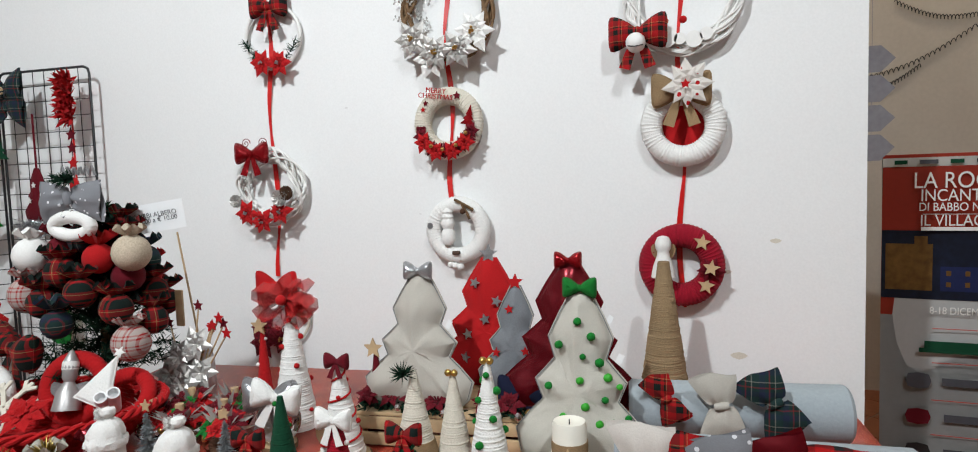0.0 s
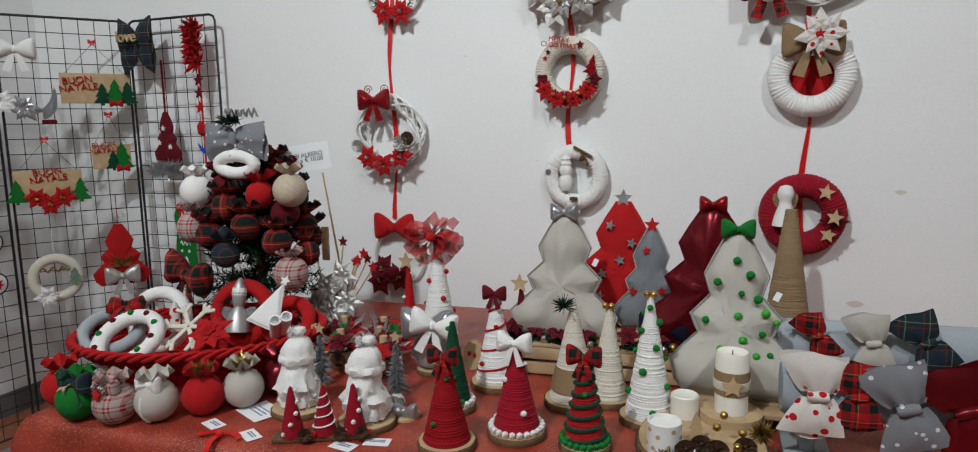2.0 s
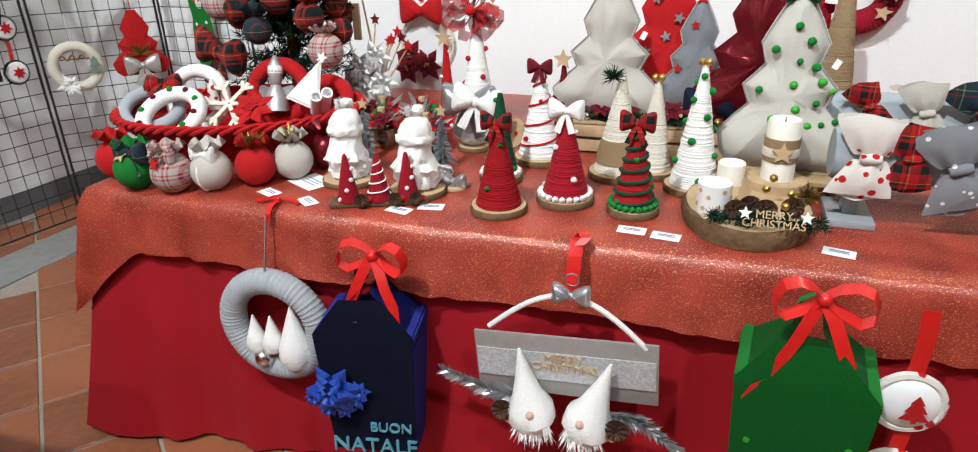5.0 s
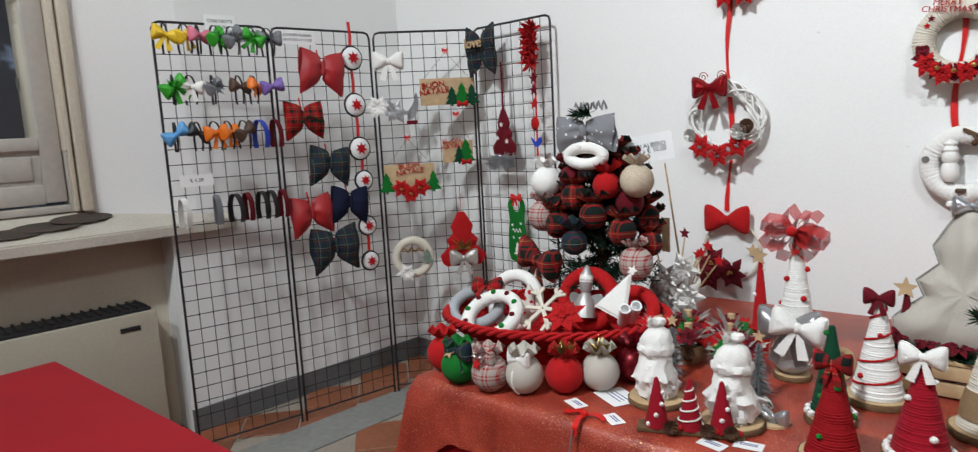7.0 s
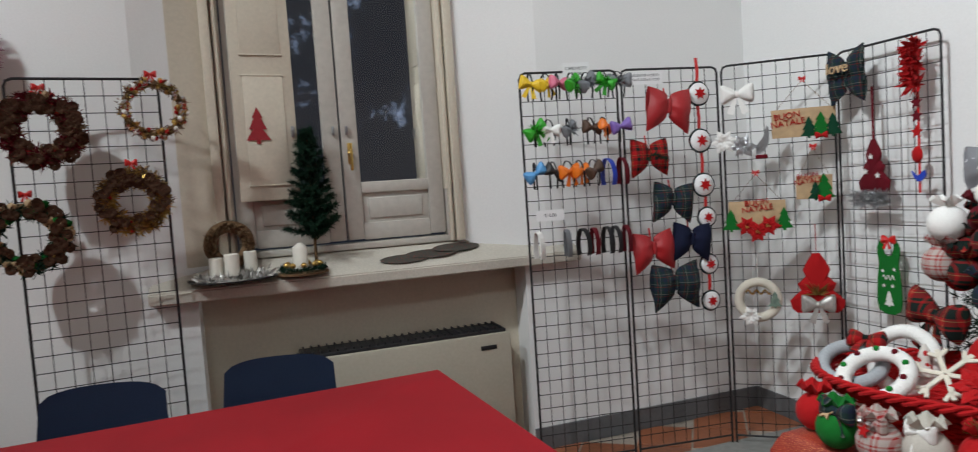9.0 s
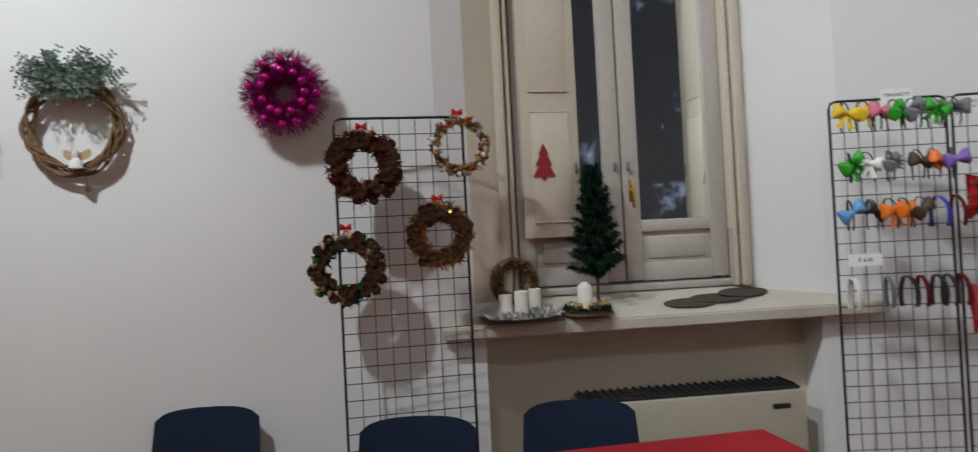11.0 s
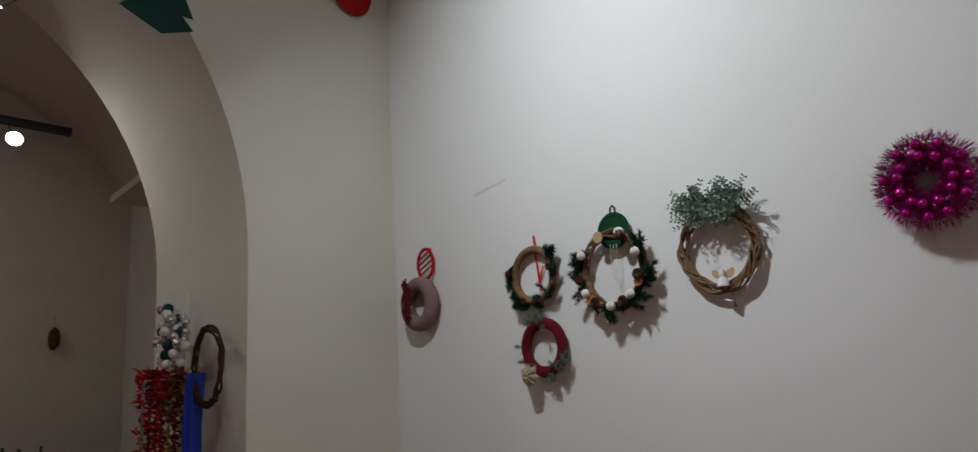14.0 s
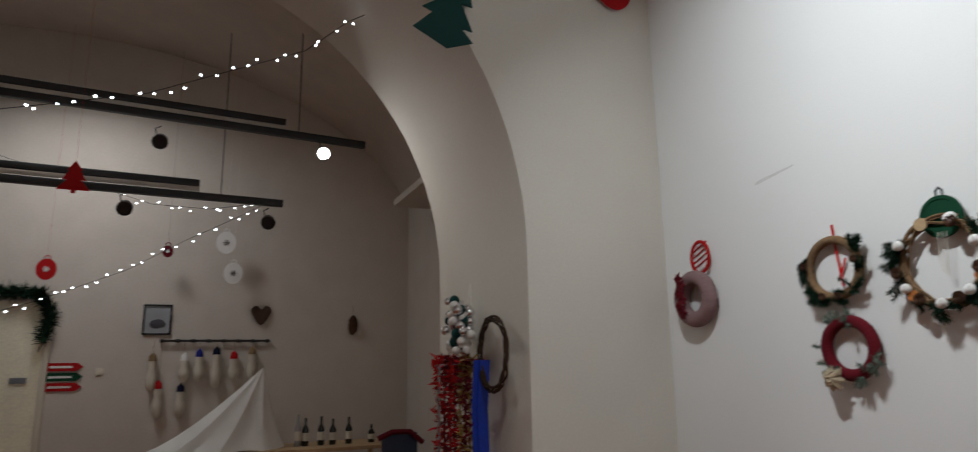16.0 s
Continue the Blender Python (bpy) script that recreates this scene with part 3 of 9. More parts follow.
lintel = slab([(XW, NL), (XG, WL), (XG, WR), (XW, NR)], 3.65, HIGH)
structure("niche_head", lintel, CREAM, "cream head of the window niche", "wall")
# splayed niche sides: cream at the south, wall white at the north
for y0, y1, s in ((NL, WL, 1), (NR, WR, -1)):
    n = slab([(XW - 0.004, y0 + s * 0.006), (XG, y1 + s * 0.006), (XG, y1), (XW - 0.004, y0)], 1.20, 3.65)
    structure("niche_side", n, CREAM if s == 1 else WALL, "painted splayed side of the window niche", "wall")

sill = bmesh.new()
prof = [(XW + 0.075, 1.05), (XW + 0.075, 1.105), (XG - 0.04, 1.215), (XG - 0.04, 1.05)]
a = [sill.verts.new((x, -0.20, z)) for x, z in prof]
b = [sill.verts.new((x, 1.97, z)) for x, z in prof]
sill.faces.new(a)
sill.faces.new(b[::-1])
for k in range(4):
    sill.faces.new((a[k], b[k], b[(k + 1) % 4], a[(k + 1) % 4]))
bmesh.ops.bevel(sill, geom=sill.edges[:], offset=0.006, segments=2, affect="EDGES")
structure("window_sill", sill, STONE, "worn cream stone window sill", "sill")

# arch wall: straight piers and one wide round arch, deep as a barrel
AX, AR, AZ, AD = -2.192, 2.85, 2.4, 1.85


def arch_wall():
    bm = bmesh.new()
    prof = [(AX, 0.0)] + [(AX + AR - AR * math.cos(t), AZ + AR * math.sin(t)) for t in (math.pi * k / 48 for k in range(49))] + [(AX + 2 * AR, 0.0)]
    for y, flip in ((YA, False), (YA - AD, True)):
        inner = [bm.verts.new((x, y, z)) for x, z in prof]
        outer = []
        for k, (x, z) in enumerate(prof):
            if k == 0:
                outer.append(bm.verts.new((XW - 0.3, y, 0)))
            elif k == len(prof) - 1:
                outer.append(bm.verts.new((XE + 0.3, y, 0)))
            else:
                f = (k - 1) / 48
                p = (XW - 0.3, AZ + (HIGH - AZ) * f * 4) if f < 0.25 else ((XE + 0.3, HIGH - (HIGH - AZ) * (f - 0.75) * 4) if f > 0.75 else (XW - 0.3 + (XE - XW + 0.6) * (f - 0.25) * 2, HIGH))
                outer.append(bm.verts.new((p[0], y, p[1])))
        for k in range(len(prof) - 1):
            bm.faces.new((inner[k], inner[k + 1], outer[k + 1], outer[k]))
        if not flip:
            keep = inner
    for k in range(len(prof) - 1):
        bm.faces.new((keep[k], keep[k + 1], inner[k + 1], inner[k]))
    return bm


structure("wall_arch", arch_wall(), ARCHPAINT, "cream plaster wall opening into a deep round arch", "wall", smooth=True)
structure("wall_east", slab([(XE, YA), (XE + 0.2, YA), (XE + 0.2, 7.2), (XE, 7.2)], 0, HIGH), WALL, "plain white plaster wall", "wall")
structure("ceiling", slab([(XW - 0.7, YA), (XE + 0.2, YA), (XE + 0.2, 7.2), (XW - 0.7, 7.2)], HIGH, HIGH + 0.1), CEIL, "plain white plaster ceiling", "ceiling")

# the space past the free end of the north wall
structure("wall_far_north", slab([(0.2, 5.55), (2.28, 5.55), (2.28, 5.75), (0.2, 5.75)], 0, HIGH), HALLWALL, "cream plaster wall behind the poster", "wall")
structure("wall_far_east", slab([(2.28, 5.55), (XE, 5.55), (XE, 5.75), (2.28, 5.75)], 2.35, HIGH), HALLWALL, "cream plaster wall over a dark doorway", "wall")
# the dimness past the doorway is put into this wall's dark brown
structure("doorway_back", slab([(2.1, 6.9), (XE, 6.9), (XE, 7.1), (2.1, 7.1)], 0, HIGH), mat("dim_brown", (0.16, 0.11, 0.08), 0.9), "wall seen through a doorway, its dimness put into dark brown", "wall")
structure("wall_passage", slab([(0.2, YN + 0.32), (0.3, YN + 0.32), (0.3, 5.55), (0.2, 5.55)], 0, HIGH), HALLWALL, "cream plaster passage wall", "wall")

# the hall past the arch
HY, HX = -9.3, -2.75
structure("hall_wall_far", slab([(HX - 0.5, HY), (6.0, HY), (6.0, HY - 0.2), (HX - 0.5, HY - 0.2)], 0, 5.9), HALLWALL, "dim cream plaster wall of the hall", "wall")
structure("hall_wall_west", slab([(HX, HY), (HX, YA - AD), (HX - 0.2, YA - AD), (HX - 0.2, HY)], 0, 5.9), HALLWALL, "dim cream plaster side wall of the hall", "wall")
structure("hall_wall_east", slab([(6.0, HY), (6.2, HY), (6.2, YA - AD), (6.0, YA - AD)], 0, 5.9), HALLWALL, "plain cream plaster side wall", "wall")
vault = bmesh.new()
rows = []
for k in range(25):
    t = math.pi * k / 24
    rows.append([vault.verts.new((1.62 - 4.5 * math.cos(t), y, 3.2 + 2.5 * math.sin(t))) for y in (HY - 0.1, YA - AD)])
for p, q in zip(rows, rows[1:]):
    vault.faces.new((p[0], q[0], q[1], p[1]))
structure("hall_ceiling", vault, HALLWALL, "shallow plaster vault over the hall", "ceiling", smooth=True)

# floor: mortar bed, border band and terracotta tiles laid square
floor = structure("floor", slab([(XW - 0.6, HY - 0.2), (6.2, HY - 0.2), (6.2, 7.2), (XW - 0.6, 7.2)], -0.12, -0.004), GROUT, "terracotta tile floor with pale joints", "floor")
band = slab([(-2.98, -2.0), (-2.70, -2.0), (-2.70, YN), (-2.98, YN)], -0.01, 0.005)
structure("floor_band", band, CEMENT, "smooth grey cement floor band along the wall", "floor")

skirt = slab([(XW, 1.66), (XW + 0.014, 1.66), (XW + 0.014, YN - 0.014), (YEND, YN - 0.014), (YEND, YN), (XW, YN)], 0, 0.125)
structure("baseboard", skirt, SKIRT, "dark grey painted skirting board", "baseboard")
structure("baseboard_west", slab([(XW, YA), (XW + 0.014, YA), (XW + 0.014, 0.0), (XW, 0.0)], 0, 0.125), SKIRT, "dark grey painted skirting board", "baseboard")


# ---- window ----
def window():
    w = thing("window_1", (XG - 0.05, (WL + WR) / 2, 1.21), "tall white painted window with two sashes, closed at dusk", "window", kind="structure", turn=90)
    width = WR - WL - 0.02
    tall = 2.45
    for s in (-1, 1):
        part("window_frame", box((0.05, 0.09, tall), (s * (width / 2 - 0.025), 0, tall / 2), bevel=0.006), WINDOWPAINT, w)
    part("window_frame", box((width - 0.1, 0.09, 0.05), (0, 0, tall - 0.025), bevel=0.006), WINDOWPAINT, w)
    part("window_frame", box((width - 0.1, 0.09, 0.035), (0, 0, 0.0175), bevel=0.006), WINDOWPAINT, w)
    meet = 0.0
    for s in (-1, 1):
        sw = (width - 0.12) / 2 - s * meet
        cx = meet + s * (sw / 2 + 0.004)
        sash = part("sash", box((0.085, 0.05, tall - 0.1), (cx - sw / 2 + 0.043, -0.01, tall / 2), bevel=0.006), WINDOWPAINT, w)
        part("stile", box((0.085, 0.05, tall - 0.1), (cx + sw / 2 - 0.043, -0.01, tall / 2), bevel=0.006), WINDOWPAINT, sash)
        part("rail", box((sw - 0.17, 0.05, 0.06), (cx, -0.01, 0.32), bevel=0.008), WINDOWPAINT, sash)
        part("rail", box((sw - 0.17, 0.05, 0.09), (cx, -0.01, 0.09), bevel=0.008), WINDOWPAINT, sash)
        part("bottom_panel", box((sw - 0.17, 0.02, 0.2), (cx, -0.005, 0.21), bevel=0.004), WINDOWPAINT, sash)
        part("panel_moulding", box((sw - 0.24, 0.02, 0.11), (cx, -0.016, 0.21), bevel=0.009), WINDOWPAINT, sash)
        pane = part("pane", box((sw - 0.168, 0.006, tall - 0.42), (cx, 0.0, 0.35 + (tall - 0.42) / 2)), GLASS, sash)
        pane.visible_shadow = False
        part("catch", box((0.014, 0.02, 0.045), (cx - s * (sw / 2 - 0.03), -0.045, 0.62), bevel=0.004), METAL, sash)
    h = part("handle", lathe([(0.014, 0), (0.014, 0.012), (0.009, 0.016), (0.009, 0.04)], 14, (meet + 0.045, -0.035, 0.5), (90, 0, 0)), BRASS, w, "brass lever handle")
    part("lever", box((0.016, 0.014, 0.11), (meet + 0.045, -0.075, 0.465), bevel=0.006), BRASS, h)
    part("escutcheon", box((0.026, 0.008, 0.11), (meet + 0.045, -0.04, 0.5), bevel=0.003), BRASS, h)
    for s in (-1, 1):
        part("window_casing", box((0.045, 0.05, tall), (s * (width / 2 + 0.012), -0.07, tall / 2), bevel=0.008), CREAM, w)
        part("casing_bead", box((0.02, 0.03, tall), (s * (width / 2 - 0.03), -0.06, tall / 2), bevel=0.006), CREAM, w)
    # inner shutters, folded open
    for s, ang, inset, sw in ((-1, 5, 0.085, 0.29), (1, 79, 0.03, 0.40)):
        m = pose(s * (width / 2 - inset), -0.07, 0.0, 0, 0, s * -ang)
        def put(bm):
            bmesh.ops.transform(bm, matrix=m, verts=bm.verts[:])
            return bm
        sh = part("shutter", put(box((sw, 0.028, 2.13), (-s * sw / 2, 0, 0.285 + 1.065), bevel=0.004)), CREAM, w, "cream painted inner shutter folded open")
        for z, hh in ((0.63, 0.54), (1.28, 0.56), (2.0, 0.72)):
            part("shutter_panel", put(box((sw - 0.10, 0.008, hh), (-s * sw / 2, -0.015, z), bevel=0.003)), CREAM, sh)
            for e in (-1, 1):
                part("panel_bead", put(box((sw - 0.085, 0.008, 0.007), (-s * sw / 2, -0.018, z + e * hh / 2), bevel=0.002)), CREAM, sh)
        part("catch", put(box((0.016, 0.012, 0.055), (-s * (sw - 0.02), -0.02, 0.62), bevel=0.003)), METAL, sh)
        for z in (0.25, 0.98, 1.7):
            part("hinge", cyl(0.011, 0.011, 0.07, (s * (width / 2 - 0.004), -0.055, z), seg=10), METAL, w)
        cut = fir_outline(0.115, 0.18) if s == -1 else fir_outline(0.06, 0.1)
        part("paper_tree", put(plate(cut, 0.002, (-s * (0.105 if s == -1 else 0.19), -0.024, 0.565 if s == -1 else 0.52))), REDCUT if s == -1 else GREYFELT, sh, "red paper fir tree")
        part("paper_tree", put(plate(cut, 0.002, (-s * (0.17 if s == 1 else 0.14), -0.024, 1.25 if s == 1 else 1.52))), REDCUT if s == 1 else DKGREEN, sh, "paper fir tree")
    return w


REDCUT = mat("red_card", (0.33, 0.012, 0.02), 0.7, bump=0.02)
window()

# dusk outside: blue sky with dark trees and a pale facade, far behind the glass
night = bpy.data.materials.new("dusk_distance")
night.use_nodes = True
nt = night.node_tree
nb = nt.nodes["Principled BSDF"]
co = nt.nodes.new("ShaderNodeTexCoord")
nz = nt.nodes.new("ShaderNodeTexNoise")
nz.inputs["Scale"].default_value = 1.1
nz.inputs["Detail"].default_value = 9
nz.inputs["Roughness"].default_value = 0.75
rp = nt.nodes.new("ShaderNodeValToRGB")
rp.color_ramp.elements[0].position, rp.color_ramp.elements[0].color = 0.58, (0.018, 0.022, 0.033, 1)
rp.color_ramp.elements[1].position, rp.color_ramp.elements[1].color = 0.74, (0.45, 0.58, 0.85, 1)
nt.links.new(co.outputs["Object"], nz.inputs["Vector"])
nt.links.new(nz.outputs[0], rp.inputs[0])
nt.links.new(rp.outputs[0], nb.inputs["Emission Color"])
nb.inputs["Base Color"].default_value = (0.01, 0.012, 0.02, 1)
nb.inputs["Emission Strength"].default_value = 0.5
structure("backdrop", slab([(-14, -14), (-13.9, -14), (-13.9, 14), (-14, 14)], -3, 9), night, "dark trees against a blue dusk sky", "backdrop")
structure("ground", slab([(-400, -400), (400, -400), (400, 400), (-400, 400)], -0.5, -0.3), mat("dark_ground", (0.05, 0.05, 0.045), 0.9), "dark ground outside", "ground")


# ---- fan heater in the recess ----
ht = thing("fan_heater", (XW - 0.1, 0.98, 0), "beige enamelled floor heater with a dark grille top", "heater")
part("body", box((0.22, 1.12, 0.66), (0.02, 0, 0.37), bevel=0.012), HEATER, ht)
part("foot", box((0.2, 1.05, 0.05), (0.01, 0, 0.025)), BLACK, ht)
gr = part("grille", box((0.19, 1.08, 0.018), (0.015, 0, 0.708), bevel=0.004), BLACK, ht, "black slotted grille")
for k in range(27):
    part("slat", box((0.17, 0.008, 0.012), (0.015, -0.52 + k * 0.04, 0.722)), BLACK, gr)
part("badge", box((0.004, 0.09, 0.022), (0.132, 0.43, 0.63), bevel=0.001), BLACK, ht)


# ---- second table with chairs ----
def table_two():
    t = thing("side_table", (-1.926, 0.202, 0), "long table under a plain red cloth", "table", turn=4.4)
    part("tabletop", box((1.32, 1.58, 0.03), (0, 0, 0.73), bevel=0.004), WOOD, t)
    for x in (-0.6, 0.6):
        for y in (-0.7, 0.7):
            part("leg", cyl(0.02, 0.02, 0.715, (x, y, 0)), METAL, t)
    return t


# ---- chairs ----
def chair(at, turn):
    c = thing("chair", at, "navy blue moulded plastic chair with metal legs", "chair", "chairs at the red table", turn)
    bm = bmesh.new()
    rows = []
    for j in range(9):
        v = j / 8
        z = 0.47 + 0.35 * v
        half = 0.245 - 0.02 * v - (0.03 if j == 8 else 0)
        row = []
        for i in range(13):
            u = -1 + i / 6
            row.append(bm.verts.new((u * half, 0.20 + 0.07 * v - 0.035 * (1 - u * u) * -1 - 0.03, z - (0.018 * abs(u) ** 4 if j == 8 else 0))))
        rows.append(row)
    for p, q in zip(rows, rows[1:]):
        for i in range(12):
            bm.faces.new((p[i], p[i + 1], q[i + 1], q[i]))
    r = bmesh.ops.solidify(bm, geom=bm.faces[:], thickness=0.012)
    part("backrest", bm, CHAIR, c)
    bm = bmesh.new()
    rows = []
    for j in range(9):
        v = -1 + j / 4
        rows.append([bm.verts.new((u * 0.235, v * 0.2 - 0.005, 0.45 - 0.018 * (1 - u * u) * (1 - v * v) - (0.02 * max(0, -v) ** 3))) for u in (-1 + i / 5 for i in range(11))])
    for p, q in zip(rows, rows[1:]):
        for i in range(10):
            bm.faces.new((p[i], p[i + 1], q[i + 1], q[i]))
    bmesh.ops.solidify(bm, geom=bm.faces[:], thickness=0.012)
    part("seat", bm, CHAIR, c)
    for x in (-0.19, 0.19):
        for y in (-0.17, 0.19):
            part("leg", tube([(x * 0.85, y * 0.8, 0.44), (x * 1.1, y * 1.15, 0.0)], 0.011), METAL, c)
        part("back_post", tube([(x * 0.9, 0.19, 0.44), (x * 0.95, 0.225, 0.62)], 0.011), METAL, c)
    return c


table_two()


def draped_cloth(name, at, turn, lx, ly, top, drop, material, label, scallop=0.03, n=200, seed=0, flare=0.0):
    """A cloth over a table: flat top, rounded edge, hanging folds."""
    t = thing(name, at, label, "tablecloth", turn=turn)
    bm = bmesh.new()
    per = []
    r = 0.03
    for k in range(n):
        s = 4 * k / n
        side, f = int(s), s - int(s)
        c = [(-lx, -ly), (lx, -ly), (lx, ly), (-lx, ly), (-lx, -ly)]
        x = c[side][0] + (c[side + 1][0] - c[side][0]) * f
        y = c[side][1] + (c[side + 1][1] - c[side][1]) * f
        x = max(-lx + 0.002, min(lx - 0.002, x))
        nx, ny = ((0, -1), (1, 0), (0, 1), (-1, 0))[side]
        corner = max(0, 1 - min(f, 1 - f) * (2 * (lx if side % 2 == 0 else ly)) / 0.12)
        if corner:
            o = 1 if f > 0.5 else -1
            mx, my = ((1, 0), (0, 1), (-1, 0), (0, -1))[side]
            nx, ny = nx + mx * o * corner, ny + my * o * corner
        per.append((x, y, nx, ny, corner))
    rings = []
    for z, out in ((top, -0.012), (top - 0.003, 0.002), (top - 0.012, 0.008)) + tuple((top - drop * f, 0.009 + 0.03 * f) for f in (0.08, 0.2, 0.35, 0.5, 0.65, 0.8, 0.9, 1.0)):
        out += flare * max(0, (top - z) / drop - 0.3) ** 1.3
        ring = []
        f = max(0, (top - z) / drop)
        for k, (x, y, nx, ny, corner) in enumerate(per):
            w = scallop * f * (noise.noise((x * 5 + seed, y * 5, 0.4)) + 0.6 * noise.noise((x * 13 + seed, y * 13, 3.1))) + corner * f * 0.05
            zz = z + (0.012 * f * noise.noise((x * 4 + seed, y * 4, 9)) if f > 0.9 else 0)
            ring.append(bm.verts.new((x + nx * (out + w), y + ny * (out + w), zz)))
        rings.append(ring)
    for p, q in zip(rings, rings[1:]):
        for k in range(n):
            bm.faces.new((p[k], p[(k + 1) % n], q[(k + 1) % n], q[k]))
    bm.faces.new(rings[0])
    part("cloth", bm, material, t, smooth=True)
    return t


draped_cloth("tablecloth", (-1.926, 0.202, 0), 4.4, 0.67, 0.8, 0.752, 0.73, REDCLOTH, "plain red cloth hanging to the floor over a table", seed=5)
chair((-2.74, 0.29, 0), 80)
chair((-2.67, -0.36, 0), 82)
chair((-3.10, -1.27, 0), 86)
chair((-3.04, -3.12, 0), 80)

# ---- wreath parts ----
def ring(R, r, seg=40, sides=12, squash=1.0, wob=0.0, seed=0, at=(0, 0, 0), bm=None):
    return tube(circle(R, seg, at, squash, wob, seed), r, sides, bm, closed=True)


def wrapped(R, r, turns=60, seed=0, squash=1.0):
    """A padded ring wound with yarn: the ring itself has a ridge for each turn."""
    bm = bmesh.new()
    n = turns * 3
    rings = []
    rng = random.Random(seed)
    for k in range(n):
        a = 2 * math.pi * k / n
        rr = r * (1.035 if k % 3 == 1 else 0.985) * (1 + rng.uniform(-0.012, 0.012))
        c, d = Vector((math.cos(a) * R, 0, math.sin(a) * R * squash)), Vector((math.cos(a), 0, math.sin(a)))
        rings.append([bm.verts.new(c + d * rr * math.cos(t) + Vector((0, 1, 0)) * rr * math.sin(t)) for t in (2 * math.pi * j / 12 for j in range(12))])
    for k in range(n):
        p, q = rings[k], rings[(k + 1) % n]
        for j in range(12):
            bm.faces.new((p[j], p[(j + 1) % 12], q[(j + 1) % 12], q[j]))
    return bm


def willow(parent, material, R, spread, strands, r, seed=0, squash=1.0):
    """Twisted canes laid in a ring, each a part."""
    rng = random.Random(seed)
    for s in range(strands):
        ph, tw = rng.uniform(0, 6.28), rng.choice((2, 3, 4)) * rng.choice((-1, 1))
        k0 = rng.uniform(0.5, 1.0) * spread
        pts = []
        for k in range(56):
            a = 2 * math.pi * k / 56
            o = k0 * math.cos(tw * a + ph)
            pts.append(((R + o) * math.cos(a), k0 * 0.7 * math.sin(tw * a + ph) - 0.043, (R + o) * squash * math.sin(a)))
        part("cane", tube(pts, r * rng.uniform(0.7, 1.15), 6, closed=True), material, parent)


def sprigs(bm, roots, count, length, leaf, seed=0):
    """Short stems with paired small leaves."""
    rng = random.Random(seed)
    for _ in range(count):
        p, d = roots(rng)
        p, d = Vector(p), (Vector(d).normalized() + Vector((rng.uniform(-0.4, 0.4), rng.uniform(-0.3, 0.1), rng.uniform(-0.4, 0.4)))).normalized()
        side = d.cross(Vector((0.1, 1, 0.2))).normalized()
        n = max(3, int(length / leaf))
        tube([p, p + d * length * 0.5, p + d * length], leaf * 0.08, 3, bm)
        for k in range(1, n + 1):
            for s in (-1, 1):
                c = p + d * length * k / n
                e = (side * s + d * 0.5 + Vector((0, rng.uniform(-0.6, 0.4), 0))).normalized()
                f = e.cross(Vector((0, 1, 0.2))).normalized()
                v = [bm.verts.new(c), bm.verts.new(c + e * leaf * 0.5 + f * leaf * 0.3), bm.verts.new(c + e * leaf), bm.verts.new(c + e * leaf * 0.5 - f * leaf * 0.3)]
                bm.faces.new(v)
    return bm


def needles(bm, path, count, length, seed=0):
    """Fir needles along a path of points."""
    pts = [Vector(p) for p in path]

    def root(rng):
        f = rng.uniform(0, len(pts) - 1.001)
        k = int(f)
        p = pts[k].lerp(pts[k + 1], f - k)
        d = (pts[k + 1] - pts[k]).normalized()
        return p, d * 0.6 + Vector((rng.uniform(-1, 1), rng.uniform(-1, 1), rng.uniform(-1, 1)))
    return fuzz(root, count, length, length * 0.09, seed, bm)


def small_star(parent, at, R, material, name="star", label="", rot=(0, 0, 0)):
    return part(name, plate(star(R), R * 0.18, at, rot), material, parent, label, smooth=False)


def wall_thing(name, x, z, label, category="wreath", group="wreaths on the white wall", out=0.0):
    return thing(name, (x, YN - out, z), label, category, group)


# ---- ribbons and wreaths on the north wall ----
for x, z0, z1, seed in ((-1.18, 1.09, 2.75, 1), (-0.376, 1.40, 2.75, 2), (0.491, 1.0, 2.75, 3)):
    t = thing("hanging_ribbon", (x, YN, 0), "long red satin ribbon that carries a column of wreaths", "ribbon", "ribbons on the white wall")
    rng = random.Random(seed)
    n = 30
    pts = [(0.012 * math.sin(k * 0.55 + seed), -0.006 - 0.004 * math.sin(k * 0.9), z1 + (z0 - z1) * k / n) for k in range(n + 1)]
    wid = [0.021 * (0.45 + 0.55 * abs(math.cos(k * 0.37 + seed))) for k in range(n + 1)]
    part("ribbon", strip(pts, wid, (1, 0.15, 0), 0.001), REDSATIN, t)
    part("nail", cyl(0.004, 0.004, 0.02, (0.0, -0.001, z1 - 0.02), (90, 0, 0), 8), METAL, t)


def poinsettias(parent, spots, R, material=RED, seed=0, name="poinsettia", centre=GOLD, label=""):
    for k, (x, y, z) in enumerate(spots):
        f = part(name, flower(bmesh.new(), (x, y, z), R, 3, 6, seed + k), material, parent, label, smooth=False)
        bm = bmesh.new()
        rng = random.Random(seed + k)
        for _ in range(6):
            lump(R * 0.07, (x + rng.uniform(-1, 1) * R * 0.13, y - R * 0.32, z + rng.uniform(-1, 1) * R * 0.13), bm, 0.1, sub=1)
        part("flower_centre", bm, centre, f)


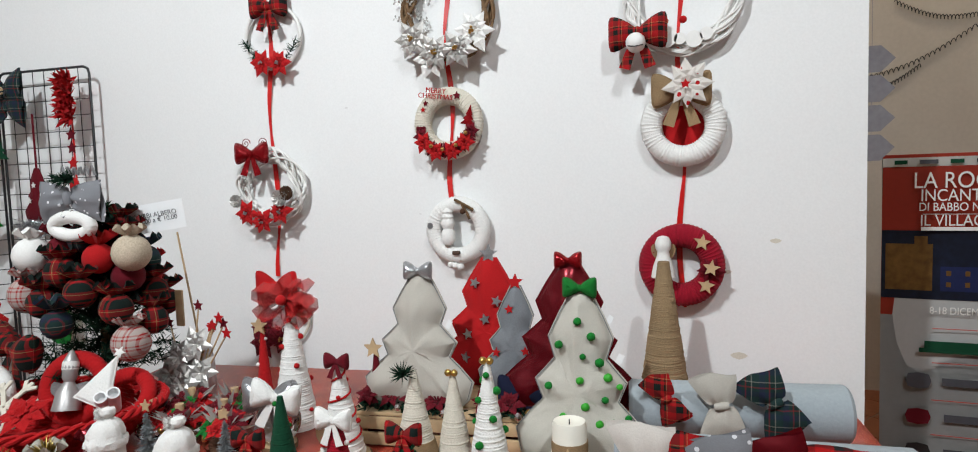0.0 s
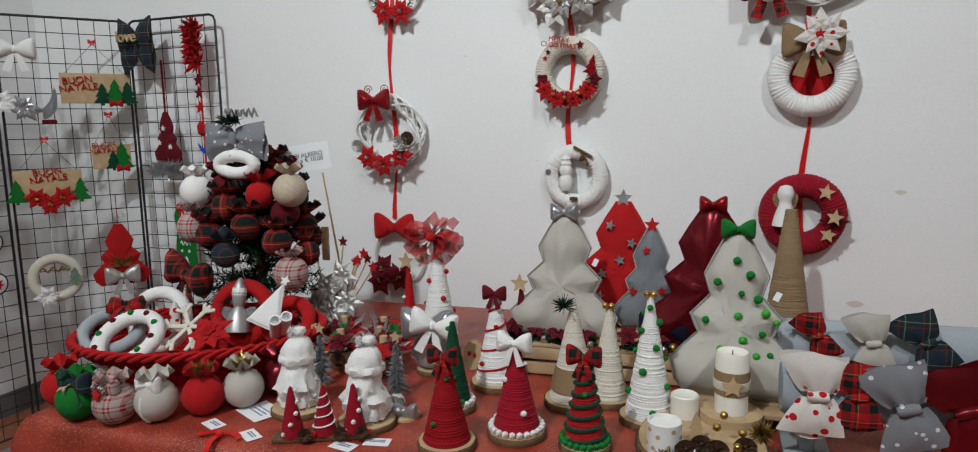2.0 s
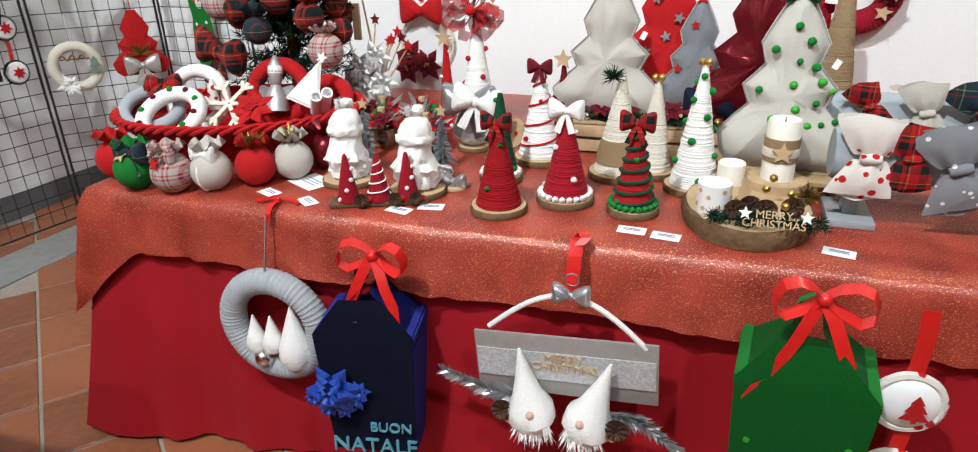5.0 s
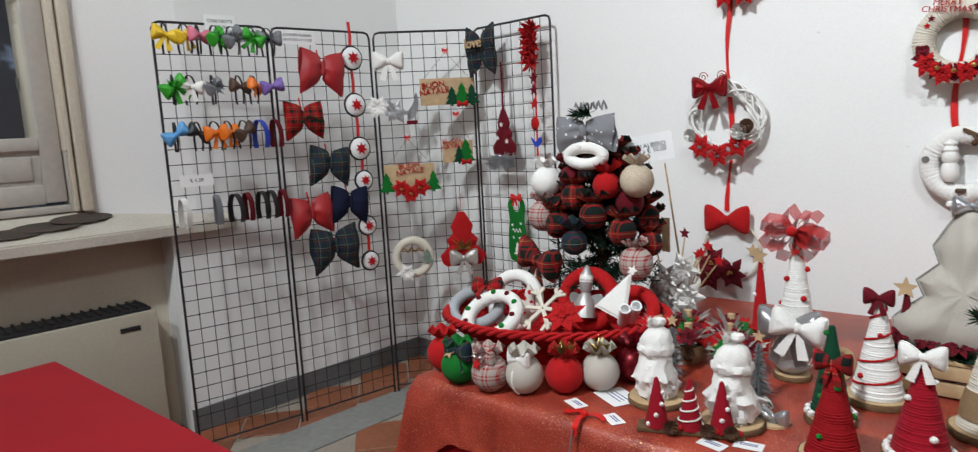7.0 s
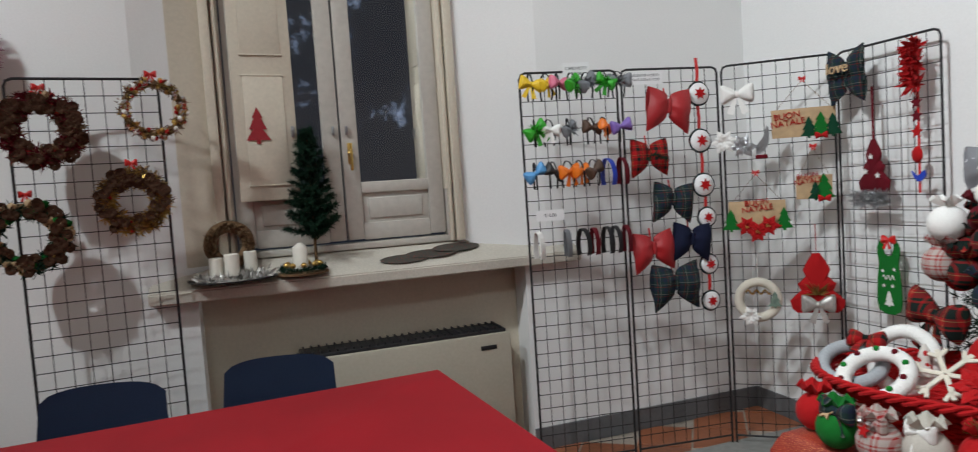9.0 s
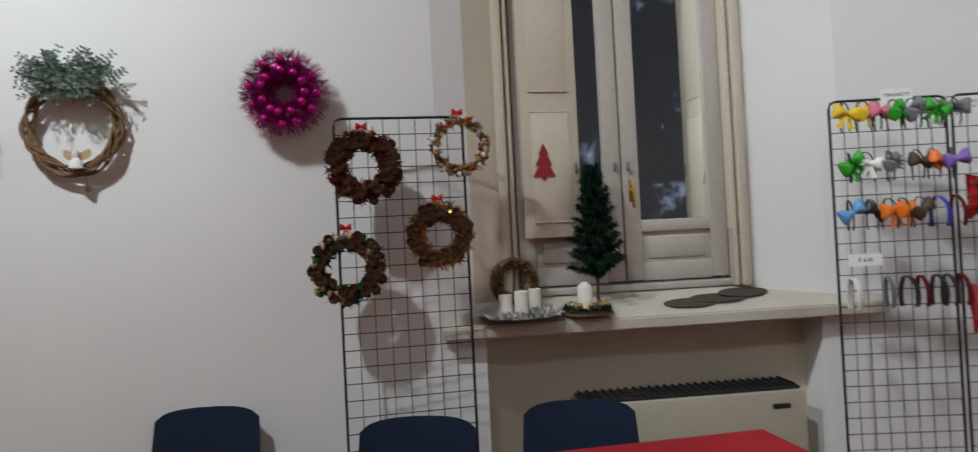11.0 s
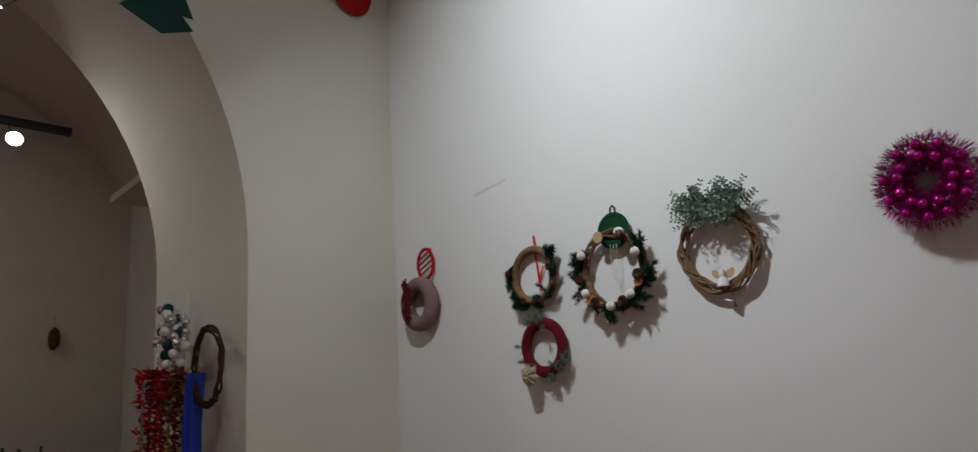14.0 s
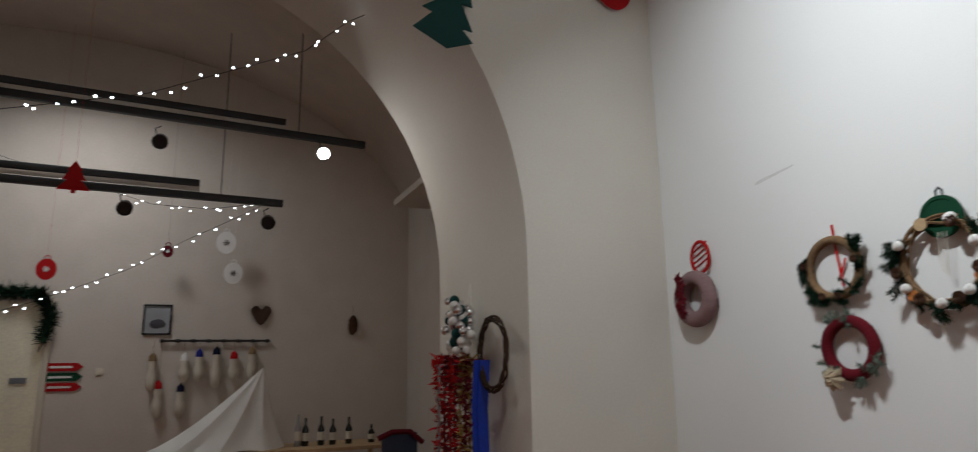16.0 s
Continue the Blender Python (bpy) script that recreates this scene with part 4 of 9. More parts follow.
def pinecone(parent, at, r, seed=0, tip=None):
    return part("pine_cone", cone_scales(bmesh.new(), at, r, r * 1.5, seed), tip or CONE, parent, smooth=False)


# column by the paper sign
w = wall_thing("wreath", -1.145, 2.10, "slim white ring wreath with tartan bow and red poinsettias")
part("ring", ring(0.13, 0.008, at=(0, -0.02, 0)), WHITEPLAIN, w)
bow(w, (0.0, -0.045, 0.12), 0.17, TARTAN, rot=(0, 0, 4))
poinsettias(w, [(-0.035, -0.05, -0.11), (0.045, -0.05, -0.115)], 0.062, RED, 11, centre=SILVER)
bm = bmesh.new()
for s in (-1, 1):
    needles(bm, [(s * 0.06, -0.03, -0.1), (s * 0.10, -0.04, -0.06), (s * 0.12, -0.04, -0.02)], 60, 0.035, s + 5)
part("fir_sprig", bm, FIR, w, smooth=False)

w = wall_thing("wreath", -1.18, 1.475, "white painted willow wreath with red glitter bow, poinsettias and frosted cones")
willow(w, WHITEPLAIN, 0.135, 0.036, 15, 0.0045, 4)
bow(w, (-0.045, -0.1, 0.14), 0.15, REDGLIT, rot=(0, 0, 6))
for k, x in enumerate((-0.08, 0.0)):
    part("curl", tube([(x + 0.022 * (1 - j / 22) * math.cos(j * 0.55), -0.085, 0.185 + 0.022 * (1 - j / 22) * math.sin(j * 0.55)) for j in range(20)], 0.002, 5), REDGLIT, w)
poinsettias(w, [(-0.085, -0.09, -0.105), (-0.005, -0.1, -0.14), (0.075, -0.09, -0.10)], 0.062, RED, 21, centre=SILVER)
pinecone(w, (-0.135, -0.075, -0.055), 0.024, 3, SILVERLEAF)
pinecone(w, (0.085, -0.08, -0.045), 0.03, 4, SILVERLEAF)
pinecone(w, (0.115, -0.08, -0.025), 0.026, 5)

w = wall_thing("wreath", -1.165, 0.92, "thin rattan ring with red felt bow and poinsettias")
part("ring", ring(0.125, 0.006, at=(0, -0.02, 0), wob=0.02), CREAMWOOL, w)
bow(w, (-0.01, -0.05, 0.135), 0.2, RED, tails=False, puff=0.2, label="red and grey felt bow")
poinsettias(w, [(-0.06, -0.06, -0.05), (0.02, -0.06, -0.09), (-0.09, -0.05, -0.11)], 0.075, BURG, 31)
small_star(w, (0.1, -0.04, 0.01), 0.03, WOOD)

# middle column
w = wall_thing("wreath", -0.36, 2.12, "rustic twig wreath with silver and white felt poinsettias")
willow(w, TWIG, 0.165, 0.026, 12, 0.006, 8)
poinsettias(w, [(-0.13, -0.08, -0.10), (-0.035, -0.09, -0.155), (0.05, -0.08, -0.15)], 0.08, SILVERLEAF, 41)
poinsettias(w, [(0.12, -0.085, -0.09), (-0.06, -0.07, -0.17)], 0.085, WHITE, 47)
bm = bmesh.new()
sprigs(bm, ring_root(0.165, 0.02, (120, 230)), 26, 0.05, 0.014, 3)
part("silver_leaves", bm, SILVERLEAF, w, smooth=False)

w = wall_thing("wreath", -0.372, 1.70, "cream yarn wreath with red roses, gold beads and red lettering")
part("ring", wrapped(0.105, 0.035, 70), CREAMWOOL, w).location = (0, -0.037, 0)
for k in range(9):
    a = radians(205 + k * 17)
    part("rose", flower(bmesh.new(), (0.108 * math.cos(a), -0.075, 0.108 * math.sin(a)), 0.035, 3, 6, 60 + k, 0.6), BURG, w, smooth=False)
for k in range(4):
    a = radians(220 + k * 32)
    part("rose", flower(bmesh.new(), (0.112 * math.cos(a), -0.085, 0.112 * math.sin(a)), 0.042, 3, 6, 80 + k, 0.6), RED, w, smooth=False)
for a in (240, 268, 300, 335):
    part("bead", ball(0.008, (0.1 * math.cos(radians(a)), -0.108, 0.1 * math.sin(radians(a))), seg=10), GOLD, w)
words("MERRY\nCHRISTMAS", 0.027, (-0.035, -0.078, 0.112), (90, 8, 0), RED, w, 0.0015)
small_star(w, (-0.09, -0.074, 0.055), 0.012, RED)
small_star(w, (-0.078, -0.076, 0.078), 0.012, BURG)
small_star(w, (0.05, -0.076, 0.10), 0.017, BURG)
part("felt_tree", plate(fir_outline(0.06, 0.085, 4), 0.003, (0.088, -0.08, -0.02), (0, 12, 0)), REDGLIT, w, smooth=False)
bm = bmesh.new()
for k in range(7):
    lump(0.009, (-0.115 + 0.012 * (k % 3), -0.07, -0.015 - 0.012 * (k // 3)), bm, 0.1, sub=1)
part("berries", bm, BURG, w)

w = wall_thing("wreath", -0.348, 1.287, "fluffy white wreath with a knitted doll, twigs and a button")
part("ring", wrapped(0.1, 0.032, 44), WHITE, w).location = (0, -0.034, 0)
part("doll", lathe([(0.018, 0), (0.03, 0.02), (0.026, 0.05), (0.02, 0.062), (0.026, 0.075), (0.027, 0.088), (0.021, 0.1), (0.024, 0.108), (0.017, 0.12), (0.02, 0.128), (0.012, 0.14), (0.004, 0.155)], 14, (-0.035, -0.055, -0.055)), WHITE, w)
part("twig", tube([(-0.0, -0.07, 0.12), (0.05, -0.075, 0.095), (0.075, -0.075, 0.08)], 0.006, 6), BARK, w)
part("twig", tube([(0.03, -0.075, 0.1), (0.05, -0.075, 0.07), (0.06, -0.075, 0.045)], 0.005, 6), BARK, w)
part("acorn", lump(0.011, (0.035, -0.08, 0.075), None, 0.2), CONE, w)
part("button", cyl(0.012, 0.012, 0.004, (-0.105, -0.064, 0.02), (90, 0, 0), 14), METAL, w)
bm = bmesh.new()
for k in range(3):
    lump(0.014, (-0.03 + 0.02 * k, -0.05, -0.135 - 0.004 * k), bm, 0.2)
part("pompom", bm, WHITE, w)
part("belt", box((0.03, 0.02, 0.014), (0.0, -0.07, -0.085), bevel=0.004), BROWN, w)

# column by the doorway
w = wall_thing("wreath", 0.50, 2.09, "large white cane wreath with tartan bow, bell and wooden discs")
willow(w, WHITEPLAIN, 0.175, 0.03, 18, 0.006, 14)
bow(w, (-0.15, -0.1, -0.125), 0.2, TARTAN, rot=(0, 0, -6))
part("bell", ball(0.034, (-0.155, -0.125, -0.16), seg=14), WHITEPLAIN, w)
part("bell_slot", tube([(-0.18, -0.145, -0.172), (-0.155, -0.16, -0.178), (-0.13, -0.145, -0.172)], 0.002, 5), BLACK, w)
for x, z, r in ((-0.055, -0.14, 0.036), (-0.01, -0.15, 0.02), (0.035, -0.155, 0.028), (0.075, -0.14, 0.022)):
    part("wood_disc", cyl(r, r, 0.008, (x, -0.07, z), (90, 0, 0), 18), WHITEPLAIN, w)
for x in (-0.06, 0.0):
    part("pompom", lump(0.013, (x, -0.09, -0.09), None, 0.15), RED, w)

w = wall_thing("wreath", 0.497, 1.648, "white yarn wreath with burlap bow, print flower and red felt centre")
part("ring", wrapped(0.108, 0.037, 60, squash=0.98), WHITE, w).location = (0, -0.039, 0)
part("felt_disc", cyl(0.082, 0.082, 0.004, (0, -0.012, 0.0), (90, 0, 0), 32), RED, w)
bow(w, (-0.005, -0.085, 0.115), 0.2, BURLAP, tails=True, puff=0.22)
bm = bmesh.new()
flower(bm, (0.015, -0.12, 0.13), 0.085, 2, 8, 5, 0.3)
part("cloth_flower", bm, CANDY, w, smooth=False)
small_star(w, (0.01, -0.155, 0.13), 0.018, RED)

w = wall_thing("wreath", 0.487, 1.158, "burgundy yarn wreath with a winged doll and wooden stars")
part("ring", wrapped(0.105, 0.042, 60), mat("crimson_yarn", (0.30, 0.008, 0.022), 0.9, vary=0.12, scale=240, bump=0.3, sheen=0.04), w).location = (0, -0.044, 0)
part("doll", lathe([(0.012, -0.1), (0.014, -0.08), (0.006, -0.075), (0.006, -0.05), (0.042, -0.045), (0.036, -0.01), (0.022, 0.03), (0.02, 0.045), (0.026, 0.055), (0.028, 0.075), (0.02, 0.095), (0.005, 0.1)], 14, (-0.06, -0.1, 0.01)), WHITE, w, "white winged rag doll")
for s in (-1, 1):
    part("wing", plate(smoothed([(0, 0), (s * 0.03, 0.03), (s * 0.042, 0.012), (s * 0.028, -0.02)], 3), 0.003, (-0.06, -0.085, 0.05)), BURLAP, w)
poinsettias(w, [(0.10, -0.085, -0.01)], 0.05, BURG, 72)
for x, z in ((0.07, 0.085), (0.098, 0.0), (0.082, -0.065)):
    small_star(w, (x, -0.118 if z == 0.0 else -0.09, z), 0.03, WOOD, rot=(0, 10, 0))


# ---- wreaths on the west wall ----
def west_thing(name, y, z, label, category="wreath", group="wreaths by the window"):
    return thing(name, (XW, y, z), label, category, group, 90)


w = west_thing("wreath", -0.852, 2.20, "bright magenta tinsel wreath with shiny baubles")
part("core", ring(0.115, 0.04, at=(0, -0.06, 0)), MAGENTA, w)
part("tinsel", fuzz(ring_root(0.118, 0.045), 3600, 0.05, 0.0022, 7), MAGENTA, w, smooth=False).location = (0, -0.06, 0)
rng = random.Random(4)
for k in range(22):
    a = radians(k * 360 / 11 + rng.uniform(-8, 8))
    R = 0.095 if k % 2 else 0.145
    part("bauble", ball(0.021, (R * math.cos(a), -0.112 if k % 2 == 0 else -0.118, R * math.sin(a)), seg=12), MAGBALL, w)

w = west_thing("wreath", -1.765, 2.085, "bare vine wreath with eucalyptus tuft and small wooden angel")
willow(w, TWIG, 0.19, 0.03, 11, 0.0065, 31)
bm = bmesh.new()
sprigs(bm, lambda r: ((r.uniform(-0.13, 0.16), -0.06, 0.19 + r.uniform(-0.05, 0.06)), (r.uniform(-1, 1), r.uniform(-0.7, 0), r.uniform(-0.5, 0.9))), 150, 0.11, 0.02, 5)
part("eucalyptus", bm, EUCA, w, smooth=False)
bm = bmesh.new()
fuzz(lambda r: ((r.uniform(-0.09, 0.05), -0.075, 0.17 + r.uniform(-0.02, 0.07)), (r.uniform(-1, 1), -0.6, r.uniform(-0.4, 1))), 160, 0.035, 0.003, 3, bm)
part("gold_sprig", bm, GOLDTIN, w, smooth=False)
part("angel", lathe([(0.03, 0), (0.024, 0.03), (0.012, 0.045), (0.017, 0.06), (0.012, 0.078), (0.003, 0.08)], 12, (0.02, -0.075, -0.185)), WHITE, w)
for s in (-1, 1):
    part("wing", plate(smoothed([(0, 0), (s * 0.05, 0.03), (s * 0.055, 0.0), (s * 0.025, -0.02)], 3), 0.003, (0.02, -0.065, -0.13)), WOOD, w)
part("tag", lump(0.012, (0.045, -0.03, -0.275), None, 0.2), TWIG, w)
part("cord", tube([(0.03, -0.03, -0.2), (0.045, -0.03, -0.265)], 0.0015, 5), TWIG, w)

w = west_thing("wreath", -2.39, 2.07, "full fir wreath with cotton bolls, dried orange and dark green plaque")
willow(w, TWIG, 0.2, 0.03, 10, 0.007, 41)
bm = bmesh.new()
rng = random.Random(9)
for k in range(52):
    a = radians(rng.uniform(140, 410))
    p = Vector((0.2 * math.cos(a), -0.06, 0.2 * math.sin(a)))
    d = Vector((-math.sin(a) + rng.uniform(-0.6, 0.6) + 0.6 * math.cos(a), rng.uniform(-0.4, 0.1), math.cos(a) + rng.uniform(-0.6, 0.6) + 0.6 * math.sin(a))).normalized()
    needles(bm, [p, p + d * 0.055, p + d * 0.10], 130, 0.032, 300 + k)
part("fir_sprig", bm, FIR, w, smooth=False)
for a in (150, 215, 270, 312, 20):
    p = (0.2 * math.cos(radians(a)), -0.1, 0.2 * math.sin(radians(a)))
    part("cotton_boll", lump(0.026, p, None, 0.3), WHITE, w)
for a in (190, 240, 295, 345, 60):
    pinecone(w, (0.2 * math.cos(radians(a)), -0.08, 0.2 * math.sin(radians(a))), 0.026, a)
for a in (335, 228):
    part("dried_orange", cyl(0.028, 0.028, 0.006, (0.205 * math.cos(radians(a)), -0.09, 0.205 * math.sin(radians(a))), (80, 0, 0), 16), mat("dried_orange", (0.42, 0.13, 0.02), 0.7), w)
part("plaque", lathe([(0.10, 0), (0.104, 0.004), (0.104, 0.014), (0.1, 0.018), (0.085, 0.018), (0.083, 0.014), (0.001, 0.013)], 36, (0.02, -0.03, 0.215), (90, 0, 0)), DKGREEN, w, "dark green round plaque")
part("plaque_hook", tube([(0.005, -0.03, 0.31), (0.005, -0.03, 0.345), (0.02, -0.03, 0.36), (0.035, -0.03, 0.345), (0.035, -0.03, 0.31)], 0.006, 8), BLACK, w)
part("wood_disc", cyl(0.032, 0.032, 0.008, (-0.05, -0.09, 0.185), (90, 0, 0), 16), WOOD, w)
part("cotton_boll", lump(0.03, (0.09, -0.09, 0.19), None, 0.3), WHITE, w)
for k in range(3):
    part("cord", tube([(0.0 + 0.02 * k, -0.05, 0.14), (-0.01 + 0.02 * k, -0.05, 0.03), (0.0 + 0.012 * k, -0.05, -0.05 - 0.01 * k)], 0.002, 5), CREAMWOOL, w)

w = west_thing("wreath", -2.997, 2.12, "jute wrapped wreath with fir sprigs hung on a red ribbon")
part("ring", wrapped(0.16, 0.024, 90), TWIG, w).location = (0, -0.035, 0)
bm = bmesh.new()
for k in range(46):
    a = radians(rng.uniform(150, 400))
    p = Vector((0.165 * math.cos(a), -0.05, 0.165 * math.sin(a)))
    d = Vector((-math.sin(a) * rng.choice((-1, 1)) + 0.5 * math.cos(a), -0.2, math.cos(a) + 0.5 * math.sin(a))).normalized()
    needles(bm, [p, p + d * 0.04, p + d * 0.075], 120, 0.03, 500 + k)
part("fir_sprig", bm, FIR, w, smooth=False)
for a in (170, 250, 285, 10):
    pinecone(w, (0.165 * math.cos(radians(a)), -0.065, 0.165 * math.sin(radians(a))), 0.018, a)
part("ribbon", strip([(0.0, -0.012, 0.25), (0.01, -0.012, 0.1), (0.03, -0.012, -0.1)], 0.016, (1, 0, 0.1), 0.001), REDSATIN, w)
part("ribbon", strip([(0.03, -0.014, -0.03), (0.07, -0.02, 0.05)], 0.014, (1, 0, -0.4), 0.001), REDSATIN, w)

w = west_thing("wreath", -2.95, 1.68, "burgundy velvet wreath with a burlap rose and frosted fir")
part("ring", wrapped(0.145, 0.033, 40), BURG, w).location = (0, -0.04, 0)
bm = bmesh.new()
for k in range(34):
    a = radians(rng.choice((rng.uniform(170, 260), rng.uniform(285, 350), rng.uniform(75, 125))))
    p = Vector((0.15 * math.cos(a), -0.05, 0.15 * math.sin(a)))
    d = Vector((rng.uniform(-1, 1) + 0.7 * math.cos(a), -0.3, rng.uniform(-1, 1) + 0.7 * math.sin(a))).normalized()
    needles(bm, [p, p + d * 0.035, p + d * 0.065], 90, 0.027, 700 + k)
part("frosted_fir", bm, EUCA, w, smooth=False)
bm = bmesh.new()
for k in range(4):
    flower(bm, (-0.085, -0.075 - 0.014 * k, -0.165), 0.085 - 0.017 * k, 1, 7, 90 + k, 0.35 + 0.3 * k)
part("burlap_rose", bm, mat("cream_burlap", (0.50, 0.40, 0.28), 0.95, vary=0.2, scale=400, bump=0.3), w, smooth=False)

w = west_thing("wreath", -4.127, 2.058, "mauve chunky knit wreath with burgundy felt flowers")
part("ring", wrapped(0.145, 0.055, 34), MAUVE, w).location = (0, -0.058, 0)
bm = bmesh.new()
for k in range(6):
    flower(bm, (-0.1 + 0.03 * (k % 2), -0.11, 0.15 - 0.05 * k), 0.055, 3, 6, 130 + k, 0.5)
part("felt_flower", bm, BURG, w, smooth=False)

t = west_thing("ornament", -4.076, 2.348, "red striped oval hanging ornament", "ornament", "hanging ornaments")
part("rim", tube(circle(0.09, 30, squash=1.25), 0.012, 8, closed=True), RED, t).location = (0, -0.03, 0)
for z in (-0.05, -0.01, 0.03, 0.07):
    part("stripe", tube([(-0.075, -0.03, z - 0.03), (0, -0.034, z), (0.075, -0.03, z + 0.035)], 0.006, 6), RED, t)


# ---- black wire display panels ----
def grid_panel(a, b, height=2.045, lean=0.0, label="black wire mesh display panel hung with small decorations"):
    dx, dy = b[0] - a[0], b[1] - a[1]
    L = math.hypot(dx, dy)
    p = thing("display_panel", (a[0], a[1], 0), label, "display panel", "wire display panels", math.degrees(math.atan2(dy, dx)))
    z1 = height
    pts = [(0, 0, 0.0), (0, 0, z1 - 0.03), (0.008, 0, z1 - 0.009), (0.03, 0, z1), (L - 0.03, 0, z1), (L - 0.008, 0, z1 - 0.009), (L, 0, z1 - 0.03), (L, 0, 0.0)]
    part("frame", tube(pts, 0.006, 8), BLACKWIRE, p)
    part("bottom_bar", tube([(0, 0, 0.045), (L, 0, 0.045)], 0.005, 8), BLACKWIRE, p)
    nx = max(2, round(L / 0.068))
    for k in range(1, nx):
        part("upright_wire", tube([(L * k / nx, 0.004, 0.045), (L * k / nx, 0.004, z1 - 0.002)], 0.002, 5), BLACKWIRE, p)
    nz = round((z1 - 0.05) / 0.0715)
    for k in range(1, nz):
        z = 0.045 + (z1 - 0.045) * k / nz
        part("cross_wire", tube([(0, 0, z), (L, 0, z)], 0.0022, 5), BLACKWIRE, p)
    return p, L


PANELS = [((-3.115, 1.583), (-3.041, 2.091)), ((-3.035, 2.115), (-2.969, 2.655)), ((-2.957, 2.675), (-2.628, 3.098)), ((-2.61, 3.104), (-2.08, 3.116))]
for a, b in PANELS:
    grid_panel(a, b)
grid_panel((-3.20, -0.632), (-3.25, -0.072), 2.058, label="black wire mesh display panel hung with cone wreaths")


def on_panel(k, u, z, name, label, category, group="", out=0.012):
    """A thing hung at u metres along panel k and z metres up."""
    (ax, ay), (bx, by) = PANELS[k]
    L = math.hypot(bx - ax, by - ay)
    dx, dy = (bx - ax) / L, (by - ay) / L
    return thing(name, (ax + dx * u + dy * out, ay + dy * u - dx * out, z), label, category, group, math.degrees(math.atan2(dy, dx)))


def hook_loop(t, h=0.05):
    part("hanging_loop", strip([(0, 0.004, 0), (0.004, -0.004, h * 0.5), (0, 0.004, h)], 0.008, (1, 0, 0.2), 0.001), REDSATIN, t)


def paper_sign(t, w, h, lines, size):
    part("sheet", box((w, 0.0015, h), (0, -0.004, 0)), PAPER, t, smooth=False)
    for k, line in enumerate(lines):
        words(line, size, (0, -0.006, (len(lines) / 2 - 0.5 - k) * size * 1.25), (90, 0, 0), PRINT, t, 0.0002)


# headbands in four rows
ROWS = [
    (1.945, (0.034, 0.115, 0.174, 0.247, 0.324, 0.416, 0.491), (YELLOW, YELLOW, PINK, BRIGHTGREEN, GREYFELT, BRIGHTGREEN, GREYFELT), True),
    (1.72, (0.045, 0.117, 0.216, 0.334, 0.402, 0.488), (BRIGHTGREEN, WHITE, GREYFELT, BROWN, ORANGE, VIOLET), True),
    (1.51, (0.032, 0.127, 0.203, 0.263, 0.337, 0.416, 0.492), (SKYBLUE, BLACK, ORANGE, ORANGE, BROWN, ROYAL, BURG), True),
    (1.165, (0.032, 0.181, 0.265, 0.323, 0.392, 0.437, 0.496), (WHITE, GREYFELT, BLACK, BURG, BLACK, BLACK, BURG), False),
]
NAMES = {YELLOW: "yellow", PINK: "pink", BRIGHTGREEN: "bright green", GREYFELT: "grey", WHITE: "white", BROWN: "brown", ORANGE: "orange", VIOLET: "violet", SKYBLUE: "sky blue", BLACK: "black", ROYAL: "royal blue", BURG: "burgundy"}
rng = random.Random(12)
for z, us, mats, bowed in ROWS:
    for u, m in zip(us, mats):
        broad = not bowed or m in (ROYAL, BURG)
        t = on_panel(0, u, z, "headband", NAMES[m] + (" fabric bow on a thin black headband" if not broad else " broad cloth headband") + " clipped to wire", "headband", "headbands on the wire panel")
        turn = rng.uniform(30, 60)
        pts = []
        for k in range(19):
            a = radians(-35 + k * 250 / 18)
            x, y = 0.066 * math.cos(a), 0.085 * math.sin(a)
            pts.append((x * math.cos(radians(turn + 40)), -0.045 - abs(x) * 0.3 - 0.03 * math.cos(a), y))
        part("band", strip(pts, 0.036 if broad else 0.011, (1, 0.7, 0), 0.003), m if broad else BLACK, t)
        if not broad:
            b = bow(t, (0.0, -0.085, 0.03), rng.uniform(0.10, 0.125), m, rot=(0, rng.uniform(-40, 40), rng.uniform(-20, 50)), puff=0.4, tails=m in (YELLOW, BRIGHTGREEN, WHITE, ORANGE))
            if m in (BRIGHTGREEN, GREYFELT):
                part("tuft", fuzz(lambda r: ((0, -0.09, 0.025), (r.uniform(-1, 1), r.uniform(-1, 0), r.uniform(-1, 1))), 90, 0.05, 0.005, int(u * 100)), m, t, smooth=False)
t = on_panel(0, 0.294, 2.045, "paper_sign", "small printed paper price sign on the panel", "sign", "price signs")
paper_sign(t, 0.14, 0.085, ["CERCHIETTI", "€ 5,00"], 0.021)
t = on_panel(0, 0.115, 1.326, "paper_sign", "small printed paper price sign on the panel", "sign", "price signs")
paper_sign(t, 0.15, 0.055, ["€ 6,00"], 0.024)
t = on_panel(1, 0.13, 2.0, "paper_sign", "printed paper price sign for tree ornaments", "sign", "price signs")
paper_sign(t, 0.19, 0.07, ["ADDOBBI ALBERO", "Da € 3,00 a € 10,00"], 0.018)

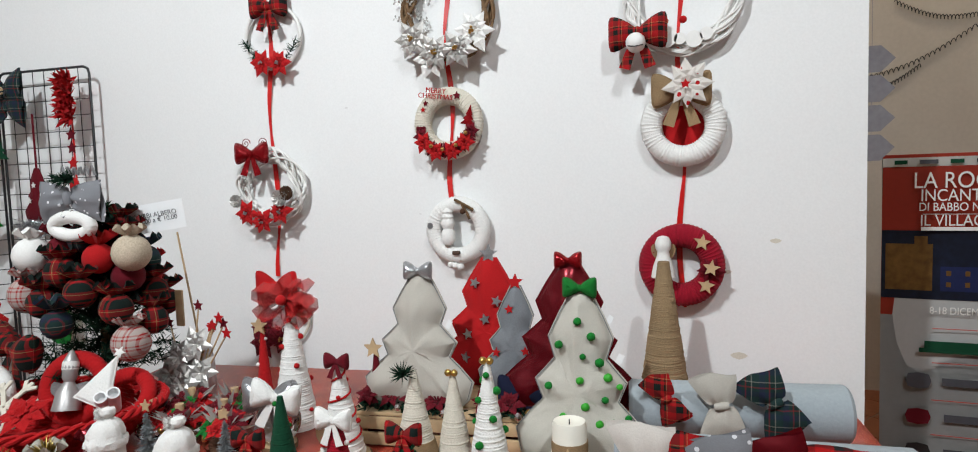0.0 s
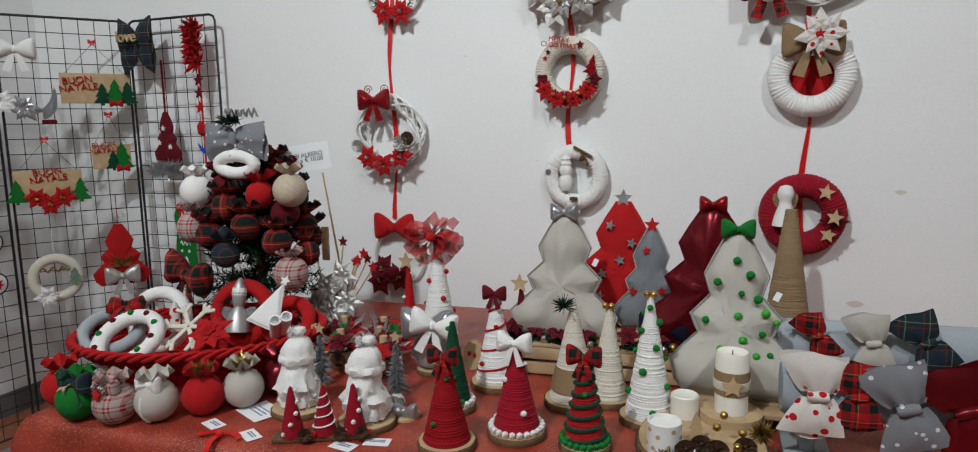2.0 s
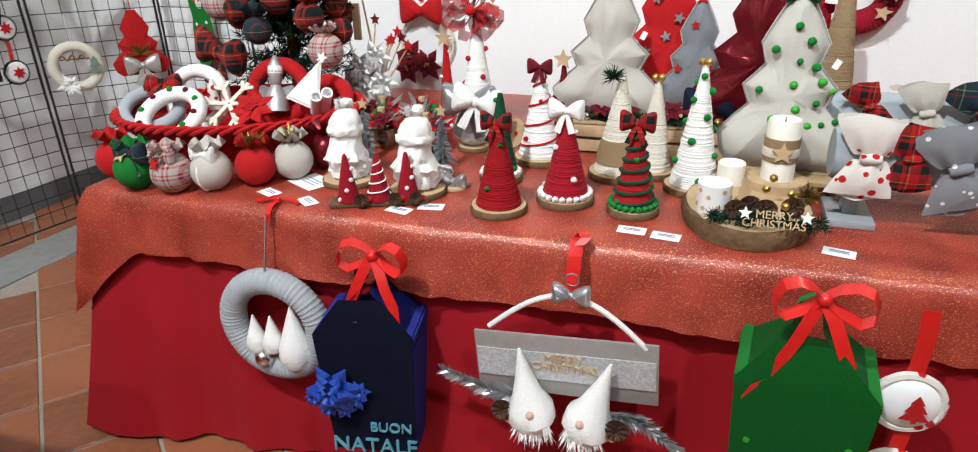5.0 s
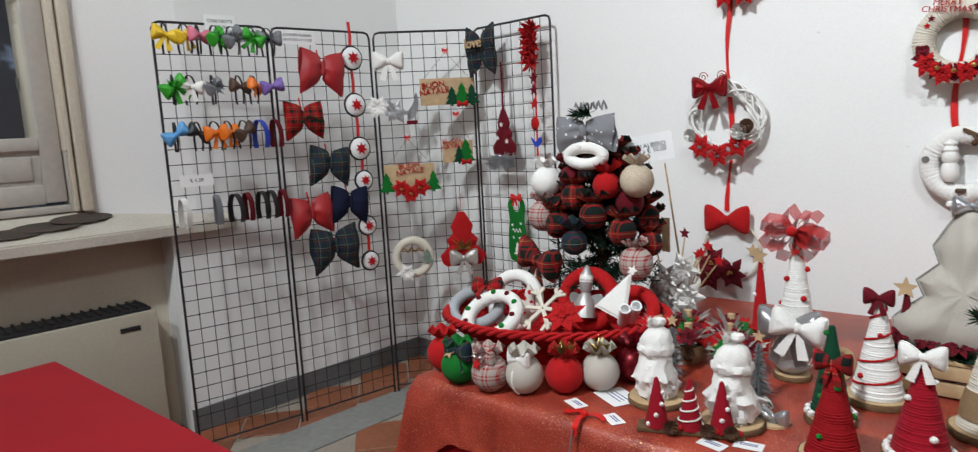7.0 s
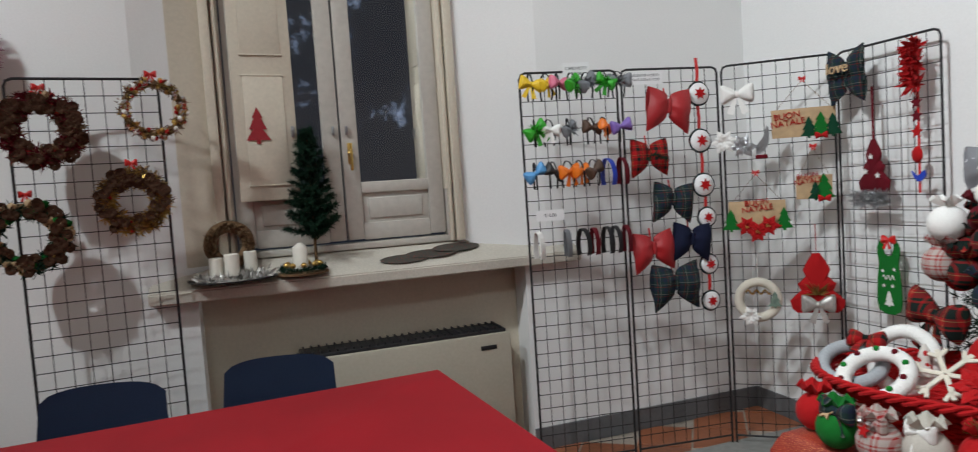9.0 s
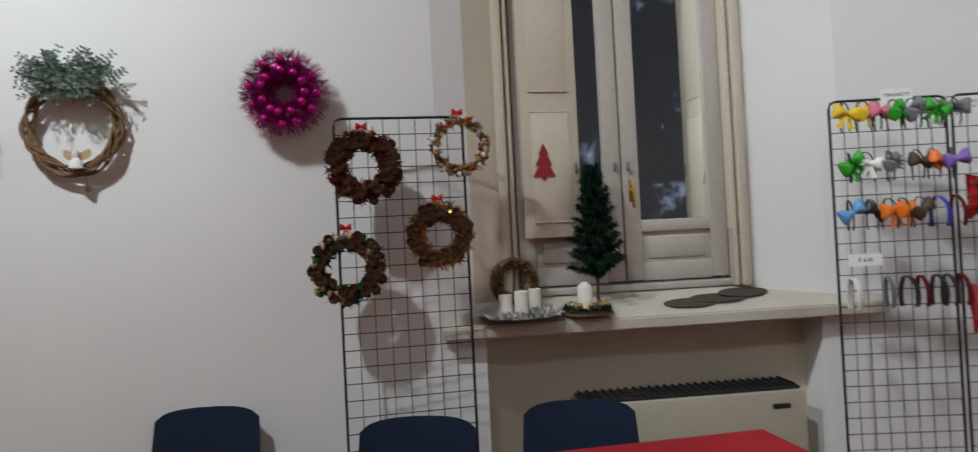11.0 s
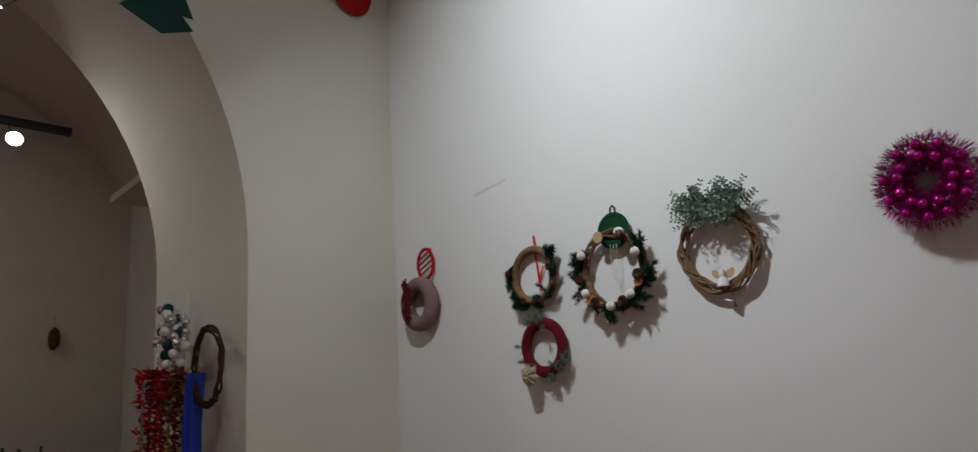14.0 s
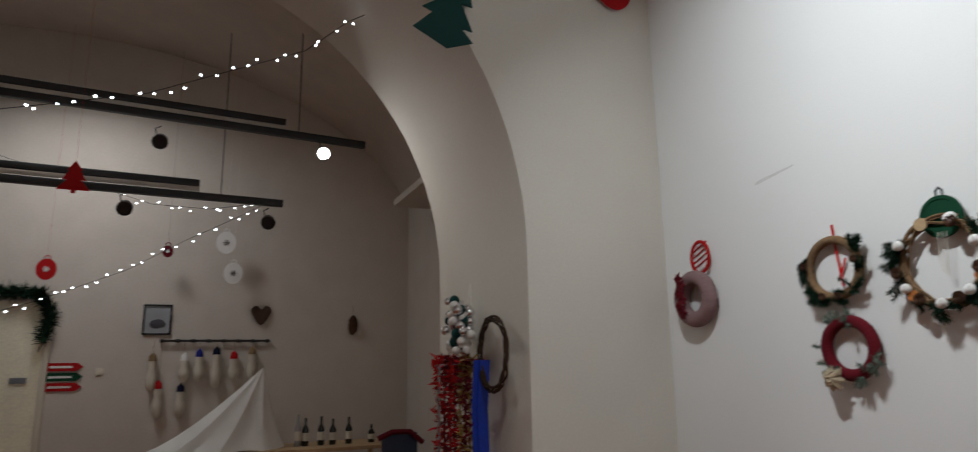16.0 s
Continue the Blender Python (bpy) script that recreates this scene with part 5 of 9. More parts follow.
for u, z, w_, m, lab in ((0.229, 1.844, 0.235, REDSATIN, "large red taffeta bow"), (0.11, 1.602, 0.2, TARTAN, "red tartan bow with fir sprigs"), (0.231, 1.365, 0.215, DKTARTAN, "dark blue tartan bow"), (0.107, 1.12, 0.22, REDSATIN, "large red taffeta bow"), (0.326, 1.15, 0.21, NAVY, "dark navy cloth bow"), (0.22, 0.93, 0.26, DKTARTAN, "dark tartan bow with long tails")):
    t = on_panel(1, u, z, "fabric_bow", lab + " hung on wire", "bow", "fabric bows")
    b = cloth_bow(t, (0, -0.04, 0), w_ * 1.02, TAFFETA if m is REDSATIN else m, rot=(0, rng.uniform(-6, 6), 0), ratio=0.92, puff=0.36)
    hook_loop(t, 0.1)
    if m is TARTAN:
        part("fir_sprig", needles(bmesh.new(), [(-0.05, -0.11, -0.02), (0, -0.12, 0.0), (0.06, -0.11, -0.03)], 120, 0.03, 3), FIR, t, smooth=False)
cols = [(0.417, 1.905), (0.416, 1.66), (0.424, 1.427), (0.434, 1.255), (0.435, 1.005), (0.436, 0.808)]
for k, (u, z) in enumerate(cols):
    t = on_panel(1, u, z, "medallion", "round padded medallion with red print and ruffled rim", "ornament", "medallions on red ribbon")
    r = 0.058 if k < 3 else 0.05
    part("pad", lathe([(r, 0), (r, 0.012), (r * 0.85, 0.022), (r * 0.4, 0.027), (0.001, 0.028)], 26, (0, -0.006, 0), (90, 0, 0)), PAPER, t)
    part("rim", tube(circle(r, 40, (0, -0.014, 0), wob=0.03, seed=k), 0.007, 7, closed=True), DKTARTAN, t)
    part("print", plate(star(r * 0.6, r * 0.3, 7), 0.002, (0, -0.036, 0)), RED, t, smooth=False)
    part("ribbon", strip([(0, -0.006, r), (0.003, -0.008, r + 0.06), (0, -0.004, r + 0.13)], 0.018, (1, 0, 0), 0.001), REDSATIN, t)


def natale_sign(k, u, z, w_, h, trees, lines, poins):
    t = on_panel(k, u, z, "wooden_sign", "pale wooden plaque with red greeting and green felt trees", "sign", "greeting plaques", 0.02)
    part("board", box((w_, 0.006, h), (0, -0.004, 0), bevel=0.001), WOOD, t)
    for x, hh, m in trees:
        part("felt_tree", plate(fir_outline(hh * 0.75, hh), 0.004, (x, -0.012, -h / 2 - 0.01)), m, t, smooth=False)
    words("BUON\nNATALE", lines[2], (lines[0], -0.012, lines[1]), (90, -6, 0), RED, t, 0.002)
    if poins:
        poinsettias(t, [(-0.05, -0.025, -h / 2 + 0.02), (0.05, -0.025, -h / 2 + 0.02), (0.0, -0.025, -h / 2 - 0.01)], 0.062, RED, 7)
    else:
        bow(t, (trees[0][0], -0.02, -h / 2 + 0.0), 0.06, RED, tails=False)
    for s in (-1, 1):
        part("cord", tube([(s * w_ * 0.42, -0.004, h / 2), (0, 0.002, h / 2 + 0.14)], 0.0012, 4), TWIG, t)
    bow(t, (0, -0.01, h / 2 + 0.15), 0.035, REDSATIN)
    return t


natale_sign(2, 0.385, 1.714, 0.30, 0.145, [(0.08, 0.13, GREEN), (0.025, 0.11, DKGREEN), (0.135, 0.12, DKGREEN)], (-0.075, 0.02, 0.045), False)
natale_sign(2, 0.425, 1.381, 0.17, 0.12, [(0.045, 0.14, GREEN), (0.005, 0.1, DKGREEN)], (-0.03, 0.045, 0.036), False)
natale_sign(2, 0.148, 1.25, 0.28, 0.15, [(-0.13, 0.12, GREEN), (0.13, 0.12, GREEN)], (0, 0.05, 0.042), True)
t = on_panel(2, 0.072, 1.885, "fabric_bow", "crisp white cloth bow hung on wire", "bow", "fabric bows")
bow(t, (0, -0.04, 0), 0.17, WHITE)
t = on_panel(2, 0.06, 1.624, "ornament", "silver and white glitter flowers with a moon", "ornament", "hanging ornaments", 0.02)
for k, x in enumerate((-0.06, 0.03)):
    part("flower", flower(bmesh.new(), (x, -0.04, 0.02 - 0.03 * k), 0.075, 2, 6, k), SILVER if k else WHITE, t, smooth=False)
part("moon", plate(smoothed([(0.1, -0.06), (0.15, -0.02), (0.16, 0.05), (0.15, 0.09), (0.13, 0.03), (0.1, -0.01)], 3), 0.008, (0, -0.03, 0)), SILVER, t)
part("bow_red", box((0.06, 0.01, 0.02), (0.12, -0.04, -0.07), bevel=0.004), BURG, t)
t = on_panel(2, 0.136, 0.80, "wreath", "cream wreath with gold lettering and a white flower", "wreath", "wreaths on the wire panel", 0.03)
part("ring", wrapped(0.095, 0.024, 50), CREAMWOOL, t)
part("scroll", tube([(-0.06 + 0.12 * k / 14, -0.03, 0.045 + 0.012 * math.sin(k * 1.3)) for k in range(15)], 0.005, 5), GOLD, t)
part("flower", flower(bmesh.new(), (-0.04, -0.04, -0.08), 0.062, 2, 6, 4), WHITE, t, smooth=False)
part("felt_tree", plate(fir_outline(0.07, 0.09), 0.004, (0.08, -0.03, -0.04)), EUCA, t, smooth=False)
part("cord", tube([(0, 0, 0.115), (0, 0, 0.24)], 0.002, 5), WHITE, t)


def felt_tree_outline(w, h):
    """A three-tier tree with pointed lobes and a blunt tip, foot at z = 0."""
    right = [(0.16, 0.0), (0.37, 0.0), (0.46, 0.07), (0.50, 0.20), (0.39, 0.30), (0.29, 0.375), (0.35, 0.485), (0.27, 0.55), (0.20, 0.61), (0.25, 0.73), (0.17, 0.86), (0.07, 1.0)]
    pts = [(x * w, z * h) for x, z in right] + [(-x * w, z * h) for x, z in right[::-1]]
    out = []
    for a, b in zip(pts, pts[1:] + pts[:1]):
        out += [(a[0] + (b[0] - a[0]) * f, a[1] + (b[1] - a[1]) * f) for f in (0.0, 0.12, 0.5, 0.88)]
    return out


t = on_panel(2, 0.421, 0.73, "ornament", "red felt tree cushion with silver bow and gold sprig", "ornament", "hanging ornaments", 0.03)
part("cushion", pillow(felt_tree_outline(0.26, 0.31), 0.035, (0, 0.13)), RED, t)
bow(t, (0.0, -0.035, 0.05), 0.16, SILVERLEAF, puff=0.2)
part("gold_sprig", fuzz(lambda r: ((0, -0.03, 0.1), (r.uniform(-1, 1), -0.2, r.uniform(0, 1))), 40, 0.08, 0.006, 2), GOLDTIN, t, smooth=False)
part("cord", tube([(0, 0, 0.3), (0, 0, 0.46)], 0.002, 5), RED, t)

t = on_panel(3, 0.103, 1.92, "fabric_bow", "dark tartan bow with wooden word", "bow", "fabric bows")
cloth_bow(t, (0, -0.05, 0.03), 0.21, DKTARTAN, rot=(0, 180, 0), ratio=0.8)
cloth_bow(t, (0, -0.04, -0.03), 0.2, DKTARTAN, ratio=0.9)
words("love", 0.075, (0, -0.11, 0.03), (90, 0, 0), WOOD, t, 0.004)
hook_loop(t, 0.11)
t = on_panel(3, 0.435, 1.90, "garland", "red tulle rosette with hanging felt stars and baubles", "garland", "", 0.02)
part("tulle", fuzz(lambda r: ((r.uniform(-0.02, 0.02), -0.02, r.uniform(-0.09, 0.1)), (r.uniform(-1, 1), r.uniform(-1, 0), r.uniform(-1, 1))), 420, 0.06, 0.014, 8), RED, t, smooth=False)
part("ribbon", strip([(0, 0, 0.13), (0.004, -0.004, -0.2), (0, 0, -0.56)], 0.012, (1, 0, 0.2), 0.001), REDSATIN, t)
for z, m in ((-0.16, BURG), (-0.22, BURG), (-0.29, RED)):
    small_star(t, (0, -0.012, z), 0.03, m)
part("bead", lump(0.026, (0.0, -0.012, -0.39), None, 0.1, (1, 0.6, 1.4)), RED, t)
part("moon", plate(smoothed([(-0.03, 0.02), (0.0, -0.03), (0.035, -0.01), (0.03, 0.02), (0.0, -0.005)], 3), 0.008, (0, -0.012, -0.48)), ROYAL, t)
t = on_panel(3, 0.216, 1.345, "ornament", "burgundy felt tree with silver tinsel foot", "ornament", "hanging ornaments", 0.03)
part("cushion", pillow(felt_tree_outline(0.17, 0.25), 0.03, (0, 0.1)), BURG, t)
for x, z in ((0.0, 0.17), (-0.03, 0.1), (0.035, 0.08)):
    small_star(t, (x, -0.022, z), 0.015, WHITE)
part("tinsel", fuzz(lambda r: ((r.uniform(-0.09, 0.08), -0.02, r.uniform(-0.06, 0.0)), (r.uniform(-1, 1), r.uniform(-1, 0), r.uniform(-0.7, 0.7))), 420, 0.05, 0.004, 6), SILVER, t, smooth=False)
part("cord", strip([(0, 0, 0.24), (0, 0, 0.5)], 0.012, (1, 0, 0), 0.002), BURG, t)
t = on_panel(3, 0.27, 0.78, "ornament", "green felt bottle apron with white tree and lettering", "ornament", "hanging ornaments", 0.02)
part("apron", plate(smoothed([(-0.055, 0), (0.055, 0), (0.06, 0.15), (0.05, 0.22), (0.06, 0.3), (0.03, 0.34), (0.02, 0.27), (-0.02, 0.27), (-0.03, 0.34), (-0.06, 0.3), (-0.05, 0.22), (-0.06, 0.15)], 3), 0.005), GREEN, t)
part("felt_tree", plate(fir_outline(0.05, 0.075), 0.003, (0, -0.005, 0.02)), WHITE, t, smooth=False)
for x, z in ((-0.025, 0.12), (0.02, 0.12), (0.03, 0.2), (-0.03, 0.19)):
    small_star(t, (x, -0.005, z), 0.01, WHITE)
part("scroll", tube([(-0.03 + 0.06 * k / 12, -0.005, 0.16 + 0.012 * math.sin(k * 1.4)) for k in range(13)], 0.0025, 5), WHITE, t)
bow(t, (0.01, -0.012, 0.34), 0.07, REDSATIN)


# ---- cone wreaths on the far panel ----
def cone_wreath(y, z, R, r, label, mats, seed):
    w = thing("wreath", (-3.25, y, z), label, "wreath", "cone wreaths on the wire panel", 98)
    part("ring", ring(R, r * 0.6, wob=0.03, seed=seed), BARK, w).location = (0, -0.05, 0)
    rg = random.Random(seed)
    for m, count, size, kind in mats:
        bm = bmesh.new()
        for _ in range(count):
            a, t_ = rg.uniform(0, 6.28), rg.uniform(-1.0, 1.0)
            p = ((R + r * math.sin(t_)) * math.cos(a), -0.05 - r * math.cos(t_), (R + r * math.sin(t_)) * math.sin(a))
            if kind == "cone":
                cone_scales(bm, p, size, size * 1.2, rg.randint(0, 99))
            elif kind == "ball":
                lump(size, p, bm, 0.1, sub=1)
            else:
                fuzz(lambda q: (p, (q.uniform(-1, 1), q.uniform(-1, 0.1), q.uniform(-1, 1))), 9, size, size * 0.16, rg.randint(0, 999), bm)
        part({"cone": "cone_cover", "ball": "bauble_cover", "tuft": "foliage"}[kind], bm, m, w, smooth=kind == "ball")
    bow(w, (0, -0.03, R + r + 0.02), 0.05, REDSATIN)
    part("hook", tube([(0, -0.03, R + r), (0, 0.01, R + r + 0.012), (0, 0.06, R + r + 0.005)], 0.0025, 5), METAL, w)
    return w


cone_wreath(-0.52, 1.845, 0.115, 0.045, "dense dark cone wreath with dried red petals", [(CONE, 60, 0.018, "cone"), (BURG, 240, 0.035, "tuft"), (WOOD, 8, 0.016, "ball"), (TWIG, 50, 0.04, "tuft"), (REDSATIN, 16, 0.011, "ball")], 3)
cone_wreath(-0.098, 1.92, 0.11, 0.024, "slim wreath of gold, red and silver baubles", [(GOLD, 24, 0.012, "ball"), (RED, 14, 0.011, "ball"), (CHROMEBALL, 44, 0.013, "ball"), (WHITEPLAIN, 10, 0.014, "ball"), (GOLDTIN, 60, 0.022, "tuft"), (TWIG, 60, 0.025, "tuft")], 5)
cone_wreath(-0.205, 1.532, 0.105, 0.04, "bronze cone wreath wound with gold tinsel", [(CONE, 40, 0.017, "cone"), (GOLD, 190, 0.032, "tuft"), (BARK, 60, 0.03, "tuft"), (REDSATIN, 8, 0.01, "ball"), (TWIG, 70, 0.035, "tuft")], 7)
cone_wreath(-0.607, 1.407, 0.12, 0.04, "cone wreath with green baubles, gold cones and acorns", [(CONE, 44, 0.018, "cone"), (GREEN, 14, 0.018, "ball"), (GOLD, 14, 0.014, "ball"), (WOOD, 30, 0.019, "ball"), (FIR, 130, 0.035, "tuft")], 9)


# ---- things on the window sill ----
def sill_z(x):
    return 1.105 + (XW + 0.075 - x) * 0.11 / (XW + 0.075 - XG + 0.04)


sx = -3.42
t = thing("candle_tray", (sx + 0.06, 0.165, sill_z(sx + 0.06)), "round tray of silver tinsel with three cream candles", "tray", tilt=(0, 0))
part("dish", lathe([(0.11, 0), (0.19, 0.006), (0.2, 0.014), (0.19, 0.012), (0.001, 0.008)], 36), BLACK, t)
for x, y, r, h in ((0.03, -0.07, 0.032, 0.085), (0.06, 0.0, 0.034, 0.1), (-0.05, 0.08, 0.03, 0.1)):
    c = part("candle", lathe([(r, 0), (r, h - 0.004), (r - 0.004, h), (r * 0.4, h - 0.006), (0.001, h - 0.006)], 20, (x, y, 0.03)), WAX, t)
    part("wick", cyl(0.0015, 0.001, 0.012, (x, y, 0.03 + h - 0.006), seg=6), BLACK, c)
part("tinsel", fuzz(lambda r: ((lambda a, q: (q * math.cos(a), q * math.sin(a), 0.01))(r.uniform(0, 6.28), r.uniform(0.03, 0.17)), (r.uniform(-1, 1), r.uniform(-1, 1), r.uniform(0.1, 1))), 700, 0.05, 0.008, 15), SILVERLEAF, t, smooth=False)

t = thing("wreath", (sx - 0.04, 0.155, sill_z(sx - 0.04)), "brown bark wreath leaning in the window niche", "wreath", turn=90, tilt=(0, 0))
part("ring", ring(0.088, 0.03, wob=0.05, seed=4, at=(0, 0, 0.118)), TWIG, t)
bm = bmesh.new()
fuzz(lambda r: ((lambda a: (0.088 * math.cos(a), -0.025, 0.118 + 0.088 * math.sin(a)))(r.uniform(0, 6.28)), (r.uniform(-1, 1), r.uniform(-1, 0.2), r.uniform(-1, 1))), 420, 0.04, 0.006, 16, bm)
part("bark_cover", bm, BARK, t, smooth=False)

t = thing("small_fir_tree", (sx, 0.555, sill_z(sx)), "small bare artificial fir tree on the sill", "tree")
part("trunk", tube([(0, 0, 0), (0.005, 0, 0.3), (0, 0, 0.66)], 0.009, 8, r2=0.003), BARK, t)
bm = bmesh.new()
rng = random.Random(77)
for k in range(60):
    f = k / 59
    z = 0.14 + 0.52 * f
    L = 0.115 * (1 - f) ** 0.8 + 0.022
    a = k * 2.4
    d = Vector((math.cos(a), math.sin(a), rng.uniform(0.1, 0.45)))
    p = Vector((0, 0, z))
    needles(bm, [p, p + d * L * 0.5, p + d * L + Vector((0, 0, 0.012))], int(110 + 230 * (1 - f)), 0.034, 900 + k)
part("crown", bm, FIR, t, smooth=False)

t = thing("candle_ring", (sx + 0.06, 0.485, sill_z(sx + 0.06)), "white candle in a ring of fir and gold baubles", "candle")
part("base", lathe([(0.12, 0), (0.12, 0.01), (0.001, 0.01)], 28), BARK, t)
part("candle", lathe([(0.036, 0), (0.036, 0.1), (0.03, 0.11), (0.012, 0.125), (0.001, 0.12)], 20, (0, -0.01, 0.025)), WAX, t)
bm = bmesh.new()
for k in range(24):
    a = 2 * math.pi * k / 24
    p = Vector((0.095 * math.cos(a), 0.095 * math.sin(a), 0.02))
    needles(bm, [p, p + Vector((-math.sin(a), math.cos(a), 0.2)) * 0.05], 50, 0.028, 1200 + k)
part("fir_ring", bm, FIR, t, smooth=False)
for k in range(9):
    a = 2 * math.pi * k / 9
    part("bauble", ball(0.015, (0.08 * math.cos(a), 0.08 * math.sin(a), 0.045), seg=10), GOLD, t)

MATPRINT = dotted("dark_mat_print", (0.07, 0.065, 0.055), (0.20, 0.05, 0.04), 60, 0.25)
for k, (y, x, tn) in enumerate(((1.0, sx + 0.03, 5), (1.14, sx + 0.01, -18), (1.29, sx - 0.02, 22))):
    t = thing("leaflet", (x, y, sill_z(x) + 0.003 + 0.004 * k), "thin dark patterned oval placemat lying on the sill", "placemat", "placemats on the sill", tn * 0.3, tilt=(0, 19.7))
    part("disc", lathe([(0.125, 0), (0.128, 0.0025), (0.12, 0.004), (0.001, 0.004)], 28), MATPRINT, t).scale = (0.4, 1.05, 1)

# ---- the long stall table ----
TT = 4.0
TC = (-0.248, 2.366, 0.0)
TOP = 0.762
st = thing("stall_table", TC, "long trestle table under red cloths", "table", turn=TT)
part("tabletop", box((2.46, 1.26, 0.03), (0, 0, 0.735), bevel=0.004), WOOD, st)
for x in (-1.1, 0.0, 1.1):
    for y in (-0.55, 0.55):
        part("leg", cyl(0.02, 0.02, 0.72, (x, y, 0)), METAL, st)
draped_cloth("tablecloth", TC, TT, 1.245, 0.642, 0.754, 0.735, REDCLOTH, "plain deep red cloth hanging to the floor", 0.06, 320, 2, 0.045)


def organza():
    """Sheer gold-red overlay: short front fall, long drooping corners."""
    t = thing("table_runner", TC, "shimmering red and gold organza overlay on the table", "tablecloth", turn=TT)
    bm = bmesh.new()
    lx, ly, n = 1.25, 0.647, 600
    per = []
    for k in range(n):
        s = 4 * k / n
        side, f = int(s), s - int(s)
        c = [(-lx, -ly), (lx, -ly), (lx, ly), (-lx, ly), (-lx, -ly)]
        x = c[side][0] + (c[side + 1][0] - c[side][0]) * f
        y = c[side][1] + (c[side + 1][1] - c[side][1]) * f
        nx, ny = ((0, -1), (1, 0), (0, 1), (-1, 0))[side]
        d = min(f, 1 - f) * 2 * (lx if side % 2 == 0 else ly)
        corner = max(0, 1 - d / 0.16)
        o = 1 if f > 0.5 else -1
        mx, my = ((1, 0), (0, 1), (-1, 0), (0, -1))[side]
        per.append((x, y, nx + mx * o * corner, ny + my * o * corner, corner))
    rings = []
    for j, fz in enumerate((0, 0, 0.06, 0.15, 0.3, 0.45, 0.6, 0.75, 0.88, 1.0)):
        ring_ = []
        for x, y, nx, ny, corner in per:
            drop = 0.165 + 0.20 * corner ** 1.3 + 0.012 * noise.noise((x * 2.5, y * 2.5, 4))
            out = (-0.01, 0.004)[min(j, 1)] + 0.014 * min(1, fz * 8) + 0.025 * fz
            w = 0.024 * fz * (noise.noise((x * 6, y * 6, 1)) + noise.noise((x * 15, y * 15, 5)) * 0.6 + 0.35 * noise.noise((x * 26 + fz * 3, y * 26, fz * 5))) + 0.035 * corner * fz
            ring_.append(bm.verts.new((x + nx * (out + w), y + ny * (out + w), TOP - drop * fz - (0.004 if j == 1 else 0))))
        rings.append(ring_)
    for p, q in zip(rings, rings[1:]):
        for k in range(n):
            bm.faces.new((p[k], p[(k + 1) % n], q[(k + 1) % n], q[k]))
    bm.faces.new(rings[0])
    part("cloth", bm, ORGANZA, t)


organza()


# gold threads in the organza
def thread_gold(m):
    n, l = m.node_tree.nodes, m.node_tree.links
    b = n["Principled BSDF"]
    co = n.new("ShaderNodeTexCoord")
    mp = n.new("ShaderNodeMapping")
    mp.inputs["Scale"].default_value = (0.8, 0.9, 1.4)
    v = n.new("ShaderNodeTexNoise")
    v.inputs["Scale"].default_value = 330
    v.inputs["Detail"].default_value = 2
    l.new(co.outputs["Object"], mp.inputs["Vector"])
    l.new(mp.outputs[0], v.inputs["Vector"])
    r = n.new("ShaderNodeValToRGB")
    r.color_ramp.elements[0].position, r.color_ramp.elements[1].position = 0.58, 0.66
    l.new(v.outputs[0], r.inputs[0])
    old = b.inputs["Base Color"].links[0].from_socket
    mx = n.new("ShaderNodeMix")
    mx.data_type = "RGBA"
    l.new(r.outputs[0], mx.inputs[0])
    l.new(old, mx.inputs[6])
    mx.inputs[7].default_value = (0.78, 0.36, 0.17, 1)
    l.new(mx.outputs[2], b.inputs["Base Color"])
    l.new(r.outputs[0], b.inputs["Metallic"])
    crease = n.new("ShaderNodeTexNoise")
    crease.inputs["Scale"].default_value = 5
    crease.inputs["Detail"].default_value = 2
    crease.inputs["Distortion"].default_value = 0.2
    l.new(co.outputs["Object"], crease.inputs["Vector"])
    fold = n.new("ShaderNodeBump")
    fold.inputs["Strength"].default_value = 0.28
    fold.inputs["Distance"].default_value = 0.03
    l.new(crease.outputs[0], fold.inputs["Height"])
    l.new(b.inputs["Normal"].links[0].from_socket, fold.inputs["Normal"])
    l.new(fold.outputs[0], b.inputs["Normal"])


thread_gold(ORGANZA)


def slice_base(t, r, h=0.016, name="wood_slice", at=(0, 0, 0), sy=1.0):
    """A sawn disc of log with bark round it."""
    bm = lathe([(r * 0.98, 0), (r, h * 0.3), (r, h * 0.8), (r * 0.97, h), (0.001, h)], 30, wob=0.05)
    xf(bm, bm.verts[:], at, (0, 0, 0), (1, sy, 1))
    p = part(name, bm, BARK, t)
    bm = lathe([(r * 0.94, 0), (r * 0.94, 0.0015), (0.001, 0.0015)], 30, wob=0.05)
    xf(bm, bm.verts[:], (at[0], at[1], at[2] + h), (0, 0, 0), (1, sy, 1))
    part("sawn_face", bm, WOOD, p)
    return p


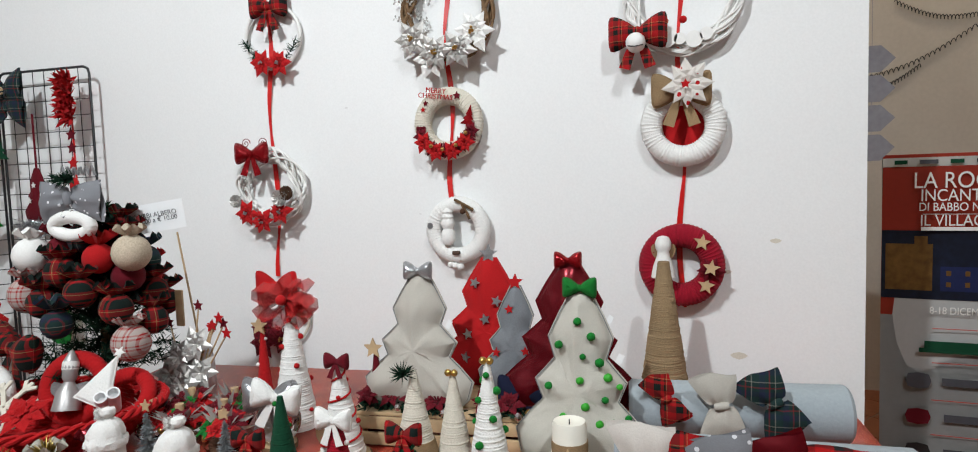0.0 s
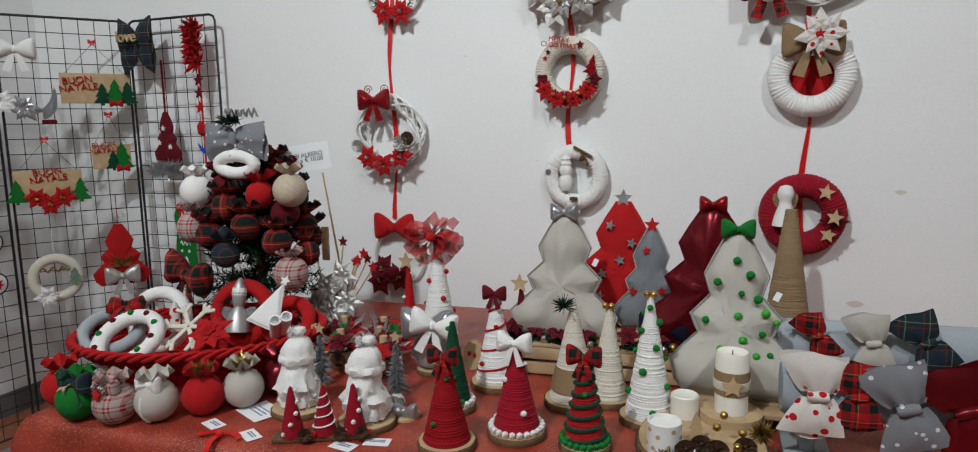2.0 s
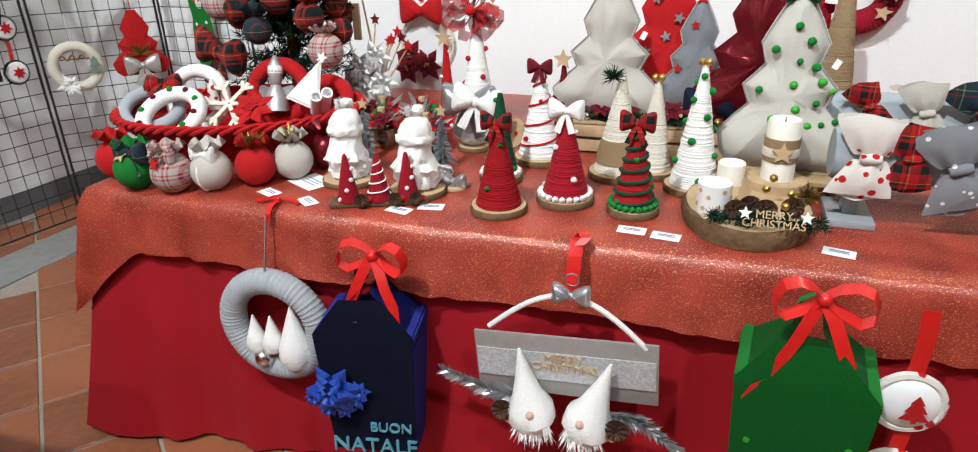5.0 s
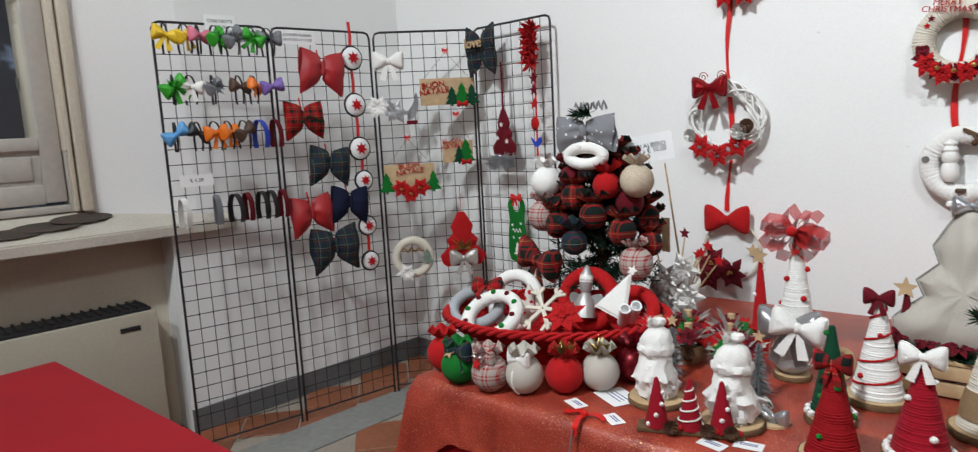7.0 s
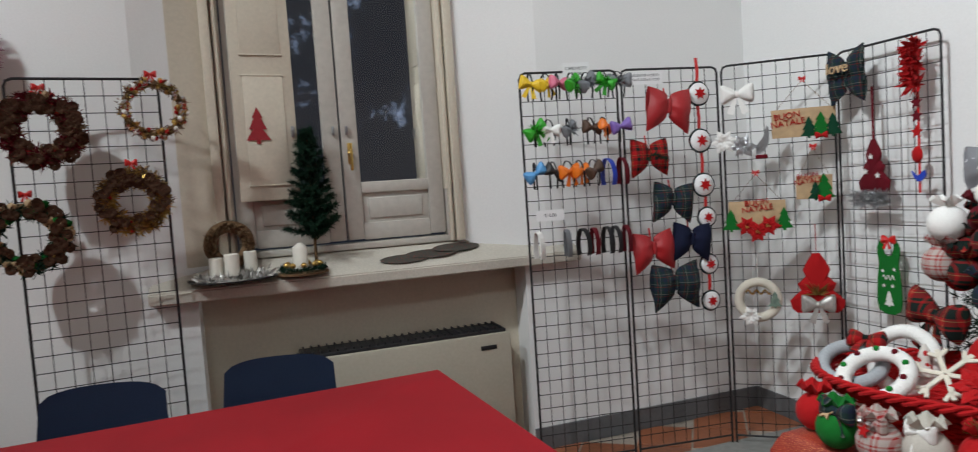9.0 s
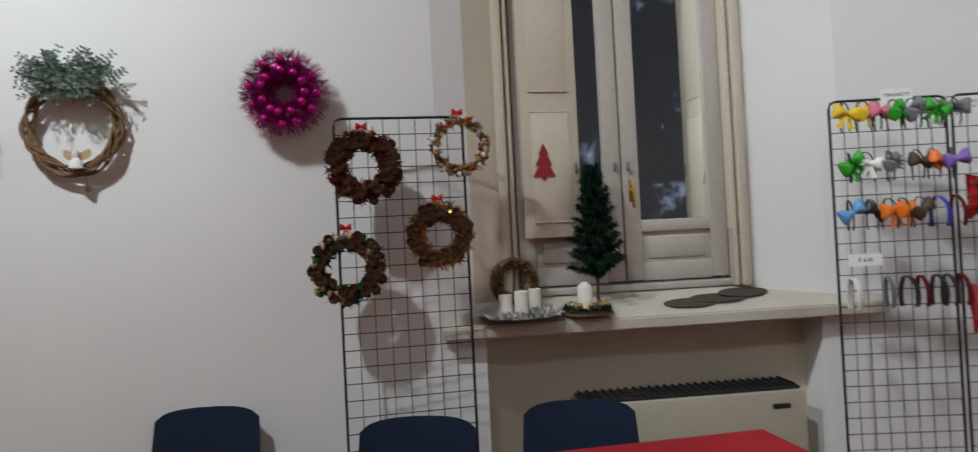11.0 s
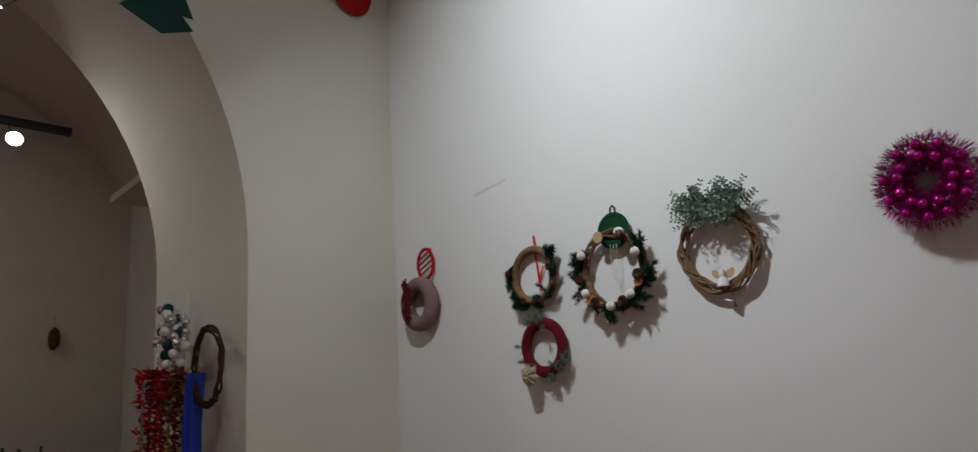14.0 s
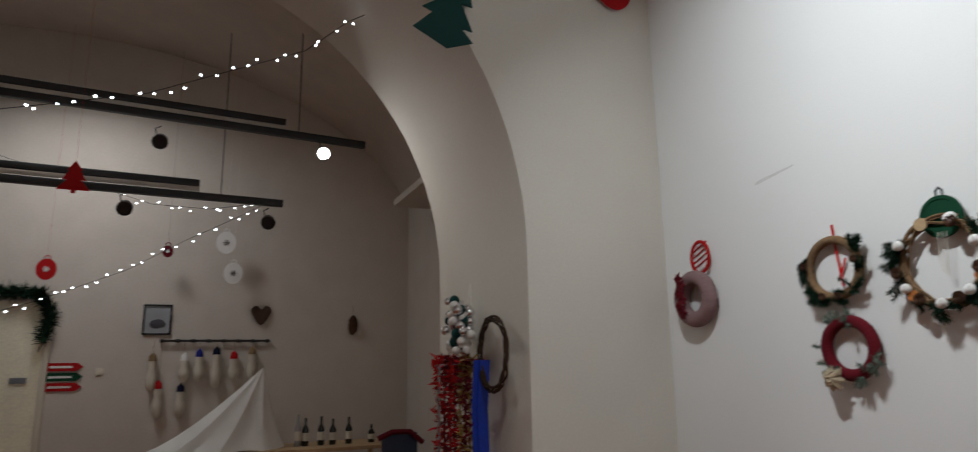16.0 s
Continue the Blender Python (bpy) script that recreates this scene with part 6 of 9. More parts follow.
def wound_cone(r, h, turns=26, seed=0, top=0.006, z0=0.0, groove=0.014):
    """A cone wound with yarn: stepped, slightly uneven coils."""
    bm = bmesh.new()
    rng = random.Random(seed)
    prof = [(r * 0.96, z0)]
    for k in range(turns):
        f0, f1 = k / turns, (k + 1) / turns
        a = r + (top - r) * f0
        j = rng.uniform(0.975, 1.02)
        prof += [(a * j, z0 + h * (f0 + 0.15 / turns)), (a * j * 1.0, z0 + h * (f0 + 0.7 / turns)), ((r + (top - r) * f1) * (1.0 - groove), z0 + h * f1)]
    prof.append((0.001, z0 + h))
    return lathe(prof, 26, bm=bm, wob=0.03)


def on_cone(r, h, f, a, out=0.0, top=0.006, z0=0.0):
    rr = r + (top - r) * f + out
    return (rr * math.cos(a), rr * math.sin(a), z0 + h * f)


def cone_tree(at, r, h, yarn, label, turn=0, base=True, poms=None, spiral=None, foot=None, topper=None, seed=0, band=None):
    t = thing("cone_tree", at, label, "decorative tree", "cone trees on the table", turn)
    z0 = 0.0
    if base:
        slice_base(t, r * 1.28)
        z0 = 0.018
    part("cone", wound_cone(r, h, max(20, int(h / 0.0055)), seed, z0=z0, groove=0.006), yarn, t)
    rng = random.Random(seed + 5)
    if poms:
        m, count, pr = poms
        for k in range(count):
            f = 0.08 + 0.84 * k / max(1, count - 1)
            a = k * 2.39996 + seed
            part("pompom", lump(pr * rng.uniform(0.85, 1.15), on_cone(r, h, f, a, pr * 0.4, z0=z0), None, 0.2, sub=2), m, t)
    if spiral:
        m, turns, width = spiral
        part("spiral_cord", tube([on_cone(r, h, 0.06 + 0.88 * k / (turns * 16), k * 2 * math.pi / 16 + seed, width * 0.7, z0=z0) for k in range(turns * 16 + 1)], width, 6), m, t)
    if foot:
        m, pr, count = foot
        for k in range(count):
            a = 2 * math.pi * k / count
            part("foot_pompom", lump(pr, (r * 1.08 * math.cos(a), r * 1.08 * math.sin(a), z0 + pr * 0.7), None, 0.15, sub=1), m, t)
    if band:
        part("lace_band", lathe([(on_cone(r, h, 0.1, 0)[0] + 0.003, z0 + 0.1 * h), (on_cone(r, h, 0.2, 0)[0] + 0.0045, z0 + 0.2 * h), (on_cone(r, h, 0.34, 0)[0] + 0.003, z0 + 0.34 * h)], 26), band, t)
    if topper:
        bow(t, (0, -0.012, z0 + h), *topper)
    return t


TZ = TOP + 0.001
cone_tree((-0.339, 1.825, TZ), 0.054, 0.20, mat("dark_red_wool", (0.29, 0.008, 0.012), 0.92, scale=240, bump=0.3), "red wool cone tree with green pompoms on a wood slice", poms=(POM, 6, 0.007), topper=(0.075, TARTAN), seed=2)
cone_tree((-0.205, 1.93, TZ), 0.056, 0.21, mat("crimson_wool", (0.33, 0.008, 0.02), 0.92, scale=240, bump=0.3, sheen=0.04), "crimson wool cone tree with white pompom foot and bow", poms=(WHITE, 6, 0.007), foot=(WHITE, 0.009, 22), topper=(0.085, WHITE), seed=3)
cone_tree((-0.038, 1.915, TZ), 0.048, 0.20, mat("scarlet_wool", (0.36, 0.012, 0.015), 0.92, scale=240, bump=0.3, sheen=0.04), "red wool cone tree wound with dark green cord", spiral=(DKGREEN, 7, 0.0045), foot=(POM, 0.009, 22), topper=(0.08, TARTAN), poms=(POM, 6, 0.006), seed=4)
cone_tree((0.08, 2.105, TZ), 0.058, 0.295, WHITE, "tall white wool cone tree with green pompoms", poms=(POM, 14, 0.009), seed=5)
cone_tree((-0.12, 2.15, TZ), 0.062, 0.255, CREAMWOOL, "cream wool cone tree with burlap lace band and fir tip", band=BURLAP, seed=6, base=True)
cone_tree((-0.035, 2.19, TZ), 0.05, 0.24, CREAMWOOL, "cream wool cone tree with gold bead tip", seed=7)
cone_tree((-0.355, 2.21, TZ), 0.06, 0.25, WHITE, "white wool cone tree with red beaded spiral cord", spiral=(RED, 4, 0.003), poms=(RED, 7, 0.007), topper=(0.07, BURG), seed=8)
cone_tree((-0.405, 2.02, TZ), 0.045, 0.215, DKGREEN, "slim dark green felt cone tree with white pompom foot", poms=(POM, 4, 0.006), foot=(WHITE, 0.01, 14), seed=9)
cone_tree((-0.622, 2.405, TZ), 0.068, 0.385, WHITE, "tall white wool cone tree with red pompoms and red tulle bow", base=False, poms=(RED, 13, 0.008), seed=10)
cone_tree((-0.335, 2.38, TZ), 0.035, 0.24, BURG, "slim burgundy felt cone with wooden star", base=False, poms=(WHITE, 5, 0.006), seed=17)
cone_tree((-0.735, 2.42, TZ), 0.032, 0.28, RED, "slim red felt cone with wooden star", base=False, poms=(WHITE, 4, 0.006), seed=18)
t = thing("tulle_bow", (-0.622, 2.39, TZ + 0.385), "frothy red tulle bow on the cone tip", "bow")
TULLE = mat("red_tulle", (0.55, 0.02, 0.02), 0.6, bump=0)
TULLE.node_tree.nodes["Principled BSDF"].inputs["Alpha"].default_value = 0.5
for k in range(14):
    a = k * 2.4
    d = Vector((math.cos(a), -0.35 * math.sin(k * 1.7), 0.75 * math.sin(a) - 0.15)).normalized()
    p = d.cross(Vector((0, 1, 0.2))).normalized()
    L = 0.075 + 0.02 * math.sin(k * 2.1)
    part("tulle_loop", strip([(0, -0.01, 0.005), d * L * 0.5 + p * L * 0.28, d * L * 0.92 + p * L * 0.2, d * L - p * L * 0.1, d * L * 0.5 - p * L * 0.26, (0, -0.01, 0.005)], [0.012, 0.05, 0.06, 0.06, 0.05, 0.012], (0, 1, 0.3), 0.0008), TULLE, t)
part("knot", lump(0.016, (0, -0.03, 0.005), None, 0.15), RED, t)
for at, m in (((-0.335, 2.365, TZ + 0.26), WOOD), ((-0.735, 2.405, TZ + 0.30), WOOD), ((-0.14, 2.13, TZ + 0.275), None), ((-0.035, 2.18, TZ + 0.262), None), ((0.08, 2.1, TZ + 0.32), None)):
    t = thing("tree_tip", at, "small ornament on the tip of a cone tree", "ornament", "tips of the cone trees")
    if m:
        small_star(t, (0, 0, 0), 0.03, m)
    elif at[0] == -0.14:
        part("fir_tuft", fuzz(lambda r: ((0, 0, -0.01), (r.uniform(-1, 1), r.uniform(-1, 1), r.uniform(-0.3, 1))), 130, 0.035, 0.003, 4), FIR, t, smooth=False)
    else:
        for dx in (-0.008, 0.008):
            part("gold_bead", ball(0.009, (dx, 0, 0), seg=10), GOLD, t)

# three small cones on a strip of bark
t = thing("cone_trio", (-0.632, 1.772, TZ), "three small crimson felt cones on a bark strip", "decorative tree", turn=25)
part("bark_strip", box((0.24, 0.05, 0.012), (0, 0, 0.006), bevel=0.004), BARK, t)
for k, x in enumerate((-0.075, 0.0, 0.07)):
    c = part("cone", lathe([(0.029, 0.012), (0.005, 0.125), (0.001, 0.13)], 20, (x, 0, 0)), mat("crimson_felt", (0.27, 0.006, 0.016), 0.9, scale=300, bump=0.2, sheen=0.04) if k == 0 else bpy.data.materials["crimson_felt"], t)
    for j in range(5):
        if k != 1:
            a = -1.6 + j * 0.75 - 0.7
            part("pompom", lump(0.0065, (x + (0.026 - 0.004 * j) * math.cos(a), (0.026 - 0.004 * j) * math.sin(a), 0.02 + 0.024 * j), None, 0.1, sub=1), WHITE, c)
    if k == 1:
        part("white_cord", tube([(x + (0.03 - 0.022 * j / 60) * math.cos(j * 0.42), (0.03 - 0.022 * j / 60) * math.sin(j * 0.42), 0.02 + 0.09 * j / 60) for j in range(61)], 0.002, 5), WHITE, c)
for x in (-0.04, 0.04, 0.09):
    pinecone(t, (x, -0.02, 0.022), 0.014, int(x * 100))
    part("berry", ball(0.007, (x + 0.018, -0.026, 0.02), seg=8), RED, t)

# two bearded snow dolls with silver trees on wood slices
for (x, y), tx, by in (((-0.785, 1.885), -0.83, 2.05), ((-0.575, 1.87), -0.585, 2.045)):
    t = thing("snow_doll", (x, y, TZ), "white fluffy bearded doll in a knitted cap on a wood slice", "doll", "snow dolls on wood slices")
    prof = [(0.030, 0), (0.046, 0.010), (0.054, 0.026), (0.055, 0.042), (0.052, 0.058), (0.046, 0.074), (0.040, 0.086), (0.038, 0.096), (0.039, 0.108), (0.038, 0.118), (0.044, 0.121), (0.047, 0.128), (0.046, 0.137), (0.042, 0.142), (0.041, 0.152), (0.036, 0.166), (0.027, 0.178), (0.014, 0.186), (0.010, 0.189), (0.016, 0.194), (0.018, 0.201), (0.014, 0.209), (0.002, 0.213)]
    bm = lathe(prof, 44, (0, 0, 0.014))
    for v in bm.verts:
        out = Vector((v.co.x, v.co.y, 0))
        soft = 1.0 if v.co.z < 0.10 else 0.35
        v.co += out * soft * (0.30 * noise.noise(v.co * 60 + Vector((x * 50, 0, 0))) + 0.22 * noise.noise(v.co * 150))
        if 0.06 < v.co.z < 0.115 and v.co.y < 0:
            v.co.y -= 0.012
        v.co.x += 0.012 * max(0.0, (v.co.z - 0.16) / 0.06)
    def strand(rr):
        a, z = rr.uniform(0, 6.283), rr.choice((rr.uniform(0.02, 0.105), rr.uniform(0.135, 0.15), rr.uniform(0.2, 0.222)))
        w = 0.045 if z < 0.09 else 0.036 if z < 0.16 else 0.012
        return (w * math.cos(a), w * math.sin(a), z), (math.cos(a), math.sin(a), rr.uniform(-2.2, -0.4) if z < 0.12 else rr.uniform(-0.6, 0.6))
    fuzz(strand, 2600, 0.011, 0.0009, int(-x * 100), bm)
    part("doll", bm, WHITE, t)
    slice_base(t, 0.075, 0.014)
    s = thing("silver_tree", (tx, by, TZ), "small frosted silver bottle brush tree with star", "decorative tree", "silver brush trees")
    part("foot", cyl(0.014, 0.012, 0.012), WOOD, s)
    bm = bmesh.new()
    fuzz(lambda r: (lambda f, a: ((0, 0, 0.015 + 0.13 * f), (math.cos(a), math.sin(a), -0.15)))(r.random(), r.uniform(0, 6.28)), 10, 0.01, 0.002, 1, bm)
    rg = random.Random(int(-tx * 100))
    for k in range(900):
        f, a = rg.random(), rg.uniform(0, 6.28)
        L = 0.036 * (1 - f) + 0.006
        fuzz(lambda r: ((0, 0, 0.015 + 0.135 * f), (math.cos(a), math.sin(a), -0.1)), 1, L, 0.002, k, bm)
    part("bristles", bm, mat("frosted_grey", (0.32, 0.34, 0.35), 0.5, 0.4, vary=0.3) if tx == -0.83 else bpy.data.materials["frosted_grey"], s, smooth=False)
    small_star(s, (0, 0, 0.168), 0.018, WOOD)
t = thing("bauble", (-0.535, 1.945, TZ), "shiny silver bauble with ribbon beside the doll", "ornament")
part("ball", ball(0.027, (0, 0, 0.027), seg=18), CHROMEBALL, t)
bow(t, (0.035, -0.02, 0.02), 0.07, SILVER, puff=0.4)
part("slice", cyl(0.04, 0.04, 0.006, (0.03, -0.01, 0.0), seg=18), WOOD, t)

# stitched felt trees
pallet = thing("wooden_pallet", (0.30, 2.20, TZ), "small pale slatted pallet under the linen tree", "pallet", turn=TT)
for y in (-0.07, 0.0, 0.07):
    part("slat", box((0.26, 0.055, 0.012), (0, y, 0.044), bevel=0.002), WOOD, pallet)
for x in (-0.11, 0.11):
    part("runner", box((0.025, 0.19, 0.038), (x, 0, 0.019), bevel=0.002), WOOD, pallet)
crate = thing("wooden_crate", (-0.0, 2.53, TZ), "low slatted pale wood crate under the felt trees", "crate", turn=TT)
for z in (0.022, 0.066):
    for y in (-0.19, 0.19):
        part("slat", box((0.80, 0.012, 0.034), (0, y, z), bevel=0.002), WOOD, crate)
    for x in (-0.395, 0.395):
        part("slat", box((0.012, 0.37, 0.034), (x, 0, z), bevel=0.002), WOOD, crate)
for k in range(5):
    part("slat", box((0.80, 0.068, 0.01), (0, -0.155 + 0.0775 * k, 0.09), bevel=0.002), WOOD, crate)
for x in (-0.375, 0.375):
    for y in (-0.175, 0.175):
        part("post", box((0.025, 0.025, 0.084), (x, y, 0.042)), WOOD, crate)
CZ = TZ + 0.096


def felt_tree(at, w, h, material, label, turn=0, lean=8, stars=None, poms=None, topper=None, thick=0.09, stitch=None, seed=0):
    t = thing("felt_tree", at, label, "felt tree", "stitched felt trees", turn, tilt=(-lean, 0))
    part("cushion", pillow(felt_tree_outline(w, h), thick, (0, h * 0.42), seed=seed, stuffed=w * 0.17), material, t)
    out = felt_tree_outline(w, h)
    n = len(out)
    if stitch:
        part("stitching", tube([(x * 0.975, -0.006, h * 0.42 + (z - h * 0.42) * 0.975) for x, z in out], 0.0012, 4, closed=True), stitch, t)
    rng = random.Random(seed)
    if stars:
        for m, spots, R in stars:
            for x, z in spots:
                small_star(t, (x * w, -thick * 0.57 * (1 - abs(x) * 0.7) - 0.004, z * h), R, m, rot=(0, rng.uniform(-20, 20), x * 60))
    if poms:
        for x, z in poms:
            part("pompom", lump(rng.uniform(0.0075, 0.011), (x * w, -thick * 0.55 * max(0.3, 1 - (abs(x) / 0.46) ** 2), z * h), None, 0.2), POM if rng.random() > 0.4 else BRIGHTGREEN, t)
    if topper:
        if topper[0] == "star":
            small_star(t, (0, -0.008, h + 0.01), topper[1], topper[2])
        else:
            bow(t, (0, -0.02, h), topper[1], topper[2], puff=0.35, tails=False)
    part("price_tag", box((0.014, 0.001, 0.022), (w * 0.3, -thick * 0.3, h * 0.62), (0, 25, 0)), PAPER, t)
    return t


felt_tree((-0.207, 2.37, CZ + 0.004), 0.325, 0.375, LINEN, "large plump grey linen tree cushion with silver bow", seed=1, stitch=GREYFELT, topper=("bow", 0.085, SILVER))
felt_tree((-0.075, 2.60, CZ), 0.345, 0.39, RED, "bright red felt tree cushion with silver stars", seed=2, stars=[(SILVER, ((-0.1, 0.8), (0.1, 0.66), (0.0, 0.52), (-0.16, 0.4), (-0.18, 0.22)), 0.018)], topper=("star", 0.03, SILVER), thick=0.06)
felt_tree((0.024, 2.545, CZ), 0.225, 0.315, GREYFELT, "small grey felt tree cushion with red stars", seed=3, stars=[(RED, ((-0.05, 0.78), (-0.22, 0.38), (0.17, 0.4)), 0.015)], topper=("star", 0.025, RED), stitch=LINEN, thick=0.05)
felt_tree((0.205, 2.42, CZ), 0.37, 0.405, DKREDGLIT, "dark red glittered tree cushion with red bow", seed=4, topper=("bow", 0.075, REDGLIT), thick=0.07)
felt_tree((0.272, 2.19, TZ + 0.052), 0.31, 0.415, mat("oatmeal_linen", (0.53, 0.50, 0.44), 0.92, vary=0.1, scale=420, bump=0.3, sheen=0.04), "tall oatmeal linen tree cushion with green pompoms", seed=5, stitch=GREYFELT, thick=0.09,
          poms=((0.0, 0.82), (0.1, 0.74), (-0.14, 0.69), (0.04, 0.63), (0.16, 0.6), (0.22, 0.52), (0.02, 0.5), (-0.22, 0.46), (0.3, 0.47), (0.2, 0.4), (0.06, 0.36), (-0.1, 0.3), (0.16, 0.27), (0.26, 0.28), (-0.28, 0.2), (0.04, 0.18), (0.3, 0.14), (-0.1, 0.1), (0.36, 0.3)), topper=("bow", 0.08, GREEN))
t = thing("fabric_bow", (0.085, 2.42, CZ), "dark navy cloth bow lying on the crate", "bow", "fabric bows")
bow(t, (0, 0, 0.045), 0.15, NAVY)
for k, (x, y) in enumerate(((-0.14, 2.345), (0.06, 2.36), (-0.28, 2.36))):
    t = thing("berry_cluster", (x, y, CZ), "cluster of dark red roses and gold baubles", "ornament", "rose clusters on the crate")
    part("rose", flower(flower(bmesh.new(), (0, 0, 0.03), 0.045, 3, 6, k, 0.7, (0, -0.6, 0.8)), (-0.07, 0, 0.03), 0.04, 3, 6, k + 4, 0.7, (0, -0.6, 0.8)), BURG, t, smooth=False)
    part("bauble", ball(0.014, (0.055, -0.01, 0.014), seg=10), GOLD, t)
    part("bauble", ball(0.012, (0.03, -0.03, 0.012), seg=10), CHROMEBALL, t)
    part("leaf_bed", fuzz(lambda r: ((r.uniform(-0.09, 0.06), r.uniform(-0.03, 0.03), 0.004), (r.uniform(-1, 1), r.uniform(-1, 1), r.uniform(0, 0.6))), 90, 0.035, 0.008, k), FIR, t, smooth=False)

t = thing("rope_cone", (0.435, 2.90, TZ), "tall bare cone wound with brown jute rope", "decorative tree")
part("cone", wound_cone(0.08, 0.44, 80, 3, 0.018), JUTE, t)

# candle arrangement on a log slice
t = thing("candle_arrangement", (0.21, 1.95, TZ), "log slice with candles, cones, fir and a wooden greeting", "candle arrangement", turn=4)
slice_base(t, 0.140, 0.042, "log_slice", sy=1.26)
part("candle_stand", cyl(0.07, 0.07, 0.02, (0.068, 0.122, 0.0435), seg=24), WOOD, t)
c = part("pillar_candle", lathe([(0.037, 0), (0.037, 0.135), (0.034, 0.142), (0.025, 0.136), (0.001, 0.134)], 28, (0.068, 0.122, 0.064)), WAX, t, "tall white pillar candle")
part("burlap_wrap", lathe([(0.039, 0.045), (0.0395, 0.05), (0.0395, 0.095), (0.039, 0.1)], 28, (0.068, 0.122, 0.064)), BURLAP, c)
part("lace", lathe([(0.0405, 0.058), (0.041, 0.06), (0.041, 0.075), (0.0405, 0.078)], 28, (0.068, 0.122, 0.064)), CREAMWOOL, c)
small_star(t, (0.068, 0.08, 0.135), 0.026, WOOD)
part("wick", cyl(0.0015, 0.001, 0.012, (0.068, 0.122, 0.198), seg=6), BLACK, c)
part("tea_candle", lathe([(0.032, 0), (0.032, 0.05), (0.029, 0.053), (0.02, 0.049), (0.001, 0.048)], 24, (-0.035, 0.115, 0.044)), WAX, t)
cup = part("birch_cup", lathe([(0.036, 0), (0.036, 0.066), (0.032, 0.068), (0.03, 0.06), (0.001, 0.058)], 24, (-0.075, -0.075, 0.044)), WHITEPLAIN, t, "white candle in a birch bark cup")
rng = random.Random(8)
for k in range(9):
    a = radians(200 + k * 17)
    part("bark_spot", cyl(0.005, 0.005, 0.001, (-0.075 + 0.036 * math.cos(a), -0.075 + 0.036 * math.sin(a), 0.044 + rng.uniform(0.01, 0.055)), (90, 0, math.degrees(a) + 90), 10), WOOD, cup)
for x, y in ((0.0, -0.03), (0.03, -0.045), (0.085, -0.02), (-0.03, -0.06)):
    pinecone(t, (x, y - 0.03, 0.065), 0.02, int(x * 300))
for x, y, z in ((0.01, -0.03, 0.095), (-0.002, -0.055, 0.072), (0.05, -0.06, 0.07), (0.06, -0.035, 0.09), (0.025, 0.0, 0.11)):
    part("gold_bead", ball(0.009, (x + 0.02, y - 0.02, z), seg=10), GOLD, t)
bm = bmesh.new()
for k in range(16):
    x = -0.07 + 0.2 * k / 15
    p = Vector((x, -0.12 + rng.uniform(-0.025, 0.02), 0.05))
    needles(bm, [p, p + Vector((rng.uniform(-0.04, 0.04), -0.02, 0.012))], 50, 0.024, 1500 + k)
part("fir_bed", bm, FIR, t, smooth=False)
part("gold_tuft", fuzz(lambda r: ((0.125, 0.02, 0.06), (r.uniform(-1, 1), r.uniform(-1, 1), r.uniform(-0.4, 1))), 160, 0.035, 0.003, 3), GOLDTIN, t, smooth=False)
words("MERRY\nCHRISTMAS", 0.023, (0.04, -0.166, 0.072), (62, 0, 0), WOOD, t, 0.002)
for x in (-0.03, 0.085):
    small_star(t, (x + 0.015, -0.165, 0.082), 0.014, WHITEPLAIN, rot=(-28, 0, 0))
part("wood_tree", plate(fir_outline(0.04, 0.065), 0.004, (-0.01, -0.02, 0.047)), WOOD, t, smooth=False)

# paper price slips on the cloth
for x, y, tn, big in ((-0.94, 1.743, -22, 0), (-0.81, 1.722, -30, 0), (-0.565, 1.745, -8, 0), (-0.50, 1.787, 12, 0), (-0.02, 1.806, 0, 0), (0.055, 1.797, -4, 0), (0.395, 1.83, -10, 0), (-0.88, 1.845, -25, 1)):
    t = thing("price_slip", (x, y, TZ), "small white printed price slip lying on the cloth", "price tag", "price slips on the table", tn)
    w_, h_ = (0.11, 0.085) if big else (0.062, 0.038)
    part("card", box((w_, h_, 0.0008), (0, 0, 0.0012)), PAPER, t, smooth=False)
    for k in range(3 if big else 2):
        part("print_line", box((w_ * 0.6, 0.004, 0.0004), (0, (0.012 if big else 0.007) * (1 - k) , 0.002)), mat("blue_grey_ink", (0.25, 0.27, 0.40), 0.8, bump=0) if "blue_grey_ink" not in bpy.data.materials else bpy.data.materials["blue_grey_ink"], t, smooth=False)

